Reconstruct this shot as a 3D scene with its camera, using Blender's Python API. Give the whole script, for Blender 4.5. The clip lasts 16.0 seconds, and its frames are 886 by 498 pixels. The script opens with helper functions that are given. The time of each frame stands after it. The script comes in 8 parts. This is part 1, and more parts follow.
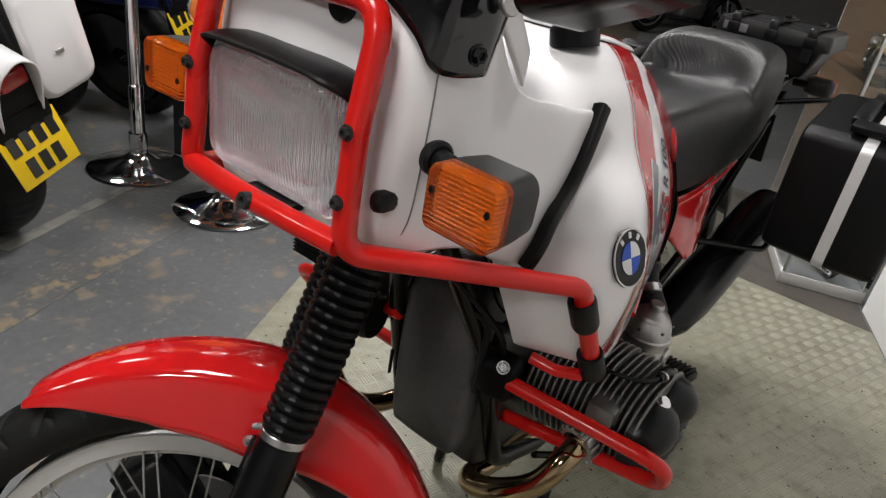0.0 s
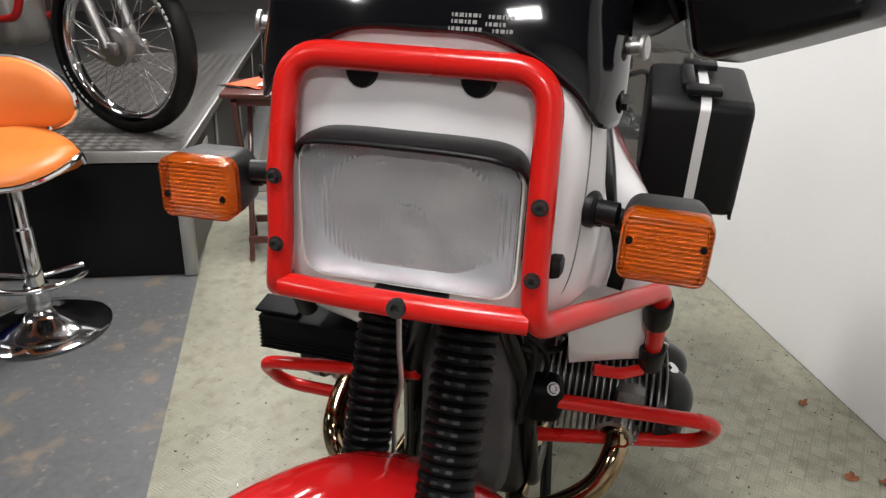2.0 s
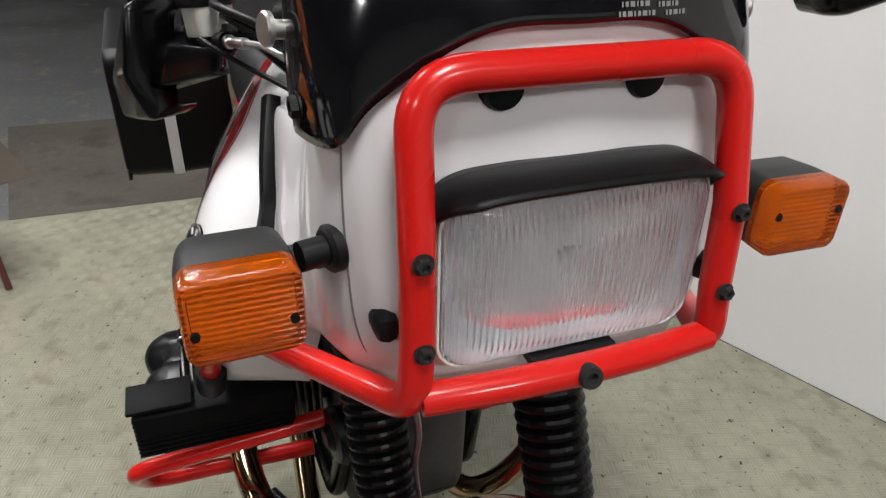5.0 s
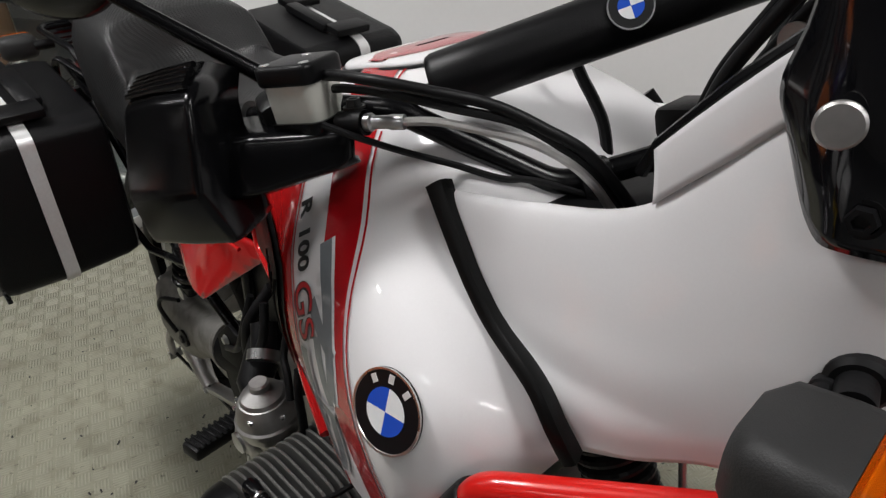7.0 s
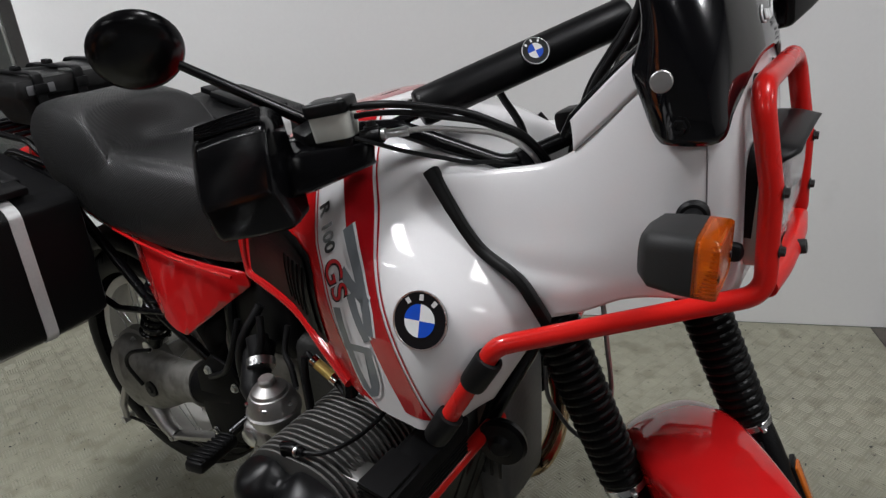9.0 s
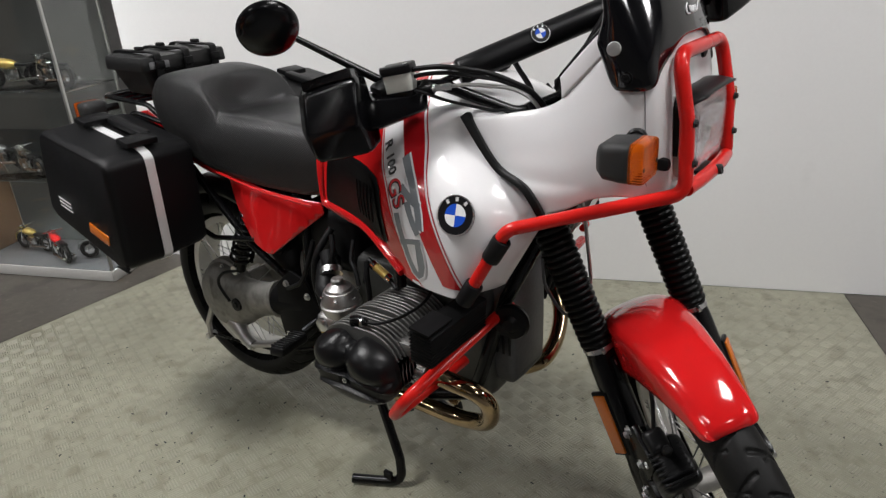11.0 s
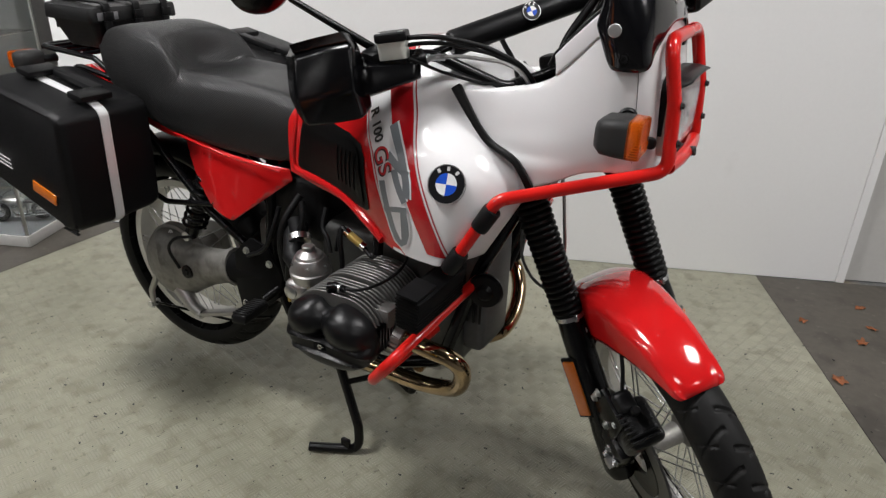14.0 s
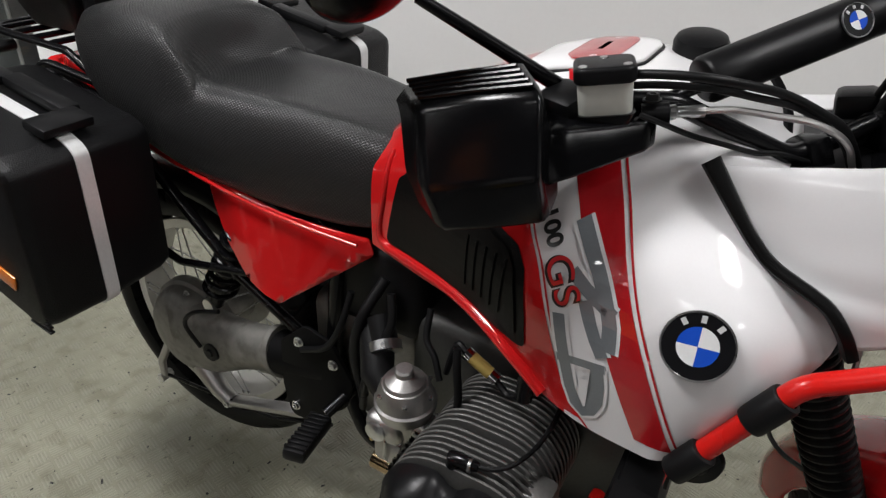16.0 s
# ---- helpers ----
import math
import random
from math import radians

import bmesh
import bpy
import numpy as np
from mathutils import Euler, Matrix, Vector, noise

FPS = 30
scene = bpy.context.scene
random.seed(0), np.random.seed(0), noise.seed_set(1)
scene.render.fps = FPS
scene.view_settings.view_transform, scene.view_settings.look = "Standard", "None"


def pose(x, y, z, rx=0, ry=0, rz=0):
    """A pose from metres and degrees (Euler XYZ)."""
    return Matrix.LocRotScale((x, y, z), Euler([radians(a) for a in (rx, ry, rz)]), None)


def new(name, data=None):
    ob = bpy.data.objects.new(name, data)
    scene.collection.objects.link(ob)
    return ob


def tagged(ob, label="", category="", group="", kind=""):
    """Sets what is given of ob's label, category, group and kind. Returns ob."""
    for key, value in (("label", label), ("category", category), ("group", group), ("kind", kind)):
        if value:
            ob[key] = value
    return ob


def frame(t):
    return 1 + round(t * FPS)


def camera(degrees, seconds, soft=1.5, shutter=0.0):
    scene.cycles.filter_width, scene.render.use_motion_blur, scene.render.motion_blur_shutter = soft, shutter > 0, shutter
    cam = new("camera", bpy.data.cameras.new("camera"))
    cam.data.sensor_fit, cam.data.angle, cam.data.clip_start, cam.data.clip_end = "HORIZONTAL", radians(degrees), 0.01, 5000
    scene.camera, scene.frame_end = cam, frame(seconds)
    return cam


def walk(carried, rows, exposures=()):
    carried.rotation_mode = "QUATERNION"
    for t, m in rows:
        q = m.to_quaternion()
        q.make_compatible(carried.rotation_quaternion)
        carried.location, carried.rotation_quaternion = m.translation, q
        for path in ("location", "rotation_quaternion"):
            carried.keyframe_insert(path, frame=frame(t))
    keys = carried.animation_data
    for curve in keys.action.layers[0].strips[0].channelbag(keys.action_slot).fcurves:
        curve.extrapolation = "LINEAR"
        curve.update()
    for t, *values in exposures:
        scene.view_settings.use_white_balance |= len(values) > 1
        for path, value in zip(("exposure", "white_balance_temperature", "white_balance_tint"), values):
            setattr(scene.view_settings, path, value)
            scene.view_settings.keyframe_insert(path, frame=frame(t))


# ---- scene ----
# camera and its way round the machine
PATH = [
    (0, 0.3801, 0.5032, 1.2082, 62.78, -8.86, 129.72),
    (0.5, 0.5189, 0.4373, 1.2212, 64.76, -9.20, 125.00),
    (1, 0.5189, 0.3193, 1.2150, 66.19, -7.40, 120.67),
    (1.5, 0.4727, 0.2157, 1.2035, 66.14, -1.85, 112.54),
    (2, 0.5073, 0.1625, 1.2103, 66.35, -2.20, 104.66),
    (2.5, 0.5766, 0.1142, 1.2126, 65.96, -1.05, 97.59),
    (3, 0.6217, 0.0748, 1.2210, 65.43, -0.66, 95.21),
    (3.5, 0.5838, 0.0020, 1.2274, 66.00, -3.59, 94.93),
    (3.7, 0.5185, -0.0383, 1.2231, 66.29, -3.13, 93.91),
    (5.8, 0.2616, -0.3430, 1.2352, 57.93, -1.88, 57.85),
    (6, 0.2271, -0.3791, 1.2360, 58.05, -1.56, 56.80),
    (6.5, 0.0770, -0.4410, 1.2320, 58.85, 0.10, 52.40),
    (7, -0.0255, -0.4890, 1.2520, 59.35, 2.28, 46.90),
    (7.5, -0.0595, -0.5945, 1.2690, 62.50, -0.73, 37.72),
    (8, -0.0820, -0.7280, 1.2706, 64.73, 0.02, 31.79),
    (8.5, -0.0373, -0.7924, 1.2603, 65.10, 2.59, 33.03),
    (9, 0.0699, -0.8242, 1.2703, 66.00, 3.71, 32.96),
    (9.5, 0.1979, -0.9152, 1.2683, 66.38, 3.77, 34.37),
    (10, 0.2745, -1.0293, 1.2616, 66.39, 3.10, 36.17),
    (10.2, 0.2917, -1.0633, 1.2700, 66.38, 4.05, 36.74),
    (12.3, 0.2873, -1.2360, 1.2877, 66.77, 0.86, 33.59),
    (12.5, 0.2895, -1.2240, 1.2841, 66.46, 1.09, 33.50),
    (13, 0.2659, -1.2674, 1.2803, 65.25, 1.47, 30.06),
    (13.5, 0.2187, -1.3144, 1.2687, 64.99, 0.42, 29.95),
    (14, 0.1829, -1.2768, 1.2767, 64.74, -1.69, 29.06),
    (14.5, 0.0817, -1.1095, 1.2711, 64.50, -3.76, 30.45),
    (15, -0.0105, -0.9898, 1.2659, 62.57, -2.85, 33.85),
    (15.5, -0.1387, -0.9055, 1.2793, 60.21, -0.81, 34.73),
    (16, -0.3362, -0.8512, 1.2802, 59.27, -2.03, 29.54),
]
cam = camera(66.8, 16.0, soft=1.35)
walk(cam, [(t, pose(x, y, z, rx, ry, rz)) for t, x, y, z, rx, ry, rz in PATH],
     exposures=[(0, 0.2, 6500, 10), (1.5, 0.45, 6500, 10), (3.5, 0.33, 6500, 10), (6, 0.1, 6400, 10), (7, -0.22, 6400, 10), (8, -0.43, 6250, 10), (8.5, -0.43, 6200, 10), (9, -0.3, 6200, 10), (10, -0.07, 6300, 10), (12.5, 0.17, 6400, 10),
                (13.5, 0.19, 6400, 10), (15, 0.01, 6350, 10), (16, -0.03, 6350, 10)])

# room axes: the partition wall runs at WALL degrees to the machine
WALL = 21.5
ROOM = pose(0, 1.541, 0, 0, 0, WALL)          # x along the wall, y behind it
CEIL = 3.0


def room(x, y, z=0.0):
    return ROOM @ Vector((x, y, z))


# world: a dim grey surround, all light comes from the ceiling lamps
world = bpy.data.worlds.new("world")
scene.world = world
world.use_nodes = True
world.node_tree.nodes["Background"].inputs[0].default_value = (0.8, 0.85, 1.0, 1)
world.node_tree.nodes["Background"].inputs[1].default_value = 0.02


def lamp(name, place, sx, sy, power, turn=0.0, colour=(1.0, 0.98, 0.965)):
    data = bpy.data.lights.new(name, "AREA")
    data.shape, data.size, data.size_y, data.energy, data.color = "RECTANGLE", sx, sy, power, colour
    ob = new(name, data)
    ob.matrix_basis = Matrix.Translation(place) @ pose(0, 0, 0, 0, 0, WALL + turn)
    return ob


# square ceiling panels over this end, long fluorescent battens further down
LAMPS = [(-4.6, -2.5, 24), (-7.0, -2.3, 20), (-9.6, -2.3, 20), (-6.2, -5.0, 14)]
# the (2.6, -1.8) panel ahead is unseen, added to brighten the nose
PANELS = [(0.1, -1.8, 31), (-2.5, -1.7, 60), (0.9, -4.3, 18), (-2.2, -4.6, 8), (2.6, -1.8, 42)]
for lx, ly, power in LAMPS:
    lamp("tube_light", room(lx, ly, CEIL - 0.10), 1.45, 0.08, power)
for lx, ly, power in PANELS:
    lamp("panel_light", room(lx, ly, CEIL - 0.05), 0.58, 0.58, power)


# ---------------------------------------------------------------- materials
def material(name, colour, rough=0.5, metal=0.0, spread=0.06, grain=60.0, bump=0.0, coat=0.0, blotch=4.0, spec=0.5, rspread=0.08, bump_scale=None, dirt=None, speck=None):
    """Principled surface with colour varied at two scales, uneven gloss and fine relief."""
    m = bpy.data.materials.new(name)
    m.use_nodes = True
    nt = m.node_tree
    n, l = nt.nodes, nt.links
    b = n["Principled BSDF"]
    tc = n.new("ShaderNodeTexCoord")
    big = n.new("ShaderNodeTexNoise")
    big.inputs["Scale"].default_value, big.inputs["Detail"].default_value = blotch, 4
    fine = n.new("ShaderNodeTexNoise")
    fine.inputs["Scale"].default_value, fine.inputs["Detail"].default_value = grain, 5
    for k in (big, fine):
        l.new(tc.outputs["Object"], k.inputs["Vector"])
    mix = n.new("ShaderNodeMath")
    mix.operation = "MULTIPLY_ADD"
    mix.inputs[1].default_value = 0.6
    l.new(big.outputs["Fac"], mix.inputs[0])
    half = n.new("ShaderNodeMath")
    half.operation = "MULTIPLY"
    half.inputs[1].default_value = 0.4
    l.new(fine.outputs["Fac"], half.inputs[0])
    l.new(half.outputs[0], mix.inputs[2])
    ramp = n.new("ShaderNodeMapRange")
    ramp.inputs[1].default_value, ramp.inputs[2].default_value = 0.3, 0.7
    l.new(mix.outputs[0], ramp.inputs[0])
    col = n.new("ShaderNodeMix")
    col.data_type = "RGBA"
    col.inputs["A"].default_value = (*[max(0.0, c * (1 - spread)) for c in colour], 1)
    col.inputs["B"].default_value = (*[min(1.0, c * (1 + spread)) for c in colour], 1)
    l.new(ramp.outputs[0], col.inputs["Factor"])
    last = col.outputs["Result"]
    for dirt in [k for k in (dirt, speck) if k]:
        dn = n.new("ShaderNodeTexNoise")
        dn.inputs["Scale"].default_value, dn.inputs["Detail"].default_value = dirt[1], 8
        l.new(tc.outputs["Object"], dn.inputs["Vector"])
        dr = n.new("ShaderNodeMapRange")
        dr.inputs[1].default_value, dr.inputs[2].default_value = dirt[2], dirt[2] + 0.12
        dr.inputs[4].default_value = dirt[3]
        l.new(dn.outputs["Fac"], dr.inputs[0])
        dm = n.new("ShaderNodeMix")
        dm.data_type = "RGBA"
        dm.inputs["B"].default_value = (*dirt[0], 1)
        l.new(last, dm.inputs["A"])
        l.new(dr.outputs[0], dm.inputs["Factor"])
        last = dm.outputs["Result"]
    l.new(last, b.inputs["Base Color"])
    rr = n.new("ShaderNodeMapRange")
    rr.inputs[3].default_value, rr.inputs[4].default_value = max(0.02, rough - rspread), min(1, rough + rspread)
    l.new(big.outputs["Fac"], rr.inputs[0])
    l.new(rr.outputs[0], b.inputs["Roughness"])
    b.inputs["Metallic"].default_value = metal
    b.inputs["Specular IOR Level"].default_value = spec
    if coat:
        b.inputs["Coat Weight"].default_value, b.inputs["Coat Roughness"].default_value = coat, 0.015
    if bump:
        src = fine
        if bump_scale:
            src = n.new("ShaderNodeTexVoronoi")
            src.inputs["Scale"].default_value = bump_scale
            l.new(tc.outputs["Object"], src.inputs["Vector"])
        bp = n.new("ShaderNodeBump")
        bp.inputs["Strength"].default_value, bp.inputs["Distance"].default_value = bump, 0.002
        l.new(src.outputs[0], bp.inputs["Height"])
        l.new(bp.outputs[0], b.inputs["Normal"])
    return m


def glass(name, colour=(1, 1, 1), rough=0.02, alpha=None):
    m = bpy.data.materials.new(name)
    m.use_nodes = True
    b = m.node_tree.nodes["Principled BSDF"]
    b.inputs["Base Color"].default_value = (*colour, 1)
    b.inputs["Roughness"].default_value = rough
    b.inputs["Transmission Weight"].default_value = 1.0
    b.inputs["IOR"].default_value = 1.45
    return m


def glow(name, colour, strength):
    m = bpy.data.materials.new(name)
    m.use_nodes = True
    b = m.node_tree.nodes["Principled BSDF"]
    b.inputs["Emission Color"].default_value = (*colour, 1)
    b.inputs["Emission Strength"].default_value = strength
    return m


RED = material("red_paint", (0.53, 0.010, 0.011), 0.14, 0, 0.05, 300, 0.0, 0.8, spec=0.2)
RED_BAR = material("red_powder_coat", (0.57, 0.011, 0.008), 0.28, 0, 0.06, 400, 0.04, 0.3, spec=0.25)
WHITE = material("pearl_white_paint", (0.76, 0.748, 0.755), 0.42, 0.0, 0.02, 500, 0.0, 0.6, spec=0.25)
DARK_RED = material("dark_red_stripe", (0.42, 0.008, 0.012), 0.22, 0, 0.05, 300, 0, 0.8)
BLACK = material("black_plastic", (0.004, 0.004, 0.0045), 0.4, 0, 0.2, 700, 0.12, spec=0.20)
BLACK_GLOSS = material("gloss_black_plastic", (0.004, 0.004, 0.005), 0.08, 0, 0.1, 300, 0.0, 0.5)
BLACK_GUARD = material("satin_black_guard", (0.003, 0.003, 0.0035), 0.2, 0, 0.2, 500, 0.03, spec=0.26)
GREY_PLASTIC = material("dark_grey_plastic", (0.02, 0.02, 0.02), 0.5, 0, 0.12, 800, 0.15, spec=0.35)
MATT_BLACK = material("matt_black_enamel", (0.003, 0.003, 0.0033), 0.55, 0, 0.2, 300, 0.1, spec=0.10)
RUBBER = material("black_rubber", (0.005, 0.005, 0.0055), 0.45, 0, 0.2, 300, 0.1, spec=0.23)
TYRE = material("tyre_rubber", (0.0065, 0.0064, 0.0062), 0.5, 0, 0.25, 200, 0.15, spec=0.20)
def embossed(m, period, strength):
    """Adds a fine diamond emboss to a material, the same on tops and sides."""
    n, l = m.node_tree.nodes, m.node_tree.links
    tc, sep = n.new("ShaderNodeTexCoord"), n.new("ShaderNodeSeparateXYZ")
    l.new(tc.outputs["Object"], sep.inputs[0])

    def maths(op, a, b):
        k = n.new("ShaderNodeMath")
        k.operation = op
        for i, q in enumerate((a, b)):
            if q is None:
                continue
            if isinstance(q, float):
                k.inputs[i].default_value = q
            else:
                l.new(q, k.inputs[i])
        return k.outputs[0]

    v = maths("ADD", sep.outputs[1], sep.outputs[2])
    k = 2 * math.pi / period
    a = maths("SINE", maths("MULTIPLY", maths("ADD", sep.outputs[0], v), k), None)
    b = maths("SINE", maths("MULTIPLY", maths("SUBTRACT", sep.outputs[0], v), k), None)
    h = maths("MINIMUM", a, b)
    bp = n.new("ShaderNodeBump")
    bp.inputs["Strength"].default_value, bp.inputs["Distance"].default_value = strength, 0.0012
    l.new(h, bp.inputs["Height"])
    l.new(bp.outputs[0], n["Principled BSDF"].inputs["Normal"])
    return m


SEAT_VINYL = embossed(material("embossed_seat_vinyl", (0.014, 0.014, 0.0143), 0.36, 0, 0.15, 200, 0, 0, 5, spec=0.42), 0.0066, 0.33)
VINYL = material("black_seat_vinyl", (0.007, 0.007, 0.0073), 0.38, 0, 0.15, 200, 0.28, 0, 5, bump_scale=520, spec=0.5)
BOX_BLACK = material("textured_black_case", (0.004, 0.004, 0.0045), 0.38, 0, 0.2, 900, 0.3, bump_scale=500, spec=0.21)
CHROME = material("chrome", (0.75, 0.75, 0.76), 0.08, 1, 0.03, 100, 0)
STEEL = material("brushed_steel", (0.6, 0.6, 0.6), 0.28, 1, 0.06, 200, 0.05)
ALU = material("cast_aluminium", (0.46, 0.45, 0.44), 0.42, 1, 0.12, 160, 0.12)
ALU_DULL = material("weathered_aluminium", (0.33, 0.32, 0.30), 0.5, 0.85, 0.18, 120, 0.2)
DRIVE_ALLOY = material("stained_cast_alloy", (0.23, 0.222, 0.205), 0.55, 0.55, 0.3, 60, 0.25, blotch=16, dirt=((0.10, 0.09, 0.075), 22, 0.52, 0.6))
DISC = material("dark_brake_steel", (0.22, 0.22, 0.22), 0.35, 1, 0.15, 120, 0.08)
RIM = material("pale_anodised_rim", (0.66, 0.65, 0.62), 0.34, 0.55, 0.06, 120, 0.04)
FIN = material("finned_alloy", (0.20, 0.197, 0.19), 0.42, 0.7, 0.2, 150, 0.2)
FIN_DARK = material("dark_finned_alloy", (0.07, 0.07, 0.068), 0.45, 0.7, 0.2, 150, 0.2)
COVER_BLACK = material("black_gloss_enamel", (0.005, 0.005, 0.0055), 0.33, 0, 0.2, 400, 0.15, spec=0.26)
GREY_COVER = material("grey_engine_cover", (0.085, 0.085, 0.088), 0.48, 0.2, 0.2, 120, 0.2, spec=0.35, blotch=14)
GAITER = material("gaiter_rubber", (0.003, 0.003, 0.0032), 0.34, 0, 0.2, 200, 0.05, spec=0.17)
BADGE_BLACK = material("black_enamel", (0.005, 0.005, 0.006), 0.35, 0, 0.1, 300, 0, spec=0.2)
FRAME_BLACK = material("black_frame_enamel", (0.003, 0.003, 0.0035), 0.25, 0, 0.2, 200, 0.05, spec=0.26)
BRASS = material("heat_tinted_chrome", (0.40, 0.29, 0.17), 0.13, 1, 0.35, 30, 0, blotch=9)
PRINT = material("faded_white_print", (0.2, 0.2, 0.2), 0.5, 0, 0.1, 200, 0)
SILVER_TAPE = material("silver_trim", (0.72, 0.72, 0.72), 0.35, 0.3, 0.1, 200, 0.06)
BADGE_BLUE = material("blue_enamel", (0.01, 0.07, 0.48), 0.35, 0, 0.04, 300, 0, 0.08, spec=0.25)
BADGE_WHITE = material("white_enamel", (0.72, 0.72, 0.72), 0.35, 0, 0.05, 300, 0, 0.08, spec=0.25)
DECAL_GREY = material("grey_decal", (0.17, 0.185, 0.20), 0.3, 0, 0.06, 300, 0, 0.5)
DECAL_BLACK = material("black_decal", (0.012, 0.012, 0.012), 0.3, 0, 0.06, 300, 0, 0.5)
DECAL_RED = material("red_decal", (0.5, 0.01, 0.015), 0.3, 0, 0.06, 300, 0, 0.5)
REFLECTOR = material("aged_reflector", (0.86, 0.88, 0.94), 0.05, 1.0, 0.2, 45, 0.0, blotch=30)
HAZED = material("hazed_grey_border", (0.20, 0.205, 0.215), 0.35, 0.3, 0.3, 60, 0.1, blotch=20)
CLOUDY = material("cloudy_plastic", (0.55, 0.55, 0.5), 0.3, 0, 0.08, 90, 0.02)
RED_LENS = material("red_lens", (0.45, 0.008, 0.008), 0.12, 0, 0.1, 100, 0, 0.8)
REFLECTOR_AMBER = material("amber_reflector", (0.65, 0.16, 0.01), 0.2, 0, 0.15, 400, 0.2, 0.6)
KNEE = material("knee_pad_plastic", (0.003, 0.003, 0.003), 0.38, 0, 0.2, 700, 0.08, spec=0.16)
ORANGE = material("orange_leather", (0.75, 0.2, 0.035), 0.42, 0, 0.05, 300, 0.12)
MAHOGANY = material("red_brown_wood", (0.085, 0.022, 0.016), 0.3, 0, 0.35, 40, 0.1, 0.3)
PAPER = material("white_paper", (0.75, 0.74, 0.72), 0.7, 0, 0.04, 60, 0.02)
PAPER_ORANGE = material("orange_paper", (0.7, 0.12, 0.04), 0.7, 0, 0.04, 60, 0.02)
PLATE_YELLOW = material("yellow_number_plate", (0.75, 0.5, 0.012), 0.35, 0, 0.04, 100, 0)
BLUE_PAINT = material("blue_metallic_paint", (0.012, 0.02, 0.16), 0.2, 0.3, 0.1, 200, 0, 0.8)
GREY_PAINT = material("grey_silver_paint", (0.2, 0.2, 0.21), 0.3, 0.4, 0.1, 200, 0, 0.5)
GRIP = material("grip_rubber", (0.014, 0.014, 0.014), 0.6, 0, 0.2, 300, 0.2)
GOLD = material("gold_filter", (0.55, 0.4, 0.12), 0.3, 0.6, 0.15, 200, 0.05)


def lens_material(name, colour):
    """Clear coloured moulded lens with fine horizontal prisms."""
    m = bpy.data.materials.new(name)
    m.use_nodes = True
    n, l = m.node_tree.nodes, m.node_tree.links
    b = n["Principled BSDF"]
    b.inputs["Base Color"].default_value = (*colour, 1)
    b.inputs["Roughness"].default_value = 0.2
    b.inputs["Transmission Weight"].default_value = 0.8
    b.inputs["IOR"].default_value = 1.3
    b.inputs["Specular IOR Level"].default_value = 0.12
    b.inputs["Coat Weight"].default_value = 0.3
    tc, wave = n.new("ShaderNodeTexCoord"), n.new("ShaderNodeTexWave")
    wave.bands_direction = "Z"
    wave.inputs["Scale"].default_value = 80
    wave.inputs["Distortion"].default_value = 0.4
    l.new(tc.outputs["Object"], wave.inputs["Vector"])
    bp = n.new("ShaderNodeBump")
    bp.inputs["Strength"].default_value, bp.inputs["Distance"].default_value = 0.55, 0.003
    l.new(wave.outputs["Fac"], bp.inputs["Height"])
    l.new(bp.outputs[0], b.inputs["Normal"])
    return m


AMBER = lens_material("amber_lens", (0.90, 0.165, 0.002))


def headlamp_glass():
    """Ribbed pressed glass: vertical flutes over most of the face, slightly hazed."""
    m = bpy.data.materials.new("ribbed_headlamp_glass")
    m.use_nodes = True
    n, l = m.node_tree.nodes, m.node_tree.links
    b = n["Principled BSDF"]
    b.inputs["Base Color"].default_value = (0.98, 0.985, 1.0, 1)
    b.inputs["Transmission Weight"].default_value = 0.93
    b.inputs["IOR"].default_value = 1.22
    b.inputs["Roughness"].default_value = 0.0
    b.inputs["Coat Weight"].default_value = 0.5
    tc, wave = n.new("ShaderNodeTexCoord"), n.new("ShaderNodeTexWave")
    wave.bands_direction = "Y"
    wave.inputs["Scale"].default_value = 70
    l.new(tc.outputs["Object"], wave.inputs["Vector"])
    bp = n.new("ShaderNodeBump")
    bp.inputs["Strength"].default_value, bp.inputs["Distance"].default_value = 0.5, 0.002
    l.new(wave.outputs["Fac"], bp.inputs["Height"])
    l.new(bp.outputs[0], b.inputs["Normal"])
    return m


LAMP_GLASS = headlamp_glass()
CLEAR = glass("clear_glass", (0.93, 0.97, 0.96))


FLOOR_PLATE = material("pale_worn_sheet", (0.27, 0.263, 0.198), 0.33, 0.0, 0.2, 22, 0.06, 0, 2.6, dirt=((0.13, 0.122, 0.083), 13.0, 0.53, 0.45), speck=((0.06, 0.054, 0.038), 55, 0.625, 0.75))
FLOOR_BAR = material("rubbed_tread_bar", (0.30, 0.292, 0.226), 0.40, 0.0, 0.2, 22, 0.0, 0, 2.6, dirt=((0.15, 0.143, 0.10), 13.0, 0.53, 0.45), speck=((0.07, 0.062, 0.045), 55, 0.625, 0.75))
STAGE_PLATE = material("black_tread_plate", (0.05, 0.047, 0.043), 0.4, 0.4, 0.2, 60, 0.1)
STAGE_BAR = material("worn_black_tread_bar", (0.12, 0.113, 0.105), 0.5, 0.5, 0.2, 60, 0.05)
CONCRETE = material("grey_painted_concrete", (0.115, 0.119, 0.122), 0.42, 0, 0.25, 45, 0.25, 0, 1.6, dirt=((0.22, 0.180, 0.130), 9.0, 0.575, 0.85), speck=((0.26, 0.23, 0.18), 38, 0.60, 0.6))
TAN_WORN = material("flaking_tan_concrete", (0.118, 0.120, 0.121), 0.42, 0, 0.25, 45, 0.25, 0, 1.6, dirt=((0.25, 0.195, 0.125), 16.0, 0.51, 0.9), speck=((0.26, 0.23, 0.18), 38, 0.58, 0.6))
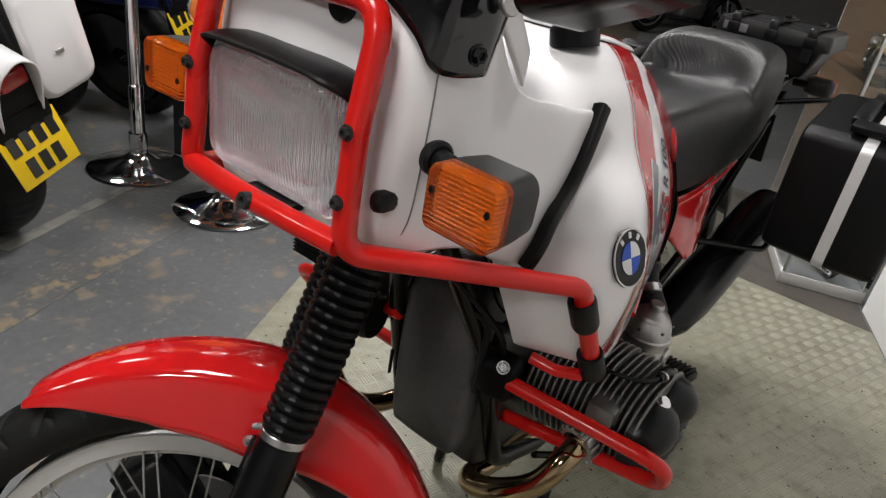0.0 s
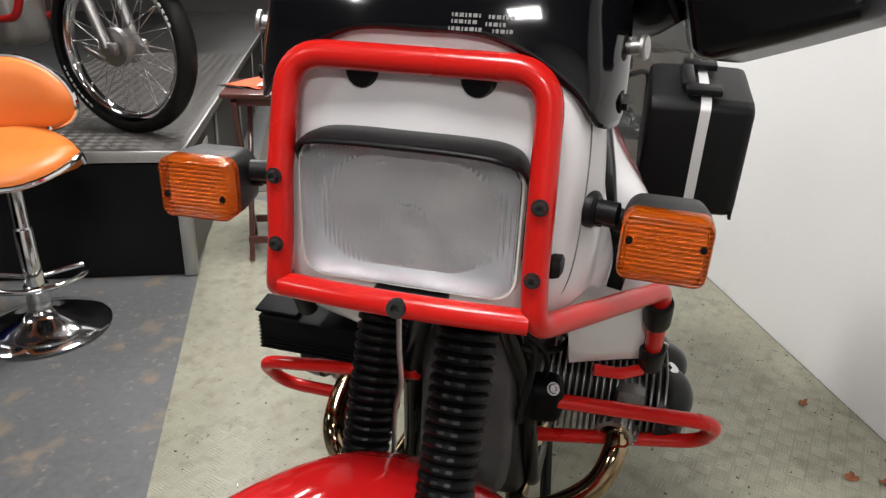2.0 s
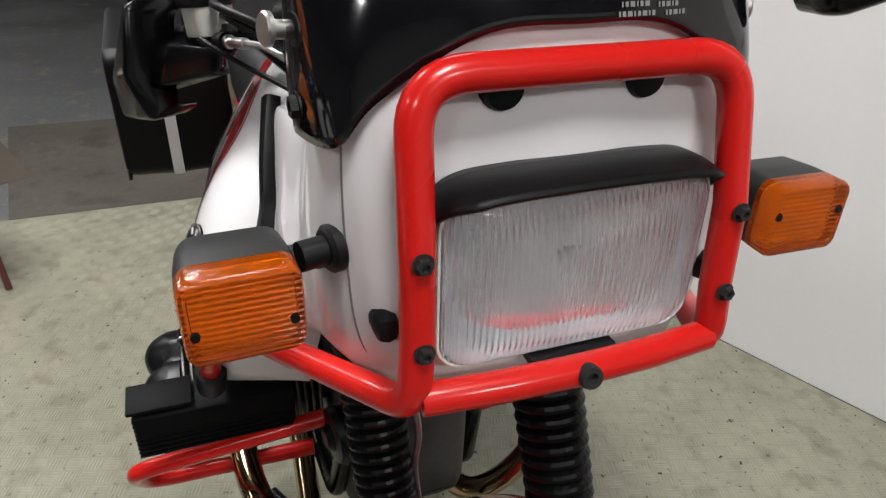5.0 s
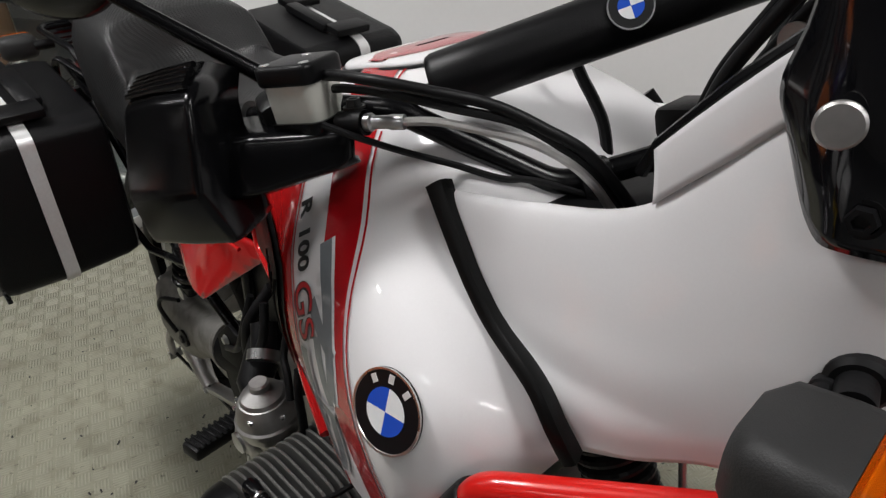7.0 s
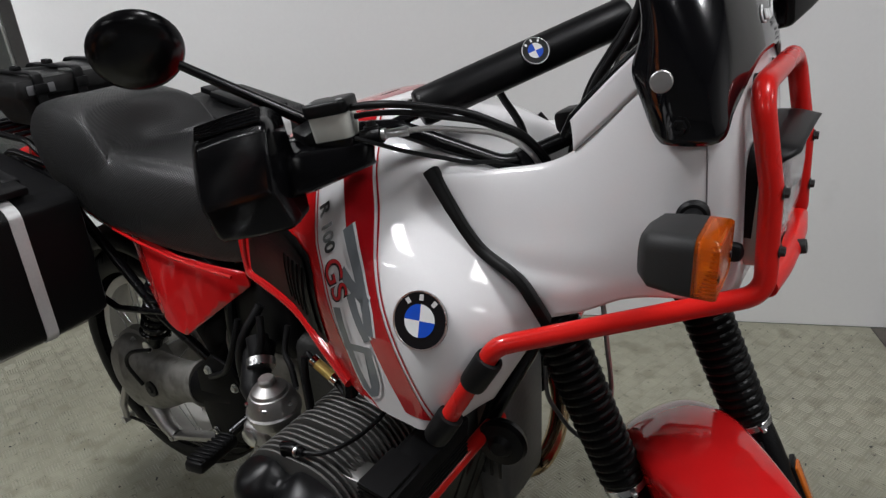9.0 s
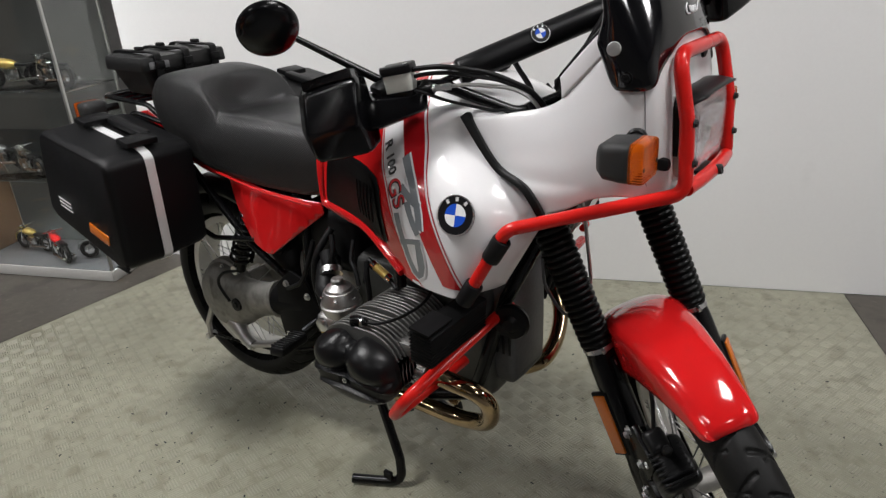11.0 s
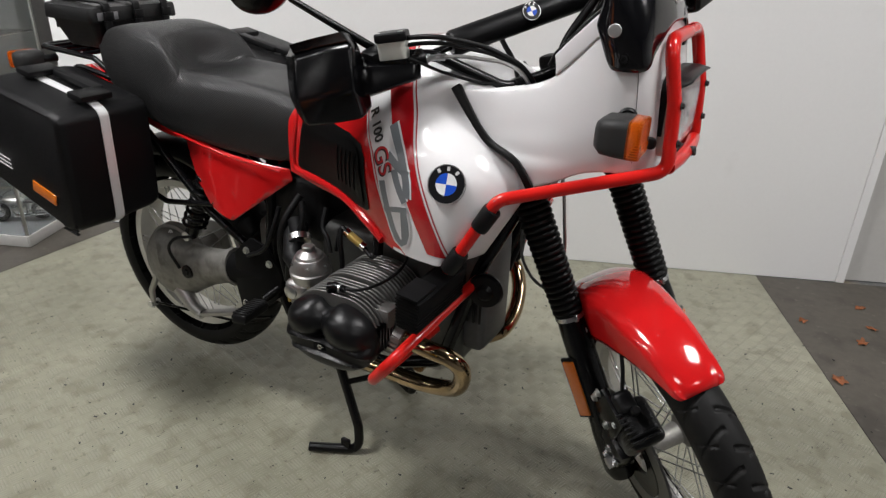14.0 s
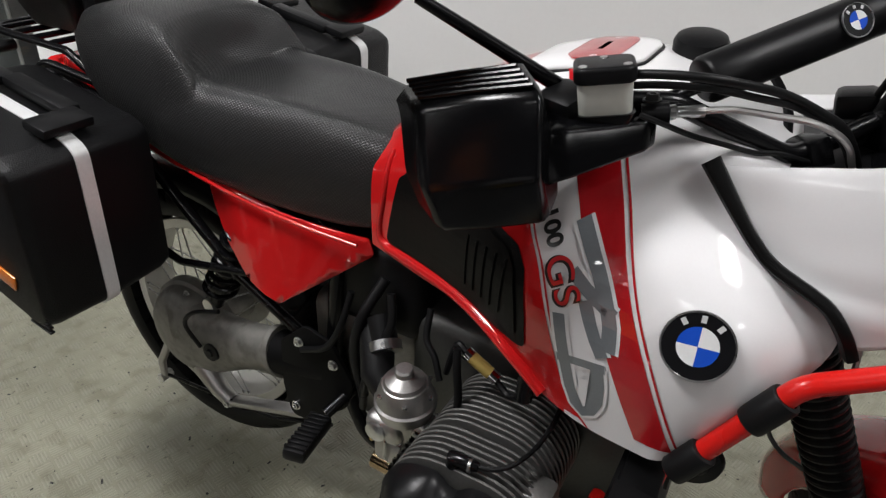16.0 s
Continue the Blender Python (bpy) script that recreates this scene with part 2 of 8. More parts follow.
WORN_LINE = material("worn_pale_paint", (0.22, 0.215, 0.19), 0.5, 0, 0.25, 30, 0.06, 0, 6, dirt=((0.11, 0.115, 0.12), 9, 0.5, 0.9))
AISLE = material("brown_grey_walkway", (0.085, 0.070, 0.052), 0.5, 0, 0.12, 50, 0.08, 0, 1.5)
BARE = material("bare_brown_concrete", (0.085, 0.075, 0.062), 0.55, 0, 0.25, 35, 0.25, 0, 3, dirt=((0.035, 0.03, 0.025), 6, 0.53, 0.6), speck=((0.17, 0.155, 0.13), 34, 0.62, 0.5))
WALL_WHITE = material("white_wall_board", (0.78, 0.775, 0.77), 0.55, 0, 0.02, 80, 0.02, 0, 1.2, dirt=((0.6, 0.59, 0.57), 5, 0.68, 0.4))
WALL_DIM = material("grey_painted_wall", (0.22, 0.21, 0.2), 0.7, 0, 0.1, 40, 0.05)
WALL_GREY = material("pale_grey_wall", (0.5, 0.49, 0.47), 0.6, 0, 0.05, 60, 0.03)
CEIL_MAT = material("grey_ceiling_sheet", (0.12, 0.12, 0.118), 0.8, 0, 0.1, 20, 0.03)
STAGE_BLACK = material("matt_black_board", (0.006, 0.006, 0.0065), 0.55, 0, 0.2, 60, 0.05, spec=0.16)
STAGE_SIDE = material("dull_grey_board", (0.13, 0.128, 0.122), 0.5, 0.2, 0.15, 40, 0.05)
EDGE_ALU = material("aluminium_edge_strip", (0.5, 0.5, 0.48), 0.38, 0.9, 0.12, 90, 0.06)
LAMP_ON = glow("lit_tube", (1.0, 0.97, 0.92), 6.0)


# ---------------------------------------------------------------- mesh helpers
def part(name, bm, mat, parent=None, label="", m=None, sharp=38, thick=0.0):
    """Links a bmesh as one mesh object, under parent if given."""
    me = bpy.data.meshes.new(name)
    bm.to_mesh(me)
    bm.free()
    return part_mesh(name, me, mat, parent, label, m, sharp, thick)


def part_mesh(name, me, mat, parent=None, label="", m=None, sharp=38, thick=0.0):
    if mat and not me.materials:
        me.materials.append(mat)
    if sharp:
        me.shade_smooth()
        me.set_sharp_from_angle(angle=radians(sharp))
    ob = new(name, me)
    ob.parent = parent
    if m is not None:
        ob.matrix_basis = m
    if label:
        tagged(ob, label)
    if thick:
        so = ob.modifiers.new("thickness", "SOLIDIFY")
        so.thickness, so.offset = abs(thick), (-1 if thick > 0 else 1)
    return ob


def thing(name, label, category, group="", m=None):
    ob = new(name)
    ob.empty_display_size = 0.05
    if m is not None:
        ob.matrix_basis = m
    return tagged(ob, label, category, group)


def spline(points, n, closed=False):
    """n points along a smooth curve through the given ones."""
    p = np.array(points, float)
    k = len(p)
    if closed:
        u = np.arange(n) * k / n
        i = np.floor(u).astype(int)
        f = (u - i)[:, None]
        a, b, c, d = (p[(i + s) % k] for s in (-1, 0, 1, 2))
    else:
        u = np.linspace(0, k - 1, n)
        i = np.minimum(np.floor(u).astype(int), k - 2)
        f = (u - i)[:, None]
        q = np.vstack([2 * p[0] - p[1], p, 2 * p[-1] - p[-2]])
        a, b, c, d = (q[i + s] for s in (0, 1, 2, 3))
    return 0.5 * (2 * b + (c - a) * f + (2 * a - 5 * b + 4 * c - d) * f**2 + (3 * b - a - 3 * c + d) * f**3)


def surface(rows, nu, nv, closed_v=False):
    """A smooth grid through rows of points: nu x nv x 3."""
    across = np.array([spline(r, nv, closed_v) for r in rows])
    return np.stack([spline(across[:, j], nu) for j in range(nv)], 1)


def grid_bm(g, close_v=False, close_u=False, cap=False):
    bm = bmesh.new()
    nu, nv = g.shape[:2]
    v = [[bm.verts.new(tuple(g[i, j])) for j in range(nv)] for i in range(nu)]
    for i in range(nu if close_u else nu - 1):
        for j in range(nv if close_v else nv - 1):
            a, b = (i + 1) % nu, (j + 1) % nv
            bm.faces.new((v[i][j], v[i][b], v[a][b], v[a][j]))
    if cap:
        bm.faces.new(v[0][::-1])
        bm.faces.new(v[-1])
    bmesh.ops.recalc_face_normals(bm, faces=bm.faces)
    return bm


def rounded(points, r, n=6, closed=False):
    """A polyline with its corners turned into arcs of about radius r."""
    p = [Vector(q) for q in points]
    out = []
    k = len(p)
    for i in range(k):
        if not closed and i in (0, k - 1):
            out.append(p[i])
            continue
        a, b, c = p[i - 1], p[i], p[(i + 1) % k]
        d1, d2 = (a - b), (c - b)
        half = max(0.05, d1.angle(d2) / 2)
        cut = min(r / math.tan(half), d1.length * 0.49, d2.length * 0.49)
        s, e = b + d1.normalized() * cut, b + d2.normalized() * cut
        for j in range(n + 1):
            f = j / n
            out.append(s * (1 - f) ** 2 + b * 2 * f * (1 - f) + e * f**2)
    return out


def tube_bm(points, r, n=12, closed=False, caps=True, bm=None):
    """A round tube along points; r is a radius or one for each point."""
    p = [Vector(q) for q in points]
    k = len(p)
    rad = r if isinstance(r, (list, tuple, np.ndarray)) else [r] * k
    bm = bm or bmesh.new()
    up = None
    rings = []
    for i in range(k):
        if closed:
            t = (p[(i + 1) % k] - p[i - 1]).normalized()
        else:
            t = (p[min(i + 1, k - 1)] - p[max(i - 1, 0)]).normalized()
        if up is None:
            up = t.orthogonal().normalized()
        up = (up - t * up.dot(t)).normalized()
        side = t.cross(up)
        rings.append([bm.verts.new(p[i] + (up * math.cos(a) + side * math.sin(a)) * rad[i]) for a in (2 * math.pi * j / n for j in range(n))])
    for i in range(k if closed else k - 1):
        x, y = rings[i], rings[(i + 1) % k]
        for j in range(n):
            bm.faces.new((x[j], x[(j + 1) % n], y[(j + 1) % n], y[j]))
    if caps and not closed:
        bm.faces.new(rings[0][::-1])
        bm.faces.new(rings[-1])
    return bm


def lathe_bm(profile, n=32, m=None, closed=False, bm=None, arc=1.0):
    """Turns (radius, height) pairs about the z axis."""
    bm = bm or bmesh.new()
    m = m or Matrix()
    full = arc >= 1.0
    cols = n if full else n + 1
    rings = []
    for r, h in profile:
        if r < 1e-5 and full:
            rings.append([bm.verts.new(m @ Vector((0, 0, h)))])
        else:
            rings.append([bm.verts.new(m @ Vector((r * math.cos(a), r * math.sin(a), h))) for a in (2 * math.pi * arc * j / n for j in range(cols))])
    pairs = list(zip(rings, rings[1:])) + ([(rings[-1], rings[0])] if closed else [])
    for x, y in pairs:
        for j in range(n):
            b = (j + 1) % cols
            q = [x[j % len(x)], x[b % len(x)], y[b % len(y)], y[j % len(y)]]
            q = list(dict.fromkeys(q))
            if len(q) > 2:
                bm.faces.new(q)
    bmesh.ops.recalc_face_normals(bm, faces=bm.faces)
    return bm


def box_bm(sx, sy, sz, bevel=0.0, m=None, seg=2, bm=None):
    """A box of the given size centred on m, with rounded edges."""
    b = bmesh.new()
    bmesh.ops.create_cube(b, size=1.0, matrix=Matrix.Diagonal((sx, sy, sz, 1)))
    if bevel:
        bmesh.ops.bevel(b, geom=b.edges[:], offset=bevel, segments=seg, profile=0.5, affect="EDGES")
    if m is not None:
        b.transform(m)
    if bm is None:
        return b
    add_bm(bm, b)
    return bm


def add_bm(bm, other):
    me = bpy.data.meshes.new("tmp")
    other.to_mesh(me)
    other.free()
    bm.from_mesh(me)
    bpy.data.meshes.remove(me)
    return bm


def prism_bm(outline, depth, bevel=0.0, seg=2):
    """A plate: an outline of (x, y) raised by depth along z, with rounded rims."""
    bm = bmesh.new()
    f = bm.faces.new([bm.verts.new((x, y, 0)) for x, y in outline])
    top = bmesh.ops.extrude_face_region(bm, geom=[f])
    bmesh.ops.translate(bm, vec=(0, 0, depth), verts=[v for v in top["geom"] if isinstance(v, bmesh.types.BMVert)])
    bmesh.ops.recalc_face_normals(bm, faces=bm.faces)
    if bevel:
        rim = [e for e in bm.edges if abs(e.verts[0].co.z - e.verts[1].co.z) < 1e-6]
        bmesh.ops.bevel(bm, geom=rim, offset=bevel, segments=seg, profile=0.5, affect="EDGES")
    return bm


def rect(w, h, r, n=5, cx=0.0, cy=0.0):
    """Outline of a rounded rectangle."""
    out = []
    for sx, sy, a0 in ((1, 1, 0), (-1, 1, 90), (-1, -1, 180), (1, -1, 270)):
        for j in range(n + 1):
            a = radians(a0 + 90 * j / n)
            out.append((cx + sx * (w / 2 - r) + r * math.cos(a), cy + sy * (h / 2 - r) + r * math.sin(a)))
    return out


def axis_m(a, b):
    """A pose whose z runs from a to b, at a."""
    a, b = Vector(a), Vector(b)
    return Matrix.Translation(a) @ (b - a).to_track_quat("Z", "Y").to_matrix().to_4x4()


def bolt_bm(place, way, r=0.006, h=0.005, bm=None, hexed=True):
    """A small bolt head with a washer, looking along way."""
    m = axis_m(place, Vector(place) + Vector(way))
    bm = lathe_bm([(r * 1.45, 0), (r * 1.45, h * 0.25), (r * 1.1, h * 0.25)], 16, m, bm=bm)
    return lathe_bm([(r * 1.1, h * 0.2), (r, h), (r * 0.6, h), (r * 0.5, h * 0.6), (0, h * 0.6)], 6 if hexed else 14, m, bm=bm)


def flat(points):
    return np.array(points, float)


def both(p):
    """The mirror image of a point over the machine's middle plane."""
    return (p[0], -p[1], p[2])


def tread_bars(name, corners, mat, parent, m, turn, cell=0.042, bars=5, height=0.0010, label=""):
    """Raised bars of a five-bar tread plate, in groups turned a quarter from one to the next, inside a convex outline."""
    c = np.array(corners, float)
    nxt = np.roll(c, -1, 0)
    area = np.sum(c[:, 0] * nxt[:, 1] - nxt[:, 0] * c[:, 1])
    e = (nxt - c) * (1 if area > 0 else -1)
    e /= np.linalg.norm(e, axis=1)[:, None]
    u = np.array([math.cos(radians(turn)), math.sin(radians(turn))])
    v = np.array([-u[1], u[0]])
    mid = c.mean(0)
    reach = np.linalg.norm(c - mid, axis=1).max()
    k = np.arange(-int(reach / cell) - 1, int(reach / cell) + 2)
    gi, gj = [q.ravel() for q in np.meshgrid(k, k)]
    cen = mid + cell * (gi[:, None] * u + gj[:, None] * v)
    inside = np.ones(len(cen), bool)
    for a, d in zip(c, e):
        q = cen - a
        inside &= (d[0] * q[:, 1] - d[1] * q[:, 0]) > cell * 0.55
    cen, par = cen[inside], ((gi + gj) % 2)[inside]
    long_ = np.where(par[:, None] == 0, u, v)
    wide = np.where(par[:, None] == 0, v, -u)
    step = cell * 0.92 / bars
    verts = []
    for b in range(bars):
        o = cen + wide * ((b - (bars - 1) / 2) * step)
        h = cell * (0.44 if 0 < b < bars - 1 else 0.40)
        for l, w, z in ((-h, -0.3, 0), (h, -0.3, 0), (h, 0.3, 0), (-h, 0.3, 0), (-h * 0.86, -0.16, height), (h * 0.86, -0.16, height), (h * 0.86, 0.16, height), (-h * 0.86, 0.16, height)):
            p = o + long_ * l + wide * (w * step)
            verts.append(np.c_[p, np.full(len(p), z)])
    n = len(cen)
    verts = np.array(verts).reshape(bars, 8, n, 3).transpose(2, 0, 1, 3).reshape(-1, 3)
    base = (np.arange(n * bars) * 8)[:, None, None]
    quads = np.array([(4, 5, 6, 7), (0, 1, 5, 4), (1, 2, 6, 5), (2, 3, 7, 6), (3, 0, 4, 7)])
    me = bpy.data.meshes.new(name)
    me.from_pydata(verts.tolist(), [], (base + quads).reshape(-1, 4).tolist())
    ob = part_mesh(name, me, mat, parent, label, m, sharp=0)
    return tagged(ob, label or "raised tread pattern", "", "", "stuff")


# ---------------------------------------------------------------- the showroom
def slab(name, corners, z0, z1, mat, label, kind="structure", bevel=0.0):
    """A flat piece of the setting from its corners on the plan."""
    c = [Vector((p[0], p[1])) for p in corners]
    bm = prism_bm([(p.x, p.y) for p in c], z1 - z0, bevel)
    ob = part(name, bm, mat, None, label, Matrix.Translation((0, 0, z0)), sharp=30)
    return tagged(ob, label, "", "", kind)


def rp(x, y):
    q = room(x, y)
    return (q.x, q.y)


slab("floor", [rp(-14, -9), rp(5, -9), rp(5, 2.5), rp(-14, 2.5)], -0.1, -0.004, CONCRETE, "worn grey painted concrete floor with bare patches")
# the pale tread sheet under the machine
EDGE = pose(0, -0.52, 0, 0, 0, 27.5)


def ep(x, y):
    q = EDGE @ Vector((x, y, 0))
    return (q.x, q.y)


SHEET = [ep(-2.79, 0.0), ep(0.97, 0.0), rp(0.155, -0.004), rp(-2.667, -0.004)]
slab("floor_patch", [(-0.10, -1.24), (-0.34, -1.345), (-0.55, -1.43), (-0.95, -1.59), (-1.02, -1.73), (-0.80, -1.68), (-0.42, -1.53), (-0.16, -1.38)], -0.004, -0.0026, TAN_WORN, "concrete with the grey paint flaking off in tan patches")
slab("floor_line", [(-0.30, -1.735), (-0.93, -2.03), (-0.95, -1.985), (-0.32, -1.69)], -0.004, -0.0022, WORN_LINE, "worn pale painted line on the concrete")
sheet = slab("pavement", SHEET, -0.004, 0.0, FLOOR_PLATE, "pale grey tread plate sheet with dirty marks")
tread_bars("tread_pattern", SHEET, FLOOR_BAR, sheet, pose(0, 0, 0.004), 72.5, label="worn raised bars of the tread plate")
near, far = Vector(ep(0.974, 0.0)), Vector(rp(0.159, -0.004))
beyond = near + (near - far) * 1.6
slab("floor_bare", [tuple(beyond), ep(3.6, -2.6), rp(4.8, -0.01), tuple(far)], -0.004, -0.0015, BARE, "bare brown concrete beyond the tread plate")
slab("floor_worn", [(-2.487, -1.0), (-2.487, 0.55), (-3.7, 0.1), (-3.7, -1.2)], -0.004, -0.0018, BARE, "bare brown concrete at the far end of the tread plate")
slab("road", [ep(-13.0, 0.55), ep(-2.82, 0.18), ep(-2.82, 0.95), ep(-13.0, 1.9)], -0.004, -0.001, AISLE, "brown grey walkway strip between the rows")
# partition wall and its return, plain walls all round
slab("wall_north", [rp(-2.86, 0.0), rp(0.475, 0.0), rp(0.475, 0.1), rp(-2.86, 0.1)], 0.0, 2.5, WALL_WHITE, "plain white boarded partition wall")
slab("wall_north_end", [rp(0.51, 0.03), rp(4.9, 0.03), rp(4.9, 0.1), rp(0.51, 0.1)], 0.0, 2.5, WALL_GREY, "pale grey wall beyond the partition")
slab("wall_east", [rp(4.9, -9), rp(5.0, -9), rp(5.0, 2.5), rp(4.9, 2.5)], 0, CEIL, WALL_WHITE, "plain white end wall")
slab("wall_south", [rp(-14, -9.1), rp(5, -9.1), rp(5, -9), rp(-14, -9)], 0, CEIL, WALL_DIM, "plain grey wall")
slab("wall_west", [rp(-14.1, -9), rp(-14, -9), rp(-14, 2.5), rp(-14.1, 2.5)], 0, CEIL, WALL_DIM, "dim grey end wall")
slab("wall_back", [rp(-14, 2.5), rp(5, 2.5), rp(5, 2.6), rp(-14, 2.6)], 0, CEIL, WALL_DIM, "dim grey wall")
slab("ceiling", [rp(-14, -9), rp(5, -9), rp(5, 2.6), rp(-14, 2.6)], CEIL, CEIL + 0.1, CEIL_MAT, "plain grey ceiling")
slab("trim", [rp(0.476, -0.006), rp(0.509, -0.006), rp(0.509, 0.1), rp(0.476, 0.1)], 0.0, 2.5, WALL_WHITE, "white corner bead on the partition")


def ceiling_light(x, y):
    t = thing("ceiling_light", "white batten ceiling light with a lit tube", "ceiling light", "ceiling battens", ROOM @ pose(x, y, CEIL))
    part("housing", box_bm(1.5, 0.12, 0.05, 0.008, pose(0, 0, -0.025)), WALL_WHITE, t)
    part("tube", box_bm(1.46, 0.07, 0.026, 0.01, pose(0, 0, -0.066)), LAMP_ON, t, "lit white tube")
    return t


def panel_light(x, y):
    t = thing("ceiling_panel", "square lit ceiling panel in a white frame", "ceiling light", "ceiling panels", ROOM @ pose(x, y, CEIL))
    part("housing", box_bm(0.64, 0.64, 0.02, 0.004, pose(0, 0, -0.010)), WALL_WHITE, t)
    part("diffuser", box_bm(0.59, 0.59, 0.012, 0.003, pose(0, 0, -0.028)), LAMP_ON, t, "lit white diffuser")
    return t


for lx, ly, _ in LAMPS:
    ceiling_light(lx, ly)
for lx, ly, _ in PANELS:
    panel_light(lx, ly)


# ---------------------------------------------------------------- the motorcycle
# x runs ahead, y to its left; the steering is turned far to its right
from mathutils.bvhtree import BVHTree

HEAD, RAKE, STEER_DEG = Vector((-0.207, 0, 0.8)), radians(24.9), 46.0


def steering(deg):
    """Turn about the inclined steering axis."""
    return Matrix.Translation(HEAD) @ Matrix.Rotation(-radians(deg), 4, Vector((-math.sin(RAKE), 0, math.cos(RAKE)))) @ Matrix.Translation(-HEAD)


STEER = steering(STEER_DEG)
DOWN = Vector((math.sin(RAKE), 0, -math.cos(RAKE)))
FWD = Vector((math.cos(RAKE), 0, math.sin(RAKE)))
bike = thing("motorcycle", "white and red travel motorcycle parked on its centre stand", "motorcycle")
SIDES = (1, -1)


def side_point(p, s):
    return (p[0], p[1] * s, p[2])


# ---- fuel tank: stations along x, each from the top middle out, down and up inside the tunnel
def station(x, top, shoulder, wide, low, foot, inner, tunnel):
    # a hollow under the shoulder ahead, full further back
    dent = 0.006 - 0.038 * min(1.0, max(0.0, (x + 0.52) / 0.16))
    half = [(x, 0, top), (x, shoulder[0] * 0.62, top - 0.004), (x, *shoulder), (x, (shoulder[0] + wide[0]) / 2 + dent, (shoulder[1] + wide[1]) / 2 + 0.004),
            (x, *wide), (x, *low), (x, *foot), (x, inner, foot[1] - 0.034 * min(1.0, max(0.0, (x + 0.50) / 0.1))), (x, inner - 0.012, tunnel), (x, 0, tunnel + 0.01)]
    return half


STATIONS = [
    station(-0.232, 0.905, (0.125, 0.888), (0.180, 0.838), (0.190, 0.775), (0.196, 0.722), 0.150, 0.84),
    station(-0.27, 0.955, (0.124, 0.940), (0.206, 0.862), (0.240, 0.79), (0.238, 0.706), 0.150, 0.87),
    station(-0.33, 1.005, (0.130, 0.992), (0.235, 0.890), (0.262, 0.812), (0.258, 0.694), 0.150, 0.90),
    station(-0.40, 1.045, (0.138, 1.020), (0.236, 0.905), (0.264, 0.818), (0.256, 0.690), 0.145, 0.92),
    station(-0.48, 1.070, (0.138, 1.030), (0.224, 0.905), (0.250, 0.825), (0.243, 0.692), 0.13, 0.92),
    station(-0.57, 1.070, (0.130, 1.025), (0.222, 0.880), (0.230, 0.81), (0.210, 0.708), 0.12, 0.90),
    station(-0.67, 1.045, (0.112, 1.005), (0.180, 0.885), (0.182, 0.82), (0.168, 0.736), 0.10, 0.88),
    station(-0.77, 1.000, (0.095, 0.970), (0.140, 0.880), (0.142, 0.82), (0.138, 0.744), 0.09, 0.86),
    station(-0.855, 0.930, (0.080, 0.910), (0.116, 0.868), (0.120, 0.815), (0.118, 0.755), 0.08, 0.84),
]


def tank_surface():
    rows = []
    for half in STATIONS:
        h = spline(half[:7], 26)
        inner = np.array(half[7:])
        h = np.vstack([h, inner])
        other = h[1:-1][::-1] * (1, -1, 1)
        ring = np.vstack([h, other])
        # the wings' front faces slope back towards the bottom
        ring[:, 0] -= np.clip(0.86 - ring[:, 2], 0, 1) * 0.55 * np.clip((ring[:, 0] + 0.40) / 0.168, 0, 1)
        rows.append(ring)
    rows = np.array(rows)
    return np.stack([spline(rows[:, j], 44) for j in range(rows.shape[1])], 1)


tank_bm = grid_bm(tank_surface(), close_v=True, cap=True)
TANK_BVH = BVHTree.FromBMesh(tank_bm)
tank = part("fuel_tank", tank_bm, WHITE, bike, "pearl white fuel tank with red stripe and grey lettering", sharp=50)


# the rear of the tank is painted red
tank.data.materials.append(RED)
for f in tank.data.polygons:
    c = f.center
    if c.x < -0.455 - 0.48 * (c.z - 0.68) - 0.02:
        f.material_index = 1


def on_tank(x, z, s, lift=0.0012):
    """The tank's skin at (x, z) on side s (1 left, -1 right)."""
    hit, nor, _, _ = TANK_BVH.ray_cast(Vector((x, s * 0.6, z)), Vector((0, -s, 0)))
    if hit is None:
        return None
    return hit + Vector((nor.x, nor.y, nor.z)) * lift * (1 if nor.y * s > 0 else -1)


def drape(bm, s, lift):
    """Lays a flat bmesh, drawn in x and z, on the tank's side."""
    gone = []
    for v in bm.verts:
        q = on_tank(v.co.x, v.co.z, s, lift)
        if q is None:
            gone.append(v)
        else:
            v.co = q
    bmesh.ops.delete(bm, geom=gone, context="VERTS")
    return bm


def cut_up(bm, step=0.012):
    """Cuts a flat bmesh into small cells so that it can follow a curved skin."""
    xs, zs = [v.co.x for v in bm.verts], [v.co.z for v in bm.verts]
    for lo, hi, axis in ((min(xs), max(xs), Vector((1, 0, 0))), (min(zs), max(zs), Vector((0, 0, 1)))):
        for k in range(1, int((hi - lo) / step) + 1):
            bmesh.ops.bisect_plane(bm, geom=bm.verts[:] + bm.edges[:] + bm.faces[:], plane_co=axis * (lo + k * step), plane_no=axis)
    return bm


def decal(name, outline, mat, s, lift=0.0012, label="", step=0.012):
    bm = bmesh.new()
    bm.faces.new([bm.verts.new((x, 0, z)) for x, z in outline])
    bmesh.ops.triangulate(bm, faces=bm.faces)
    drape(cut_up(bm, step), s, lift)
    return part(name, bm, mat, tank, label, sharp=0)


def band(front, width, n=24):
    """Outline of a stripe whose front edge runs along points (x, z)."""
    f = spline([(x, 0, z) for x, z in front], n)
    return [(p[0], p[2]) for p in f] + [(p[0] - w, p[2]) for p, w in zip(f[::-1], np.linspace(width[1], width[0], n))]


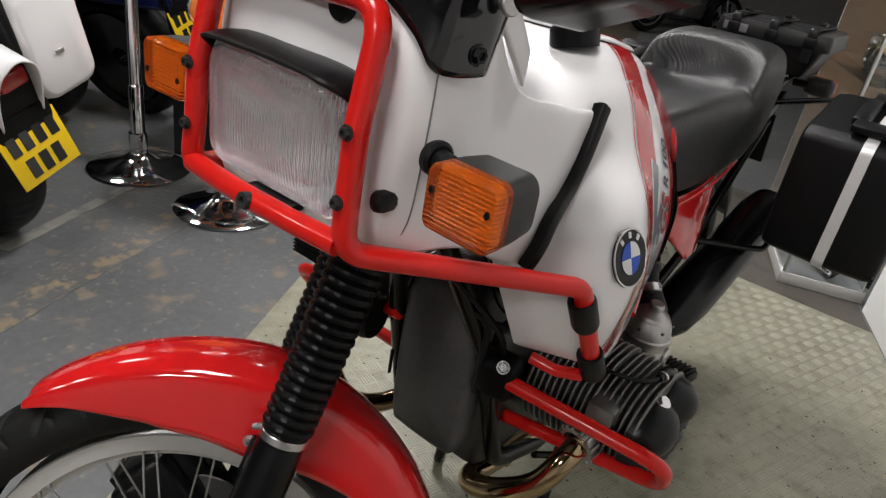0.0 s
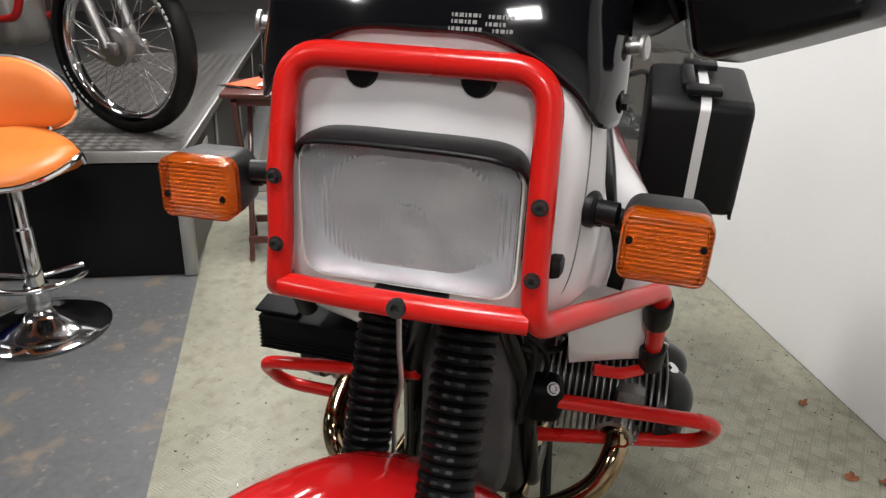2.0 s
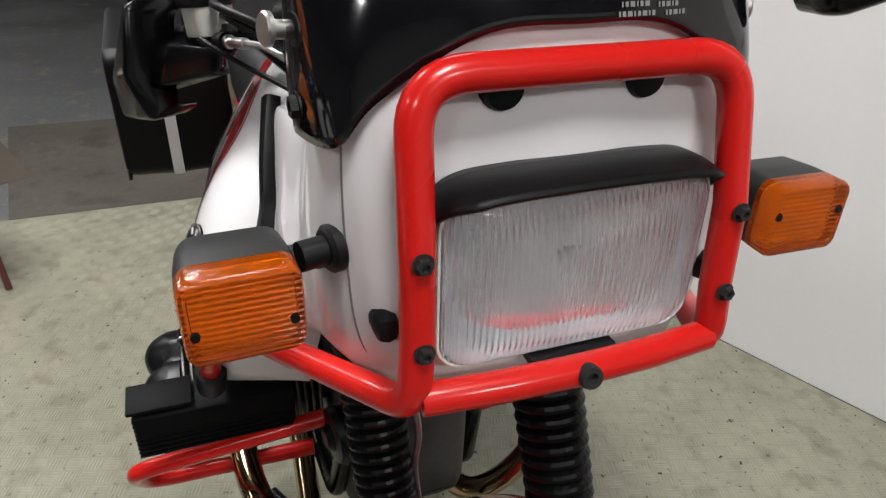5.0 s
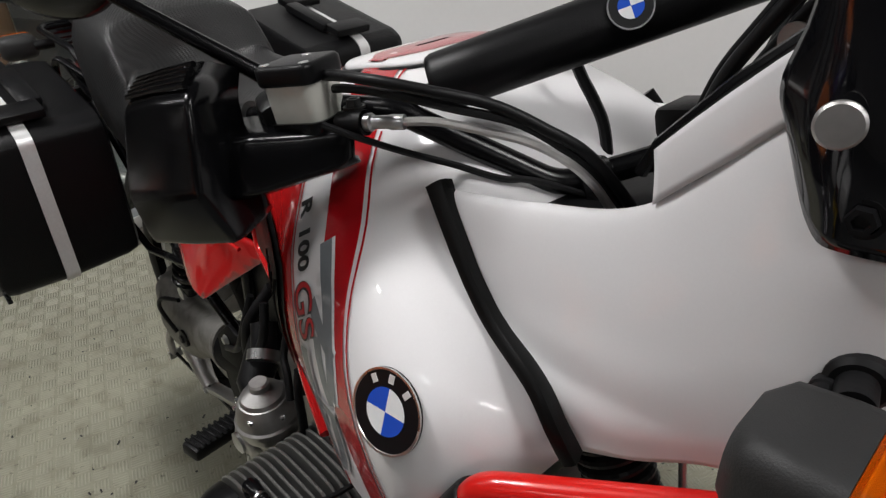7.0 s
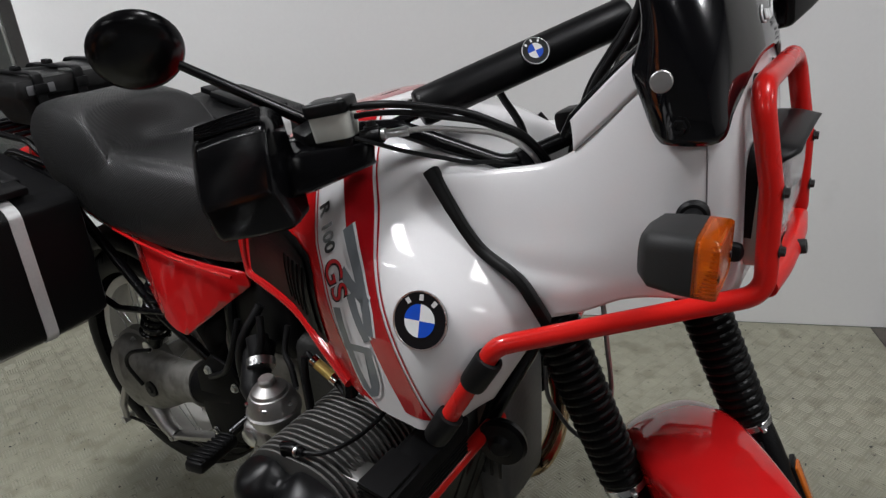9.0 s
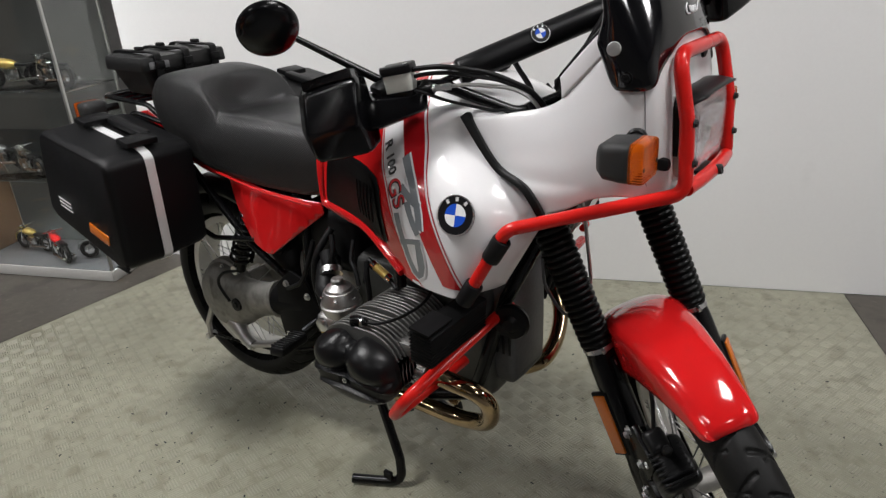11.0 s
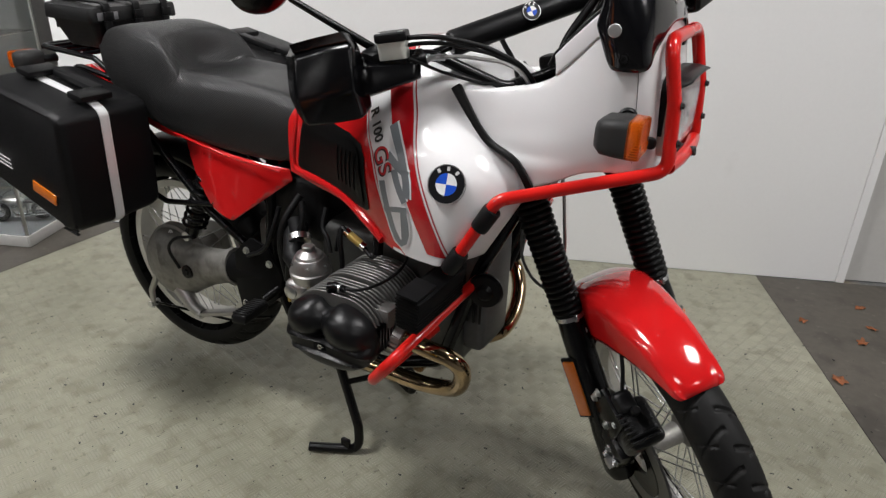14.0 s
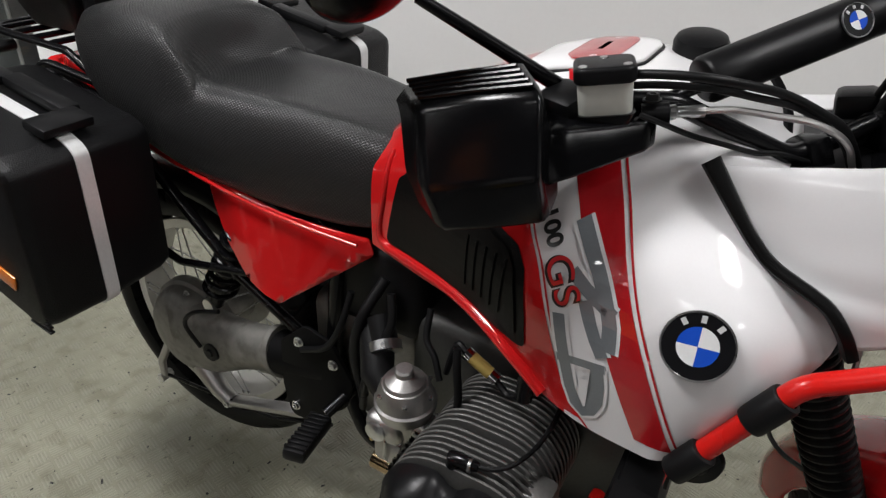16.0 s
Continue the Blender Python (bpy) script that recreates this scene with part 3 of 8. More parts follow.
def ribbon(points, w, n=10):
    """Outline of a brush stroke of width w along points (x, z)."""
    c = spline([(x, 0, z) for x, z in points], n)[:, (0, 2)]
    d = np.gradient(c, axis=0)
    nrm = np.stack([-d[:, 1], d[:, 0]], 1) / np.linalg.norm(d, axis=1)[:, None] * w / 2
    return [tuple(p) for p in c + nrm] + [tuple(p) for p in (c - nrm)[::-1]]


def lettering(text, size, x, z, turn, s, mat, lift, name="lettering", bold=0.0, squash=1.0):
    cu = bpy.data.curves.new("t", "FONT")
    cu.body, cu.size, cu.align_x, cu.align_y, cu.offset = text, size, "CENTER", "CENTER", bold
    tmp = new("t", cu)
    me = bpy.data.meshes.new_from_object(tmp.evaluated_get(bpy.context.evaluated_depsgraph_get()))
    bpy.data.objects.remove(tmp)
    bm = bmesh.new()
    bm.from_mesh(me)
    a = radians(turn)
    for v in bm.verts:
        u, w = v.co.x * squash, v.co.y
        # the left side is read from the other side
        u = u if s < 0 else -u
        v.co = Vector((x + u * math.cos(a) * 1 - w * math.sin(a), 0, z + u * math.sin(a) + w * math.cos(a)))
    return part(name, drape(cut_up(bm, 0.012), s, lift), mat, tank, sharp=0)


STRIPE_FRONT = [(-0.505, 1.032), (-0.494, 1.0), (-0.471, 0.95), (-0.440, 0.886), (-0.404, 0.815), (-0.375, 0.752), (-0.357, 0.712)]
FLANK = [(-0.625, 1.03), (-0.600, 0.98), (-0.572, 0.916), (-0.549, 0.879), (-0.528, 0.827), (-0.504, 0.761), (-0.481, 0.713), (-0.44, 0.68)]
BRUSH = [([(-0.512, 0.938), (-0.492, 0.912), (-0.471, 0.884), (-0.452, 0.849), (-0.447, 0.816)], 0.017), ([(-0.507, 0.886), (-0.483, 0.872), (-0.449, 0.858)], 0.015),
         ([(-0.485, 0.862), (-0.467, 0.829), (-0.452, 0.806)], 0.016), ([(-0.512, 0.836), (-0.497, 0.782), (-0.478, 0.728), (-0.460, 0.716), (-0.448, 0.745), (-0.455, 0.79)], 0.015),
         ([(-0.506, 0.778), (-0.475, 0.786), (-0.446, 0.792)], 0.011)]


def badge(m, r, parent, ring=BADGE_BLACK):
    """A round enamel badge: black rim, four quarters in blue and white."""
    b = part("badge", lathe_bm([(r, 0), (r, 0.002), (r * 0.97, 0.003), (r * 0.6, 0.003), (0, 0.0028)], 40), ring, parent, "round enamel badge in black, blue and white", m)
    for q in range(4):
        bm = bmesh.new()
        c = bm.verts.new((0, 0, 0.0037))
        arc = [bm.verts.new((r * 0.56 * math.cos(a), r * 0.56 * math.sin(a), 0.0037)) for a in (radians(90 * q + 9 * j) for j in range(11))]
        for x, y in zip(arc, arc[1:]):
            bm.faces.new((c, x, y))
        part("quarter", bm, BADGE_BLUE if q % 2 else BADGE_WHITE, b, sharp=0)
    part("rim", lathe_bm([(r, 0.0015), (r, 0.0036), (r * 0.95, 0.0036), (r * 0.94, 0.003)], 40), STEEL, b, sharp=30)
    # raised marks standing for the letters on the rim
    for a in (128, 90, 52):
        mk = pose(0, 0, 0, 0, 0, a) @ pose(r * 0.78, 0, 0.0034)
        part("mark", box_bm(r * 0.20, r * 0.14, 0.0012, 0, mk), SILVER_TAPE, b, sharp=0)
    return b


for s in SIDES:
    decal("stripe", band(STRIPE_FRONT, (0.056, 0.042)), DARK_RED, s, 0.0012, "dark red stripe")
    decal("pinstripe", band([(x + 0.0085, z) for x, z in STRIPE_FRONT], (0.003, 0.003)), DARK_RED, s, 0.0012)
    decal("rear_panel", band(FLANK, (0.05, 0.05)), RED, s, 0.001, "red rear flank of the tank", 0.01)
    decal("pinstripe", band([(x + 0.007, z) for x, z in FLANK[:-1]], (0.0028, 0.0028)), DECAL_RED, s, 0.0012)
    lettering("R 100", 0.027, -0.551, 0.930, -57, s, DECAL_BLACK, 0.0022, bold=0.0009)
    lettering("GS", 0.046, -0.518, 0.871, -57, s, DECAL_BLACK, 0.0022, bold=0.0016)
    lettering("GS", 0.046, -0.5165, 0.8725, -57, s, DECAL_RED, 0.0028)
    for stroke, w in BRUSH:
        decal("brush_outline", ribbon(stroke, w + 0.008), WHITE, s, 0.0017, "white outline of the lettering", 0.01)
    for stroke, w in BRUSH:
        decal("brush_stroke", ribbon(stroke, w), DECAL_GREY, s, 0.0021, "grey brush lettering", 0.01)
    p = on_tank(-0.362, 0.861, s, 0.0)
    q = [on_tank(-0.362 + a, 0.861 + b, s, 0.0) for a, b in ((0.02, 0), (0, 0.02))]
    nrm = (q[0] - p).cross(q[1] - p).normalized()
    nrm = nrm if nrm.y * s > 0 else -nrm
    up = (Vector((0, 0, 1)) - nrm * nrm.z).normalized()
    bm_ = Matrix((up.cross(nrm), up, nrm)).transposed().to_4x4()
    badge(Matrix.Translation(p) @ bm_, 0.037, tank)
    # recessed knee panel with upright ribs, framed by a rolled red lip
    pad = [(-0.822, 0.775), (-0.81, 0.83), (-0.797, 0.885), (-0.775, 0.905), (-0.70, 0.908), (-0.62, 0.902), (-0.578, 0.890), (-0.563, 0.868), (-0.554, 0.81), (-0.551, 0.757), (-0.60, 0.757), (-0.673, 0.767), (-0.75, 0.772)]
    decal("knee_pad", [(p.x, p.z) for p in rounded([(x, 0, z) for x, z in pad], 0.012, 4, True)], KNEE, s, 0.0030, "black moulded knee panel", 0.015)
    mx, mz = -0.690, 0.832
    inner = [(mx + (x - mx) * 0.90, mz + (z - mz) * 0.86) for x, z in pad]
    decal("raised_panel", [(p.x, p.z) for p in rounded([(x, 0, z) for x, z in inner], 0.012, 4, True)], KNEE, s, 0.0058, "", 0.015)
    for k in range(5):
        rib = [on_tank(-0.655 + 0.016 * k + 0.004 * f, 0.795 + 0.075 * f, s, 0.007) for f in np.linspace(0, 1, 7)]
        part("knee_rib", tube_bm(rib, 0.0011, 8), KNEE, tank)
    lip = [on_tank(x, z, s, 0.0) for x, _, z in spline([(-0.822, 0, 0.915), (-0.828, 0, 0.85), (-0.838, 0, 0.790), (-0.826, 0, 0.766), (-0.78, 0, 0.762), (-0.70, 0, 0.757), (-0.62, 0, 0.744), (-0.56, 0, 0.722), (-0.52, 0, 0.702)], 40)]
    lip = [p for p in lip if p is not None]
    part("rolled_lip", tube_bm(lip, [0.005 + 0.0055 * min(1.0, max(0.0, (k - 10) / 10)) for k in range(len(lip))], 12), RED, tank, "glossy red rolled lip round the knee panel")
    # rubber edging between tank and fairing
STRIP = [(-0.404, 0.150, 1.014), (-0.362, 0.163, 0.966), (-0.340, 0.168, 0.943), (-0.316, 0.173, 0.925), (-0.264, 0.187, 0.907), (-0.240, 0.192, 0.884), (-0.226, 0.188, 0.858)]
def strap_bm(points, normals, widths, h):
    """A flat strap with rounded edges along points, lying on the given normals."""
    g = []
    p = [Vector(q) for q in points]
    for i, (q, n, w) in enumerate(zip(p, normals, widths)):
        t = (p[min(i + 1, len(p) - 1)] - p[max(i - 1, 0)]).normalized()
        n = Vector(n)
        n = (n - t * n.dot(t)).normalized()
        b = t.cross(n)
        g.append([tuple(q + b * (w / 2) * u + n * h * v) for u, v in ((-1, -1), (-1, 0.3), (-0.8, 0.85), (-0.4, 1.0), (0.4, 1.0), (0.8, 0.85), (1, 0.3), (1, -1))])
    return grid_bm(np.array(g), close_v=True, cap=True)


for s in SIDES:
    pts = [side_point((p[0], p[1] + 0.004, p[2] + 0.002), s) for p in spline(STRIP, 30)]
    part("edging", strap_bm(pts, [(0.15, s, 0.45)] * 30, [0.020 - 0.006 * min(1, k / 6) for k in range(30)], 0.008), KNEE, tank, "black rubber edging strip")


def over_top(name, x0, width, mat, lift, label=""):
    """A strip across the tank's top from one shoulder to the other."""
    g = []
    for y in np.linspace(-0.132, 0.132, 36):
        back = 0.02 + 0.045 * (1 - (abs(y) / 0.132) ** 2)
        row = []
        for f in np.linspace(0, 1, 5):
            hit = TANK_BVH.ray_cast(Vector((x0 - back - f * width, y, 1.3)), Vector((0, 0, -1)))
            row.append(tuple(hit[0] + hit[1] * lift))
        g.append(row)
    return part(name, grid_bm(np.array(g)), mat, tank, label, sharp=0)


def lid_grid(cx, cy, w, h, lifts):
    """Rings from the rim inwards, following the tank's top."""
    g = []
    for k, lift in lifts:
        ring = []
        for p in rect(w * k, h * k, 0.045 * k, 8):
            hit = TANK_BVH.ray_cast(Vector((cx + p[0], cy + p[1], 1.3)), Vector((0, 0, -1)))
            ring.append(tuple(hit[0] + Vector((0, 0, lift))))
        g.append(ring)
    return grid_bm(np.array(g), close_v=True, cap=True)


part("lid_gap", lid_grid(-0.585, 0.0, 0.150, 0.170, ((1.0, 0.0006), (0.99, 0.0022), (0.9, 0.0022))), RUBBER, tank, "dark gap under the locker lid")
lid = part("locker_lid", lid_grid(-0.585, 0.0, 0.144, 0.164, ((0.99, 0.001), (1.0, 0.003), (0.985, 0.0052), (0.95, 0.006), (0.7, 0.0065), (0.3, 0.0065))), WHITE, tank, "white locker lid on the tank's top", sharp=60)
part("lid_stripe", lid_grid(-0.575, 0.0, 0.066, 0.158, ((1.0, 0.0068), (0.9, 0.0072), (0.3, 0.0072))), DARK_RED, lid, "dark red stripe")
part("lid_lock", lathe_bm([(0, 0.004), (0.007, 0.004), (0.009, 0.002), (0.009, -0.004)], 20, Matrix.Translation((-0.545, -0.045, 1.058)) @ Matrix.Diagonal((1.6, 0.8, 1, 1))), FRAME_BLACK, lid, "small dark lock")
over_top("stripe", -0.487, 0.056, DARK_RED, 0.0013, "dark red stripe over the tank's top")
over_top("pinstripe", -0.4785, 0.003, DARK_RED, 0.0013)
cap_m = pose(-0.47, 0.06, 1.066, 12, 0, 0)
cap = part("filler_cap", lathe_bm([(0, 0.03), (0.02, 0.03), (0.031, 0.026), (0.034, 0.02), (0.034, 0.0)], 28, cap_m), BLACK, tank, "black ribbed filler cap")

# ---- fairing: columns from the rear edge round the nose to the other side, each from the inner rim down
COLS = [
    [(-0.402, 0.122, 0.992), (-0.402, 0.150, 1.008), (-0.362, 0.160, 0.968), (-0.320, 0.168, 0.930), (-0.262, 0.182, 0.905), (-0.229, 0.182, 0.860)],
    [(-0.31, 0.120, 1.012), (-0.31, 0.145, 1.024), (-0.275, 0.162, 0.985), (-0.242, 0.171, 0.942), (-0.208, 0.178, 0.905), (-0.187, 0.174, 0.876)],
    [(-0.222, 0.118, 1.040), (-0.222, 0.139, 1.050), (-0.192, 0.158, 1.010), (-0.170, 0.167, 0.960), (-0.152, 0.168, 0.926), (-0.142, 0.164, 0.898)],
    [(-0.150, 0.126, 1.118), (-0.138, 0.146, 1.132), (-0.115, 0.160, 1.065), (-0.105, 0.164, 0.990), (-0.100, 0.160, 0.940), (-0.096, 0.153, 0.905)],
    [(-0.096, 0.108, 1.176), (-0.085, 0.132, 1.158), (-0.071, 0.146, 1.075), (-0.065, 0.147, 1.000), (-0.063, 0.142, 0.942), (-0.062, 0.130, 0.896)],
    [(-0.080, 0.080, 1.178), (-0.066, 0.098, 1.160), (-0.050, 0.118, 1.090), (-0.041, 0.122, 1.000), (-0.038, 0.117, 0.938), (-0.040, 0.100, 0.896)],
    [(-0.078, 0.036, 1.180), (-0.062, 0.045, 1.164), (-0.047, 0.055, 1.100), (-0.037, 0.058, 1.000), (-0.032, 0.055, 0.936), (-0.036, 0.048, 0.902)],
]
mid = [(-0.077, 0, 1.181), (-0.061, 0, 1.165), (-0.043, 0, 1.102), (-0.034, 0, 1.0), (-0.031, 0, 0.936), (-0.035, 0, 0.904)]
cols = [[both(p) for p in c] for c in COLS] + [mid] + COLS[::-1]
shell = surface(cols, 170, 44)
# a soft ridge runs from the tank's edging towards the indicator, hollow below it
for row in shell:
    for q in row:
        f = (q[0] + 0.31) / 0.21
        if 0.0 < f < 1.0 and abs(q[1]) > 0.12:
            d = (q[2] - (0.935 + 0.020 * f)) / (0.016 + 0.012 * f)
            q[1] += math.copysign((0.0030 * math.exp(-d * d) - 0.0018 * math.exp(-(d + 2.2) ** 2)) * math.sin(math.pi * min(1.0, f * 1.1 + 0.12)) , q[1])
nose_bm = grid_bm(shell)
bmesh.ops.delete(nose_bm, geom=[v for v in nose_bm.verts if abs(v.co.y) < 0.094 and abs(v.co.z - 0.995) < 0.058 and v.co.x > -0.07], context="VERTS")
fairing = part("fairing", nose_bm, WHITE, bike, "pearl white half fairing fixed to the frame", sharp=60, thick=0.004)
for s in SIDES:
    # moulding step round the nose panel
    seam = [side_point(p, s) for p in spline([(-0.088, 0.137, 1.15), (-0.073, 0.1475, 1.075), (-0.067, 0.1485, 1.0), (-0.0655, 0.1435, 0.94), (-0.060, 0.128, 0.91), (-0.045, 0.105, 0.906)], 24)]
    part("panel_seam", tube_bm(seam, 0.0009, 6), GREY_PAINT, fairing)
    # indicator stem socket
    m = axis_m((-0.080, s * 0.150, 1.006), (-0.070, s * 0.19, 1.006))
    part("socket", lathe_bm([(0.017, 0.002), (0.017, 0.009), (0.014, 0.012), (0.0105, 0.012), (0.0105, 0.030), (0, 0.030)], 24, m), RUBBER, fairing, "black rubber indicator socket")
    part("mount", box_bm(0.03, 0.018, 0.022, 0.008, pose(-0.045, s * 0.130, 0.962)), RUBBER, fairing)
    part("rubber_buffer", lathe_bm([(0, 0.022), (0.012, 0.02), (0.016, 0.012), (0.016, 0)], 20, axis_m((-0.062, s * 0.051, 1.117), (-0.02, s * 0.051, 1.113))), RUBBER, fairing, "black rubber buffer")

    # raised panel above the seam, behind the screen
    lip = [[(x, s * y, z), (x - 0.002, s * (y - 0.001), z + h * 0.6), (x - 0.006, s * (y - 0.004), z + h)] for x, y, z, h in ((-0.216, 0.1415, 1.056, 0.034), (-0.196, 0.1435, 1.076, 0.036), (-0.170, 0.146, 1.101, 0.038), (-0.142, 0.148, 1.130, 0.036), (-0.122, 0.149, 1.150, 0.03))]
    part("upper_panel", grid_bm(surface(lip, 24, 8)), WHITE, fairing, "", None, 60, 0.005 if s < 0 else -0.005)

# ---- windscreen
SCREEN = [
    [(-0.142, 0.159, 1.130), (-0.148, 0.161, 1.153), (-0.143, 0.158, 1.205), (-0.180, 0.148, 1.31)],
    [(-0.119, 0.167, 1.088), (-0.125, 0.170, 1.130), (-0.133, 0.164, 1.207), (-0.170, 0.153, 1.315)],
    [(-0.100, 0.170, 1.081), (-0.102, 0.170, 1.120), (-0.117, 0.163, 1.205), (-0.157, 0.148, 1.32)],
    [(-0.060, 0.153, 1.084), (-0.071, 0.154, 1.130), (-0.098, 0.146, 1.21), (-0.145, 0.130, 1.325)],
    [(-0.054, 0.127, 1.112), (-0.064, 0.119, 1.165), (-0.086, 0.108, 1.23), (-0.130, 0.095, 1.333)],
    [(-0.048, 0.065, 1.148), (-0.058, 0.063, 1.182), (-0.080, 0.057, 1.24), (-0.122, 0.05, 1.34)],
]
mid = [(-0.046, 0, 1.152), (-0.056, 0, 1.186), (-0.078, 0, 1.243), (-0.120, 0, 1.342)]
cols = [[both(p) for p in c] for c in SCREEN] + [mid] + SCREEN[::-1]
screen_bm = grid_bm(surface(cols, 70, 18))
SCREEN_COPY = screen_bm.copy()
screen = part("windscreen", screen_bm, BLACK_GLOSS, bike, "gloss black tinted windscreen", sharp=60, thick=0.004)
for s in SIDES:
    part("knob", lathe_bm([(0, 0.016), (0.0095, 0.0155), (0.0108, 0.014), (0.0108, 0.011), (0.006, 0.010), (0.006, -0.004)], 24, axis_m((-0.116, s * 0.169, 1.143), (-0.104, s * 0.21, 1.148))), ALU, screen, "silver round clamp knob")
    part("bolt", bolt_bm((-0.096, s * 0.168, 1.100), (0.1, s, 0.0), 0.007, 0.006), BLACK, screen)
# pale maker's marks, unreadable: short bars laid on the screen, and a white script mark as plain strokes
SCREEN_BVH = BVHTree.FromBMesh(SCREEN_COPY)


def on_screen(y, z, lift=0.0008):
    hit = SCREEN_BVH.ray_cast(Vector((0.4, y, max(z, 1.1535))), Vector((-1, 0, 0)))
    return hit[0] + (hit[1] if hit[1].x > 0 else -hit[1]) * lift


for row, (y0, y1, z) in enumerate(((0.026, 0.050, 1.1665), (0.056, 0.080, 1.166), (0.026, 0.047, 1.1615), (0.054, 0.068, 1.1605), (0.024, 0.050, 1.1560), (0.060, 0.076, 1.1555), (0.026, 0.044, 1.1515), (0.056, 0.074, 1.1505))):
    y, k = y0, 0
    while y < y1:
        w = 0.0014 + 0.0011 * ((k * 7 + row * 3) % 3)
        c = [on_screen(y, z + 0.0015), on_screen(y + w, z + 0.0015), on_screen(y + w, z - 0.0015), on_screen(y, z - 0.0015)]
        bm = bmesh.new()
        bm.faces.new([bm.verts.new(q) for q in c])
        part("print_mark", bm, PRINT, screen, sharp=0)
        y += w + 0.0012
        k += 1
for stroke in ([(-0.022, 1.196), (-0.031, 1.190), (-0.032, 1.182), (-0.022, 1.180)], [(-0.018, 1.192), (-0.016, 1.181), (-0.010, 1.191), (-0.007, 1.181), (0.0, 1.190), (0.001, 1.180)], [(0.003, 1.190), (0.009, 1.182), (0.013, 1.190), (0.010, 1.181)], [(0.016, 1.182), (0.03, 1.192), (0.05, 1.199)]):
    pts = [on_screen(y, z, 0.001) for y, z, _ in spline([(y, z, 0) for y, z in stroke], 16)]
    part("script_stroke", tube_bm(pts, 0.0014, 6), BADGE_WHITE, screen, sharp=0)

# ---- headlamp
lampm = pose(-0.030, 0, 0.995)


def lamp_ring(x, w, h, r):
    return np.array([(x, p[0], p[1]) for p in rect(w, h, r, 6)])


headlight = part("headlight", grid_bm(np.array([lamp_ring(-0.05, 0.205, 0.132, 0.02), lamp_ring(0.004, 0.205, 0.132, 0.022), lamp_ring(0.0105, 0.202, 0.130, 0.022), lamp_ring(0.010, 0.197, 0.125, 0.021), lamp_ring(-0.004, 0.192, 0.120, 0.02)]), close_v=True), CLOUDY, bike, "rectangular headlight with ribbed glass", lampm)
part("reflector_rim", grid_bm(np.array([lamp_ring(0.0100, 0.194, 0.122, 0.021), lamp_ring(0.003, 0.186, 0.114, 0.024), lamp_ring(-0.002, 0.170, 0.100, 0.044), lamp_ring(-0.004, 0.164, 0.096, 0.046)]), close_v=True), HAZED, headlight, "pale moulded border of the reflector", sharp=50)
bowl = []
for k, (x, w, h, r) in enumerate(((-0.0035, 0.165, 0.097, 0.046), (-0.008, 0.158, 0.094, 0.045), (-0.014, 0.146, 0.090, 0.043), (-0.021, 0.130, 0.084, 0.040), (-0.028, 0.110, 0.076, 0.036), (-0.035, 0.086, 0.066, 0.031), (-0.041, 0.060, 0.050, 0.023), (-0.046, 0.034, 0.032, 0.015), (-0.048, 0.006, 0.006, 0.002))):
    ring = lamp_ring(x, w, h, r)
    turn = np.arctan2(ring[:, 2], ring[:, 1])
    wave = 1 + (0.0 if k == 0 else 0.045) * np.sin(5 * turn + 0.9 * k) + (0.0 if k == 0 else 0.03) * np.sin(11 * turn - 0.6 * k)
    ring[:, 1] *= wave
    ring[:, 2] *= wave
    bowl.append(ring)
part("reflector", grid_bm(np.array(bowl), close_v=True, cap=True), REFLECTOR, headlight, "aged mirror reflector", sharp=20)
part("bulb", lathe_bm([(0, 0.038), (0.005, 0.037), (0.0075, 0.030), (0.0075, 0), (0.014, 0), (0.014, -0.006)], 16, axis_m((-0.044, 0, 0), (0, 0, 0))), CLOUDY, headlight)
part("bulb_shield", lathe_bm([(0.0, 0.012), (0.010, 0.011), (0.013, 0.006), (0.0135, 0.0), (0.012, 0.0)], 20, axis_m((-0.012, 0, 0.0), (0.1, 0, 0.0))), CHROME, headlight, "small bright bulb shield")
lens = part("lens", grid_bm(np.array([lamp_ring(0.0112, 0.199, 0.127, 0.022), lamp_ring(0.0130, 0.198, 0.126, 0.022), lamp_ring(0.0185, 0.188, 0.117, 0.021), lamp_ring(0.0240, 0.155, 0.090, 0.018), lamp_ring(0.0275, 0.10, 0.05, 0.012), lamp_ring(0.0285, 0.05, 0.02, 0.004)]), close_v=True, cap=True), LAMP_GLASS, headlight, "ribbed clear glass lens", sharp=60)
lens.visible_shadow = False
# peaked visor over the lamp: rises from the sides and juts ahead
HOOD = [(-0.1045, -0.026), (-0.1045, 0.004), (-0.104, 0.030), (-0.103, 0.050), (-0.097, 0.064), (-0.084, 0.0715), (-0.06, 0.0745), (0.0, 0.0755), (0.06, 0.0745), (0.084, 0.0715), (0.097, 0.064), (0.103, 0.050), (0.104, 0.030), (0.1045, 0.004), (0.1045, -0.026)]
vis = []
for y, z, _ in spline([(y, z, 0) for y, z in HOOD], 61):
    f = min(1.0, max(0.0, (z - 0.035) / 0.037)) ** 1.5
    jut = 0.013 + 0.034 * f
    vis.append([(-0.012, y, z), (-0.012 + jut * 0.5, y * 1.004, z + 0.001 * f), (-0.012 + jut, y * 1.006, z - 0.003 * f)])
part("visor", grid_bm(surface(vis, 61, 8)), BLACK, headlight, "black peaked headlight visor", sharp=50, thick=0.003)
part("bracket", box_bm(0.02, 0.07, 0.008, 0.002, pose(0.01, 0.005, -0.072)), BLACK, headlight)

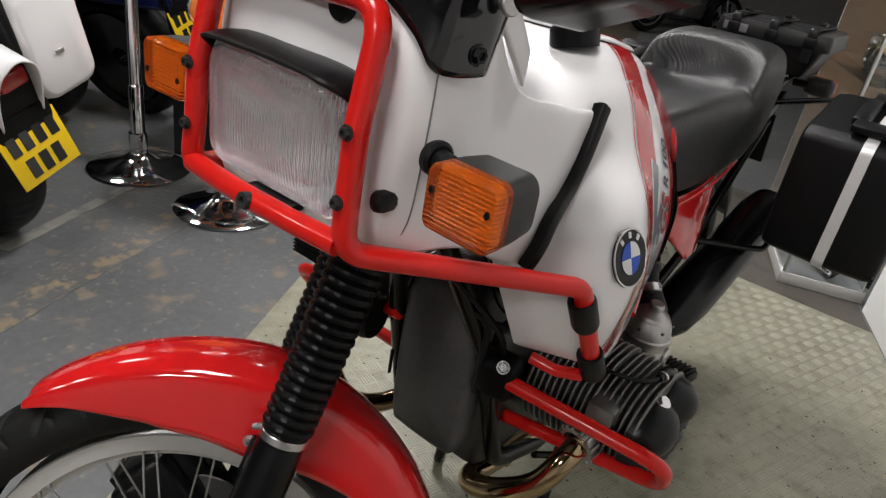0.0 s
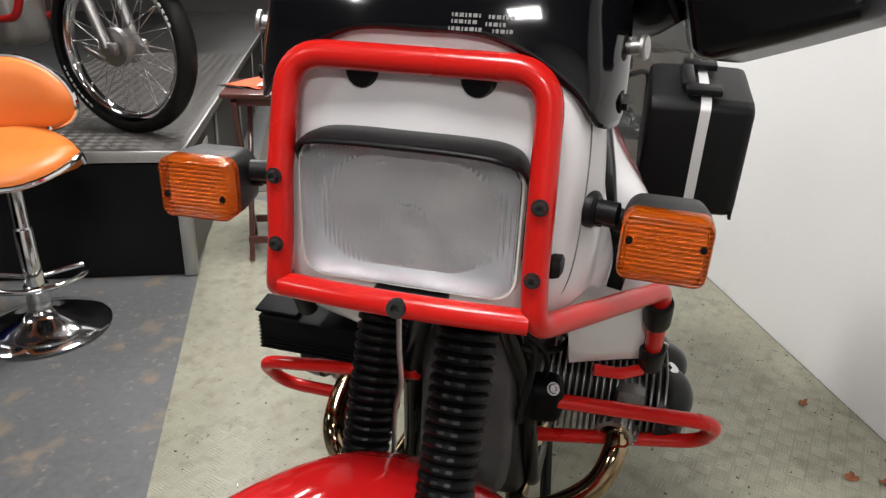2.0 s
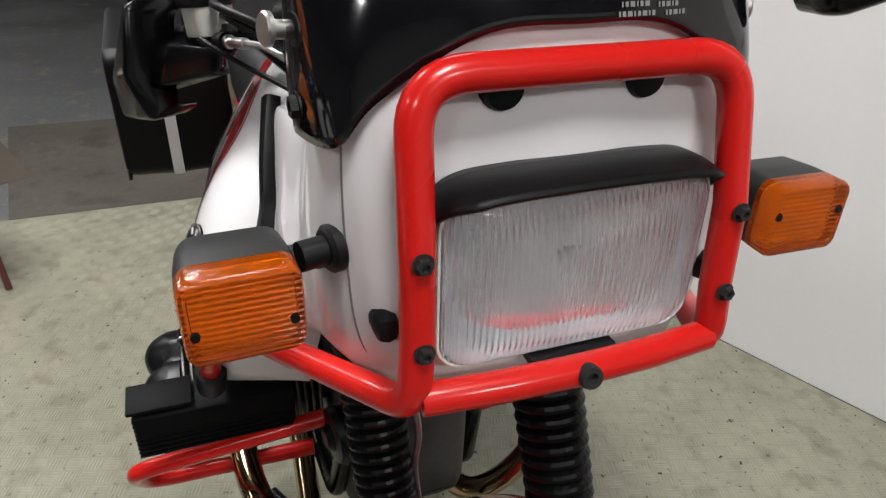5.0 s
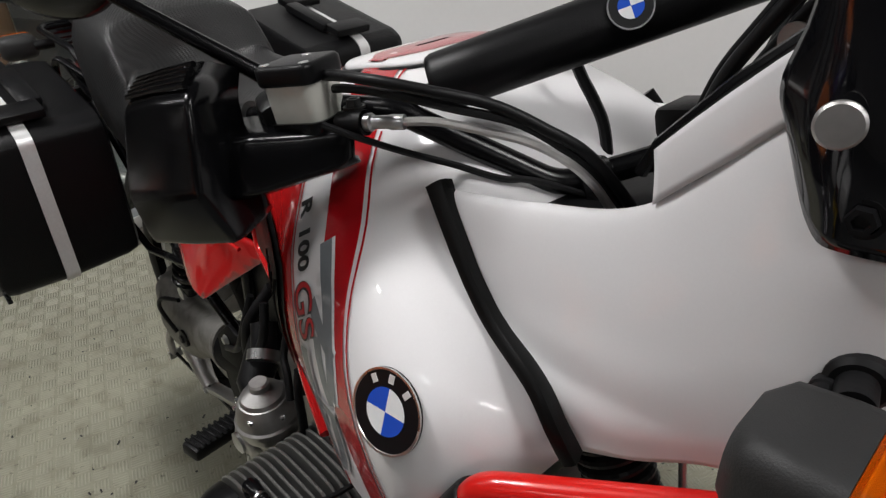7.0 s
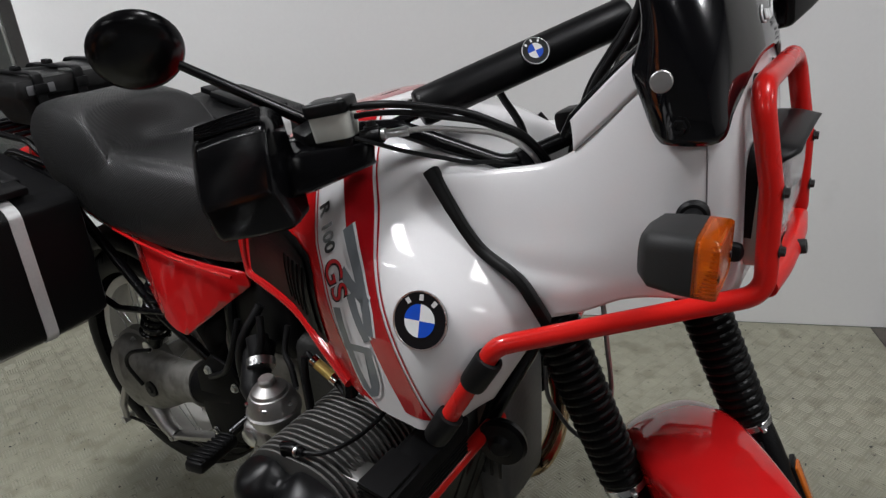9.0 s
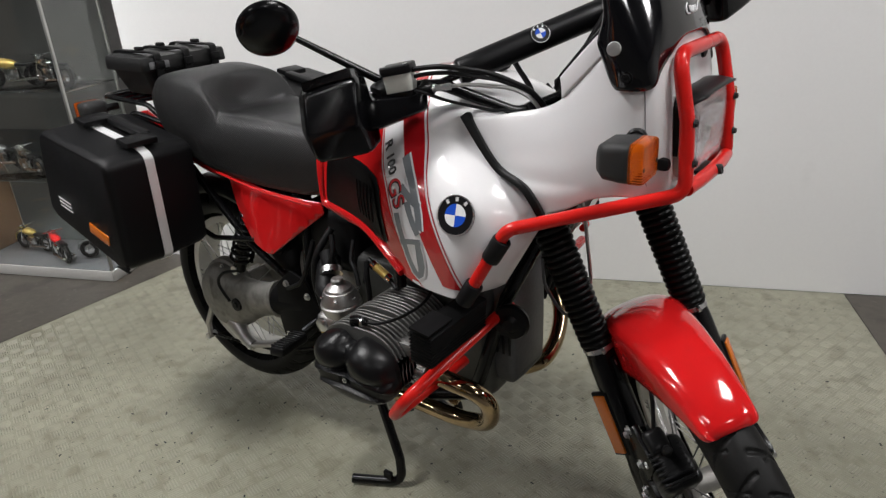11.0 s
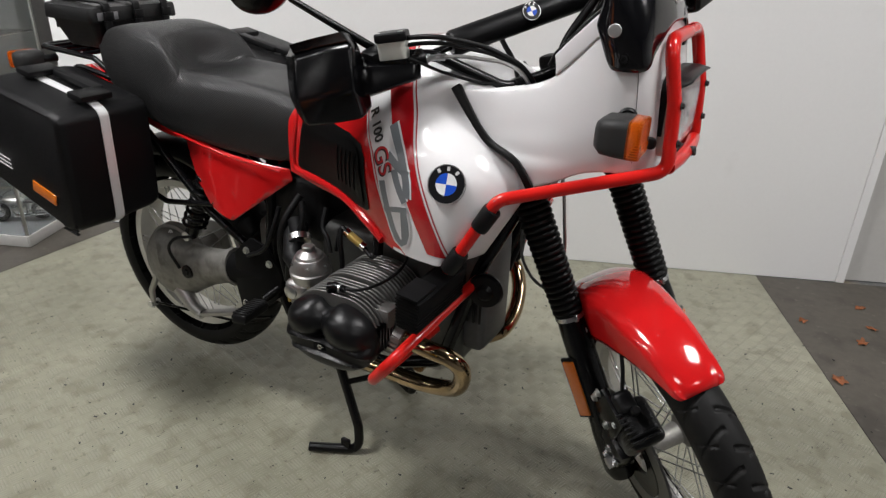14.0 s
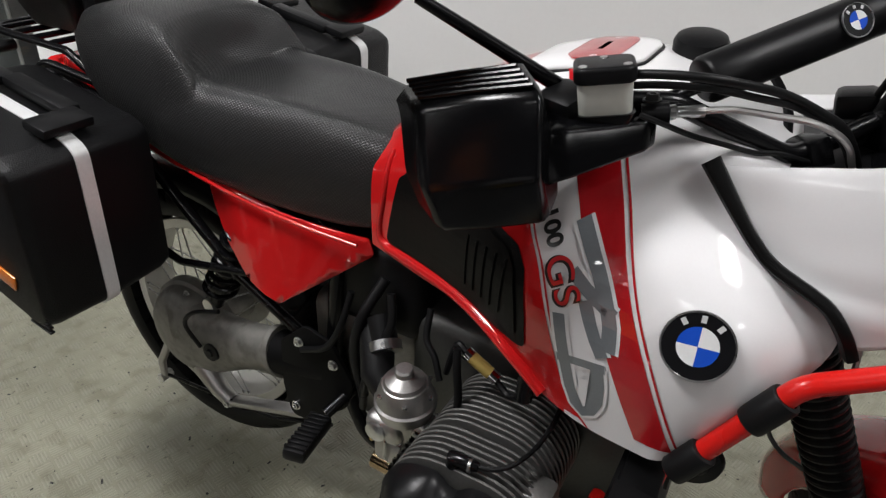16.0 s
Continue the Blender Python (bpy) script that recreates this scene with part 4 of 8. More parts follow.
# ---- red tubular guard round the headlamp, running back along the tank
R_BAR = 0.0118
SIDE = [(-0.352, 0.262, 0.690), (-0.262, 0.250, 0.850), (-0.006, 0.121, 0.915), (-0.010, 0.1175, 0.965), (-0.014, 0.1165, 1.03), (-0.036, 0.113, 1.130)]
guard = part("headlight_guard", tube_bm(rounded([both(p) for p in SIDE] + SIDE[::-1], 0.036, 8), R_BAR, 18), RED_BAR, bike, "red tubular headlight guard bar")
part("lower_bar", tube_bm([(-0.006, -0.116, 0.921), (0.0, -0.06, 0.922), (0.0015, 0.0, 0.922), (0.0, 0.06, 0.922), (-0.006, 0.116, 0.921)], R_BAR, 16), RED_BAR, guard)
part("bolt", lathe_bm([(0, 0.004), (0.0035, 0.004), (0.0042, 0.008), (0.0082, 0.008), (0.009, 0.006), (0.009, -0.004)], 20, axis_m((0.0095, 0.002, 0.924), (0.1, 0.002, 0.945))), GREY_PLASTIC, guard, "dark socket bolt")
for s in SIDES:
    for z, x in ((1.028, -0.003), (0.965, 0.001)):
        part("bolt", bolt_bm((x, s * 0.1165, z), (1, 0, 0.05), 0.005, 0.006), GREY_PLASTIC, guard)
    for f0, f1 in ((0.06, 0.34), (0.70, 0.98)):
        a, b = Vector((-0.265, s * 0.2492, 0.840)), Vector((-0.352, s * 0.262, 0.690))
        part("sleeve", lathe_bm([(0.0118, 0), (0.0165, 0.001), (0.0175, 0.004), (0.0172, (b - a).length * (f1 - f0) - 0.004), (0.0165, (b - a).length * (f1 - f0)), (0.0118, (b - a).length * (f1 - f0))], 20, axis_m(a.lerp(b, f0), b)), RUBBER, guard, "black rubber sleeve")


# ---- indicators
def indicator(m, stem, parent, flip):
    """Amber lens ahead on a grey box, on a short stem."""
    body = [(0.0, 0.058, 0.040, 0.014), (0.012, 0.079, 0.055, 0.016), (0.040, 0.083, 0.058, 0.014), (0.056, 0.083, 0.058, 0.013)]
    ring = lambda x, w, h, r: np.array([(x, p[0], p[1]) for p in rect(w, h, r, 5)])
    t = part("indicator", grid_bm(np.array([ring(*b) for b in body]), close_v=True, cap=True), GREY_PLASTIC, parent, "amber indicator in a dark grey housing", m, sharp=50)
    part("lens", grid_bm(np.array([ring(0.0565, 0.083, 0.058, 0.012), ring(0.076, 0.082, 0.057, 0.010), ring(0.0795, 0.079, 0.054, 0.009), ring(0.0800, 0.070, 0.045, 0.006), ring(0.0790, 0.069, 0.044, 0.006), ring(0.0795, 0.04, 0.02, 0.004)]), close_v=True, cap=True), AMBER, t, "amber moulded lens", sharp=50)
    # pale plate added inside the housing, only to brighten the amber
    part("brightening_plate", prism_bm(rect(0.074, 0.049, 0.010, 4), 0.002, 0.0005, 1), PAPER, t, "pale plate added behind the lens to brighten it", Matrix(((0, 0, 1, 0.0590), (1, 0, 0, 0), (0, 1, 0, 0), (0, 0, 0, 1))))
    for y in (-0.033, 0.033):
        part("screw", lathe_bm([(0, 0.0022), (0.0032, 0.002), (0.0036, 0)], 10, axis_m((0.0785, y, -0.006 * flip), (0.09, y, -0.006 * flip))), BLACK, t)
    part("stem", lathe_bm([(0.0095, 0), (0.0105, 0.004), (0.0105, 0.018), (0.0085, 0.020), (0.0085, 0.030), (0.0098, 0.031), (0.0098, stem)], 16, axis_m((0.02, 0.03 * flip, 0.002), (0.02, 0.09 * flip, 0.006))), RUBBER, t, "black rubber stem")
    return t


for s in SIDES:
    indicator(pose(-0.106, s * 0.222, 0.992, 0, 0, -s * 2) @ Matrix.Diagonal((0.93, 0.90, 1.06, 1)), 0.048, bike, -s)


# ---- front fork, wheel and fender, turned with the steering
LEG = HEAD + FWD * 0.038
AXLE = Vector((0.100, 0, 0.335))
WHEEL_STEER = steering(STEER_DEG + 2)


def leg_at(t, y=0.0):
    return LEG + DOWN * t + Vector((0, y, 0))


for s in SIDES:
    m = axis_m(leg_at(-0.06, s * 0.1), leg_at(0.3, s * 0.1))
    fork = part("fork_leg", lathe_bm([(0.020, -0.1), (0.020, 0.29), (0.0265, 0.29), (0.029, 0.31), (0.030, 0.33), (0.032, 0.54), (0.034, 0.56), (0.034, 0.655), (0.026, 0.675), (0, 0.675)], 24, m), FRAME_BLACK, bike, "black fork leg with a ribbed rubber gaiter", STEER)
    prof = []
    ribs = 20
    for k in range(ribs):
        h = 0.02 + k * 0.262 / ribs
        r = 0.0355 - 0.0035 * (k / ribs)
        prof += [(r - 0.0065, h), (r - 0.001, h + 0.005), (r, h + 0.0085), (r - 0.001, h + 0.012)]
    prof += [(0.027, 0.282), (0.029, 0.285), (0.029, 0.299), (0.026, 0.300)]
    part("gaiter", lathe_bm(prof, 28, m), GAITER, fork, "ribbed black rubber gaiter", sharp=0)
    part("clip", lathe_bm([(0.0293, 0.287), (0.0303, 0.288), (0.0303, 0.296), (0.0293, 0.297)], 24, m), STEEL, fork)
    part("clip_screw", box_bm(0.012, 0.008, 0.008, 0.002, Matrix.Translation(leg_at(0.232, s * 0.1) + FWD * 0.033)), STEEL, fork)
    # fender stay bolts and amber side reflector
    part("stay", box_bm(0.012, 0.03, 0.05, 0.004, axis_m(leg_at(0.275, s * 0.088) + FWD * 0.018, leg_at(0.3, s * 0.088) + FWD * 0.018)), FRAME_BLACK, fork)
    c = leg_at(0.385, s * 0.134) + FWD * 0.004
    rm = Matrix(((FWD.x, 0, -DOWN.x, c.x), (0, 1, 0, c.y), (FWD.z, 0, -DOWN.z, c.z), (0, 0, 0, 1))) @ pose(0, 0, 0, 0, 0, -s * 38)
    part("reflector_base", box_bm(0.034, 0.008, 0.140, 0.002, rm), BLACK, fork)
    part("reflector", box_bm(0.026, 0.007, 0.128, 0.003, rm @ pose(0, s * 0.005, 0)), REFLECTOR_AMBER, fork, "long amber reflector")

# yokes and steering head
yoke = part("fork_yoke", box_bm(0.075, 0.25, 0.028, 0.01, axis_m(leg_at(-0.085), leg_at(0))), FRAME_BLACK, bike, "black fork yoke", STEER)
box = box_bm(0.07, 0.25, 0.022, 0.01, axis_m(leg_at(-0.20), leg_at(0)))
part("top_yoke", box, FRAME_BLACK, yoke)
part("stem", tube_bm([leg_at(-0.2) - FWD * 0.038, leg_at(-0.06) - FWD * 0.038], 0.022, 16), FRAME_BLACK, yoke)

# front wheel
WM = WHEEL_STEER @ Matrix.Translation(AXLE) @ pose(0, 0, 0, 90, 0, 0)   # z along the axle, to the machine's right


def tyre_bm(r, width, rim_r, treads, skew, depth, nth=860, nv=49):
    g = np.zeros((nth, nv, 3))
    for j in range(nv):
        f = -1 + 2 * j / (nv - 1)
        a = f * radians(118)
        y = math.sin(a) * width / 2 / max(1.0, abs(math.sin(a)) ** 0.2)
        h = (r - rim_r) * 0.52
        rr = r - h + math.cos(a) * h * (1.0 if abs(a) < 1.57 else 0.9)
        for i in range(nth):
            th = 2 * math.pi * i / nth
            d = 0.0
            if abs(f) < 0.66:
                fade = min(1.0, (0.66 - abs(f)) / 0.08)
                turn_ = th * treads / (2 * math.pi)
                side_ = 0.5 if f < 0 else 0.0
                ph = (turn_ + side_ + (abs(f) ** 1.5) * skew) % 1.0
                d = depth * fade * min(1.0, max(0.0, 1.6 - abs(ph - 0.5) / 0.055))
                ph2 = (turn_ + side_ + 0.46 - abs(f) * skew * 0.5) % 1.0
                if 0.22 < abs(f) < 0.6:
                    d = max(d, depth * 0.8 * min(1.0, max(0.0, 1.6 - abs(ph2 - 0.5) / 0.035)))
            q = rr - d
            g[i, j] = (q * math.cos(th), q * math.sin(th), y)
    return grid_bm(g, close_u=True)


SPOKE_ME = bpy.data.meshes.new("spoke")
_b = tube_bm([(0, 0, 0), (0, 0, 1)], 1.0, 6)
_b.to_mesh(SPOKE_ME)
_b.free()
SPOKE_ME.materials.append(STEEL)
SPOKE_ME.shade_smooth()
NIPPLE_ME = bpy.data.meshes.new("spoke_nipple")
_b = lathe_bm([(0, 0), (0.0042, 0), (0.0045, 0.006), (0.003, 0.013), (0, 0.014)], 8)
_b.to_mesh(NIPPLE_ME)
_b.free()
NIPPLE_ME.materials.append(STEEL)
NIPPLE_ME.shade_smooth()


def spoke(a, b, r, parent, m=None):
    ob = new("spoke", SPOKE_ME)
    ob.parent = parent
    ob.matrix_basis = axis_m(a, b) @ Matrix.Diagonal((r, r, (Vector(b) - Vector(a)).length, 1))
    nb = new("spoke_nipple", NIPPLE_ME)
    nb.parent = parent
    nb.matrix_basis = axis_m(b, a)
    return ob


def wheel(name, label, m, r, width, rim_r, rim_w, hub_r, hub_w, pairs, treads, hub_mat):
    w = part(name, lathe_bm([(rim_r + 0.010, -rim_w / 2), (rim_r + 0.012, -rim_w / 2 + 0.003), (rim_r - 0.004, -rim_w / 2 + 0.012), (rim_r - 0.014, -rim_w * 0.2), (rim_r - 0.016, 0), (rim_r - 0.014, rim_w * 0.2),
                             (rim_r - 0.004, rim_w / 2 - 0.012), (rim_r + 0.012, rim_w / 2 - 0.003), (rim_r + 0.010, rim_w / 2), (rim_r - 0.010, rim_w / 2 - 0.001), (rim_r - 0.013, rim_w / 2 - 0.012), (rim_r - 0.022, rim_w * 0.2),
                             (rim_r - 0.022, -rim_w * 0.2), (rim_r - 0.013, -rim_w / 2 + 0.012), (rim_r - 0.010, -rim_w / 2 + 0.001)], 96, closed=True), RIM, bike, label, m, sharp=50)
    part("tyre", tyre_bm(r, width, rim_r, treads, 1.1, 0.0045), TYRE, w, "black road enduro tyre with angled grooves", sharp=30)
    part("hub", lathe_bm([(0, -hub_w / 2 - 0.012), (0.022, -hub_w / 2 - 0.012), (0.024, -hub_w / 2), (hub_r, -hub_w / 2), (hub_r, -hub_w / 2 + 0.008), (hub_r * 0.62, -hub_w / 2 + 0.018), (hub_r * 0.6, hub_w / 2 - 0.018),
                          (hub_r, hub_w / 2 - 0.008), (hub_r, hub_w / 2), (0.024, hub_w / 2), (0.022, hub_w / 2 + 0.012), (0, hub_w / 2 + 0.012)], 40), hub_mat, w)
    for k in range(pairs):
        for sgn in SIDES:
            a0 = 2 * math.pi * k / pairs + (0.5 * 2 * math.pi / pairs if sgn < 0 else 0)
            for lean in (0.34, -0.34):
                a1 = a0 + lean
                h = Vector((hub_r * 0.93 * math.cos(a1), hub_r * 0.93 * math.sin(a1), sgn * (hub_w / 2 - 0.004)))
                o = Vector(((rim_r - 0.004) * math.cos(a0 + lean * 0.1), (rim_r - 0.004) * math.sin(a0 + lean * 0.1), sgn * (rim_w / 2 - 0.009)))
                spoke(h, o, 0.0016, w)
    return w


front = wheel("front_wheel", "spoked front wheel with a black tyre", WM, 0.327, 0.092, 0.236, 0.056, 0.038, 0.10, 10, 30, ALU_DULL)
disc = lathe_bm([(0.142, 0.070), (0.142, 0.075), (0.098, 0.075), (0.098, 0.070)], 60, closed=True)
part("brake_disc", disc, DISC, front, "steel brake disc")
part("disc_carrier", lathe_bm([(0.096, 0.069), (0.096, 0.076), (0.05, 0.072), (0.05, 0.064)], 30, closed=True), FRAME_BLACK, front)
part("axle", tube_bm([(0, 0, -0.135), (0, 0, 0.135)], 0.012, 16), STEEL, front)

# brake caliper ahead of the right leg, on a bracket
ca = Vector((0.114, -0.080, 0.452))
CM = Matrix.Translation(ca) @ pose(0, 0, 0, 0, 28, 0)
caliper = part("brake_caliper", box_bm(0.080, 0.066, 0.118, 0.016, CM, 3), COVER_BLACK, bike, "black brake caliper", STEER)
part("caliper_bridge", box_bm(0.050, 0.074, 0.078, 0.012, CM @ pose(0.028, 0, 0.004), 3), COVER_BLACK, caliper)
part("caliper_lug", box_bm(0.046, 0.040, 0.150, 0.012, CM @ pose(-0.036, -0.012, -0.004), 3), COVER_BLACK, caliper)
for k in range(7):
    part("rib", box_bm(0.0045, 0.062, 0.050, 0.0015, CM @ pose(-0.018 + k * 0.0095, -0.008, 0.034)), BLACK, caliper)
part("bleed_cap", lathe_bm([(0.008, 0), (0.009, 0.004), (0.009, 0.020), (0.006, 0.024), (0, 0.024)], 14, CM @ pose(-0.012, -0.006, 0.058)), RUBBER, caliper, "black rubber bleed cap")
part("brake_line", tube_bm(spline([ca + Vector((-0.015, -0.01, 0.075)), ca + Vector((-0.04, 0.01, 0.13)), ca + Vector((-0.09, 0.03, 0.17)), ca + Vector((-0.14, 0.03, 0.22))], 20), 0.004, 8), RUBBER, caliper)
part("bracket", box_bm(0.085, 0.016, 0.19, 0.006, Matrix.Translation((0.066, -0.112, 0.43)) @ pose(0, 0, 0, 0, 25, 0)), FRAME_BLACK, caliper)
for p in ((0.047, -0.122, 0.488), (0.078, -0.120, 0.432), (0.065, -0.122, 0.52), (0.112, -0.116, 0.470), (0.090, -0.126, 0.372), (0.112, -0.126, 0.350), (0.075, -0.126, 0.335)):
    part("bolt", bolt_bm(p, (0, -1, 0), 0.0065, 0.007), STEEL, caliper)
for s in SIDES:
    part("axle_clamp", box_bm(0.085, 0.050, 0.10, 0.016, Matrix.Translation((0.078, s * 0.1, 0.352)) @ pose(0, 0, 0, 0, 25, 0)), FRAME_BLACK, caliper)

# fender: close to the tyre at the nose, rising off it behind the fork
rows = []
CROWN = [(65.5, 0.331), (66.3, 0.338), (68, 0.343), (72, 0.3475), (78, 0.351), (84, 0.354), (95, 0.359), (106, 0.366), (117, 0.373), (133, 0.376), (160, 0.378), (184, 0.376)]
LOWER = [(65.5, 0.327), (68.5, 0.324), (74, 0.314), (84, 0.291), (98, 0.272), (113, 0.265), (122, 0.264), (135, 0.280), (148, 0.298), (184, 0.300)]
HALF_W = [(65.5, 0.038), (66.3, 0.045), (68, 0.049), (72, 0.053), (78, 0.057), (84, 0.060), (100, 0.067), (118, 0.074), (135, 0.070), (150, 0.064), (184, 0.060)]
for a in (65.5, 66.1, 67, 68.3, 70.5, 73, 76, 80, 86, 92, 98, 104, 110, 116, 122, 128, 134, 140, 148, 156, 164, 172, 184):
    crown, low, w = [float(np.interp(a, [k for k, _ in tab], [v for _, v in tab])) for tab in (CROWN, LOWER, HALF_W)]
    drop = min(0.030, (crown - low) * 0.7)
    ca_, sa_ = math.cos(radians(a)), math.sin(radians(a))
    half = [(0, crown), (w * 0.45, crown - 0.002), (w * 0.72, crown - 0.007), (w * 0.92, crown - drop * 0.55), (w * 0.99, crown - drop), (w * 1.02, (crown - drop + low) / 2), (w * 1.03, min(low, crown - drop - 0.003))]
    full = [(-y, r) for y, r in half[:0:-1]] + half
    rows.append([(AXLE.x + r * ca_, y, AXLE.z + r * sa_) for y, r in full])
fender = part("front_fender", grid_bm(surface(rows, 90, 49)), RED, bike, "glossy red front mudguard", WHEEL_STEER, sharp=60, thick=0.003)
for s in SIDES:
    for t, d in ((0.262, 0.03), (0.285, -0.03)):
        part("bolt", bolt_bm(leg_at(t, s * 0.083) + FWD * d, (0, s, 0), 0.0055, 0.006), STEEL, fender)

# ---- handlebar
BAR = [(-0.276, 0, 1.035), (-0.276, 0.075, 1.037), (-0.322, 0.185, 1.128), (-0.352, 0.26, 1.146), (-0.415, 0.43, 1.140)]
bars = part("handlebar", tube_bm(rounded([both(p) for p in BAR[:0:-1]] + BAR, 0.05, 7), 0.011, 14), FRAME_BLACK, bike, "black wide handlebar", STEER)
part("crossbar", tube_bm([(-0.326, -0.19, 1.132), (-0.326, 0.19, 1.132)], 0.007, 10), FRAME_BLACK, bars)
pad = []
for y in (-0.150, -0.1485, -0.144, -0.1, -0.05, 0.0, 0.05, 0.1, 0.144, 0.1485, 0.150):
    e = 1 - max(0, (abs(y) - 0.144) / 0.006) ** 2 * 0.14
    pad.append([(-0.327 + 0.0265 * e * math.cos(a), y, 1.136 + 0.0245 * e * math.sin(a)) for a in (2 * math.pi * j / 24 for j in range(24))])
part("bar_pad", grid_bm(np.array(pad), close_v=True, cap=True), BLACK, bars, "black padded crossbar sleeve", sharp=60)
bm_ = Matrix.Translation((-0.3065, 0.012, 1.1500)) @ pose(0, 0, 0, 0, 52, 0) @ pose(0, 0, 0, 0, 0, 90)
badge_ob = badge(Matrix(), 0.0175, bars, RUBBER)
badge_ob.matrix_basis = bm_
for s in SIDES:
    part("clamp", box_bm(0.045, 0.03, 0.055, 0.008, pose(-0.276, s * 0.045, 1.02, 0, -25, 0)), FRAME_BLACK, bars)
    part("grip", tube_bm([(-0.374, s * 0.32, 1.144), (-0.416, s * 0.435, 1.139)], 0.0165, 16), GRIP, bars, "black ribbed grip")
    # lever perch and switch block
    part("switch_block", box_bm(0.05, 0.045, 0.05, 0.01, pose(-0.362, s * 0.285, 1.140, 0, 0, s * -18)), BLACK, bars)
    if s > 0:
        part("perch", tube_bm(rounded([(-0.335, s * 0.19, 1.128), (-0.315, s * 0.24, 1.138), (-0.312, s * 0.30, 1.135)], 0.02), 0.014, 12), FRAME_BLACK, bars)
    part("lever", tube_bm(rounded([(-0.312, s * 0.29, 1.134), (-0.318, s * 0.34, 1.132), (-0.352, s * 0.43, 1.126)], 0.03), 0.006, 8), FRAME_BLACK, bars, "black lever")
    # boxy guard shell over the grip: folded face, slanting inner cheek, ribbed top
    net = [[(-0.440, 0.442, 1.178), (-0.420, 0.444, 1.176), (-0.385, 0.462, 1.126), (-0.366, 0.460, 1.088), (-0.396, 0.457, 1.084)],
           [(-0.432, 0.424, 1.196), (-0.382, 0.430, 1.192), (-0.342, 0.455, 1.128), (-0.325, 0.454, 1.080), (-0.375, 0.452, 1.070)],
           [(-0.395, 0.377, 1.206), (-0.343, 0.380, 1.200), (-0.308, 0.406, 1.132), (-0.302, 0.404, 1.077), (-0.352, 0.402, 1.067)],
           [(-0.358, 0.326, 1.212), (-0.304, 0.331, 1.205), (-0.277, 0.357, 1.134), (-0.281, 0.354, 1.076), (-0.332, 0.352, 1.065)],
           [(-0.385, 0.312, 1.188), (-0.350, 0.313, 1.176), (-0.317, 0.322, 1.114), (-0.306, 0.330, 1.080), (-0.340, 0.335, 1.070)]]
    hang = 0.032 if s > 0 else 0.0     # the left one is set lower
    shell_bm = grid_bm(np.array([[side_point((p[0], p[1], p[2] - hang), s) for p in row] for row in net]))
    edges = [e for e in shell_bm.edges if len(e.link_faces) == 2 and e.calc_face_angle() > radians(14)]
    bmesh.ops.bevel(shell_bm, geom=edges, offset=0.007, segments=4, profile=0.5, affect="EDGES")
    part("wind_guard", shell_bm, BLACK_GUARD, bars, "black moulded wind guard over the grip", sharp=50, thick=0.0035 if s < 0 else -0.0035)
    if s > 0:
        arm = [[(-0.330, s * 0.328, 1.150), (-0.286, s * 0.328, 1.120), (-0.300, s * 0.326, 1.072)], [(-0.345, s * 0.285, 1.146), (-0.298, s * 0.285, 1.122), (-0.315, s * 0.28, 1.068)], [(-0.350, s * 0.235, 1.142), (-0.308, s * 0.235, 1.124), (-0.325, s * 0.232, 1.082)], [(-0.345, s * 0.20, 1.138), (-0.318, s * 0.20, 1.126), (-0.330, s * 0.20, 1.100)]]
        part("guard_arm", grid_bm(surface(arm, 20, 12)), BLACK_GUARD, bars, "", None, 60, 0.010)
    for k in range(5):
        a, b = Vector((-0.394 - 0.009 * k, s * 0.426, 1.1965 - hang + 0.0006 * k)), Vector((-0.318 - 0.009 * k, s * 0.334, 1.2095 - hang + 0.0010 * k))
        part("vent_rib", tube_bm([a, a.lerp(b, 0.5) + Vector((0, 0, 0.001)), b], 0.0028, 8), BLACK_GUARD, bars)
    # mirror on its stalk
    part("mirror_stalk", tube_bm(rounded([(-0.378, s * 0.278, 1.138), (-0.383, s * 0.284, 1.160), (-0.413, s * 0.398, 1.284)], 0.012), [0.010] * 4 + [0.0085] * 4 + [0.006]), FRAME_BLACK, bars)
    way = STEER.to_3x3().inverted() @ Vector((0.72, -0.47, -0.50))
    mm = axis_m((-0.433, s * 0.439, 1.312), Vector((-0.433, s * 0.439, 1.312)) + Vector((way.x, way.y * -s, way.z)))
    part("mirror", lathe_bm([(0, 0.015), (0.027, 0.0135), (0.047, 0.008), (0.056, 0.001), (0.058, -0.006), (0.055, -0.009), (0, -0.009)], 40, mm), BLACK_GUARD, bars, "round black mirror")
# brake side: a flat moulded plate from the guard to the hose union, the fluid reservoir standing in a cup on it
plate_net = [[(-0.566, -0.240, 1.058), (-0.552, -0.274, 1.050), (-0.537, -0.282, 1.000), (-0.538, -0.260, 0.995)],
             [(-0.548, -0.206, 1.058), (-0.526, -0.248, 1.051), (-0.514, -0.260, 1.008), (-0.517, -0.243, 1.003)],
             [(-0.518, -0.182, 1.060), (-0.493, -0.223, 1.055), (-0.485, -0.232, 1.0205), (-0.489, -0.218, 1.016)],
             [(-0.488, -0.166, 1.064), (-0.465, -0.203, 1.060), (-0.460, -0.210, 1.031), (-0.465, -0.198, 1.027)],
             [(-0.476, -0.163, 1.064), (-0.458, -0.193, 1.060), (-0.455, -0.198, 1.036), (-0.459, -0.189, 1.031)]]
plate_bm = grid_bm(np.array(plate_net))
bmesh.ops.bevel(plate_bm, geom=[e for e in plate_bm.edges if len(e.link_faces) == 2 and e.calc_face_angle() > radians(20)], offset=0.004, segments=3, profile=0.5, affect="EDGES")
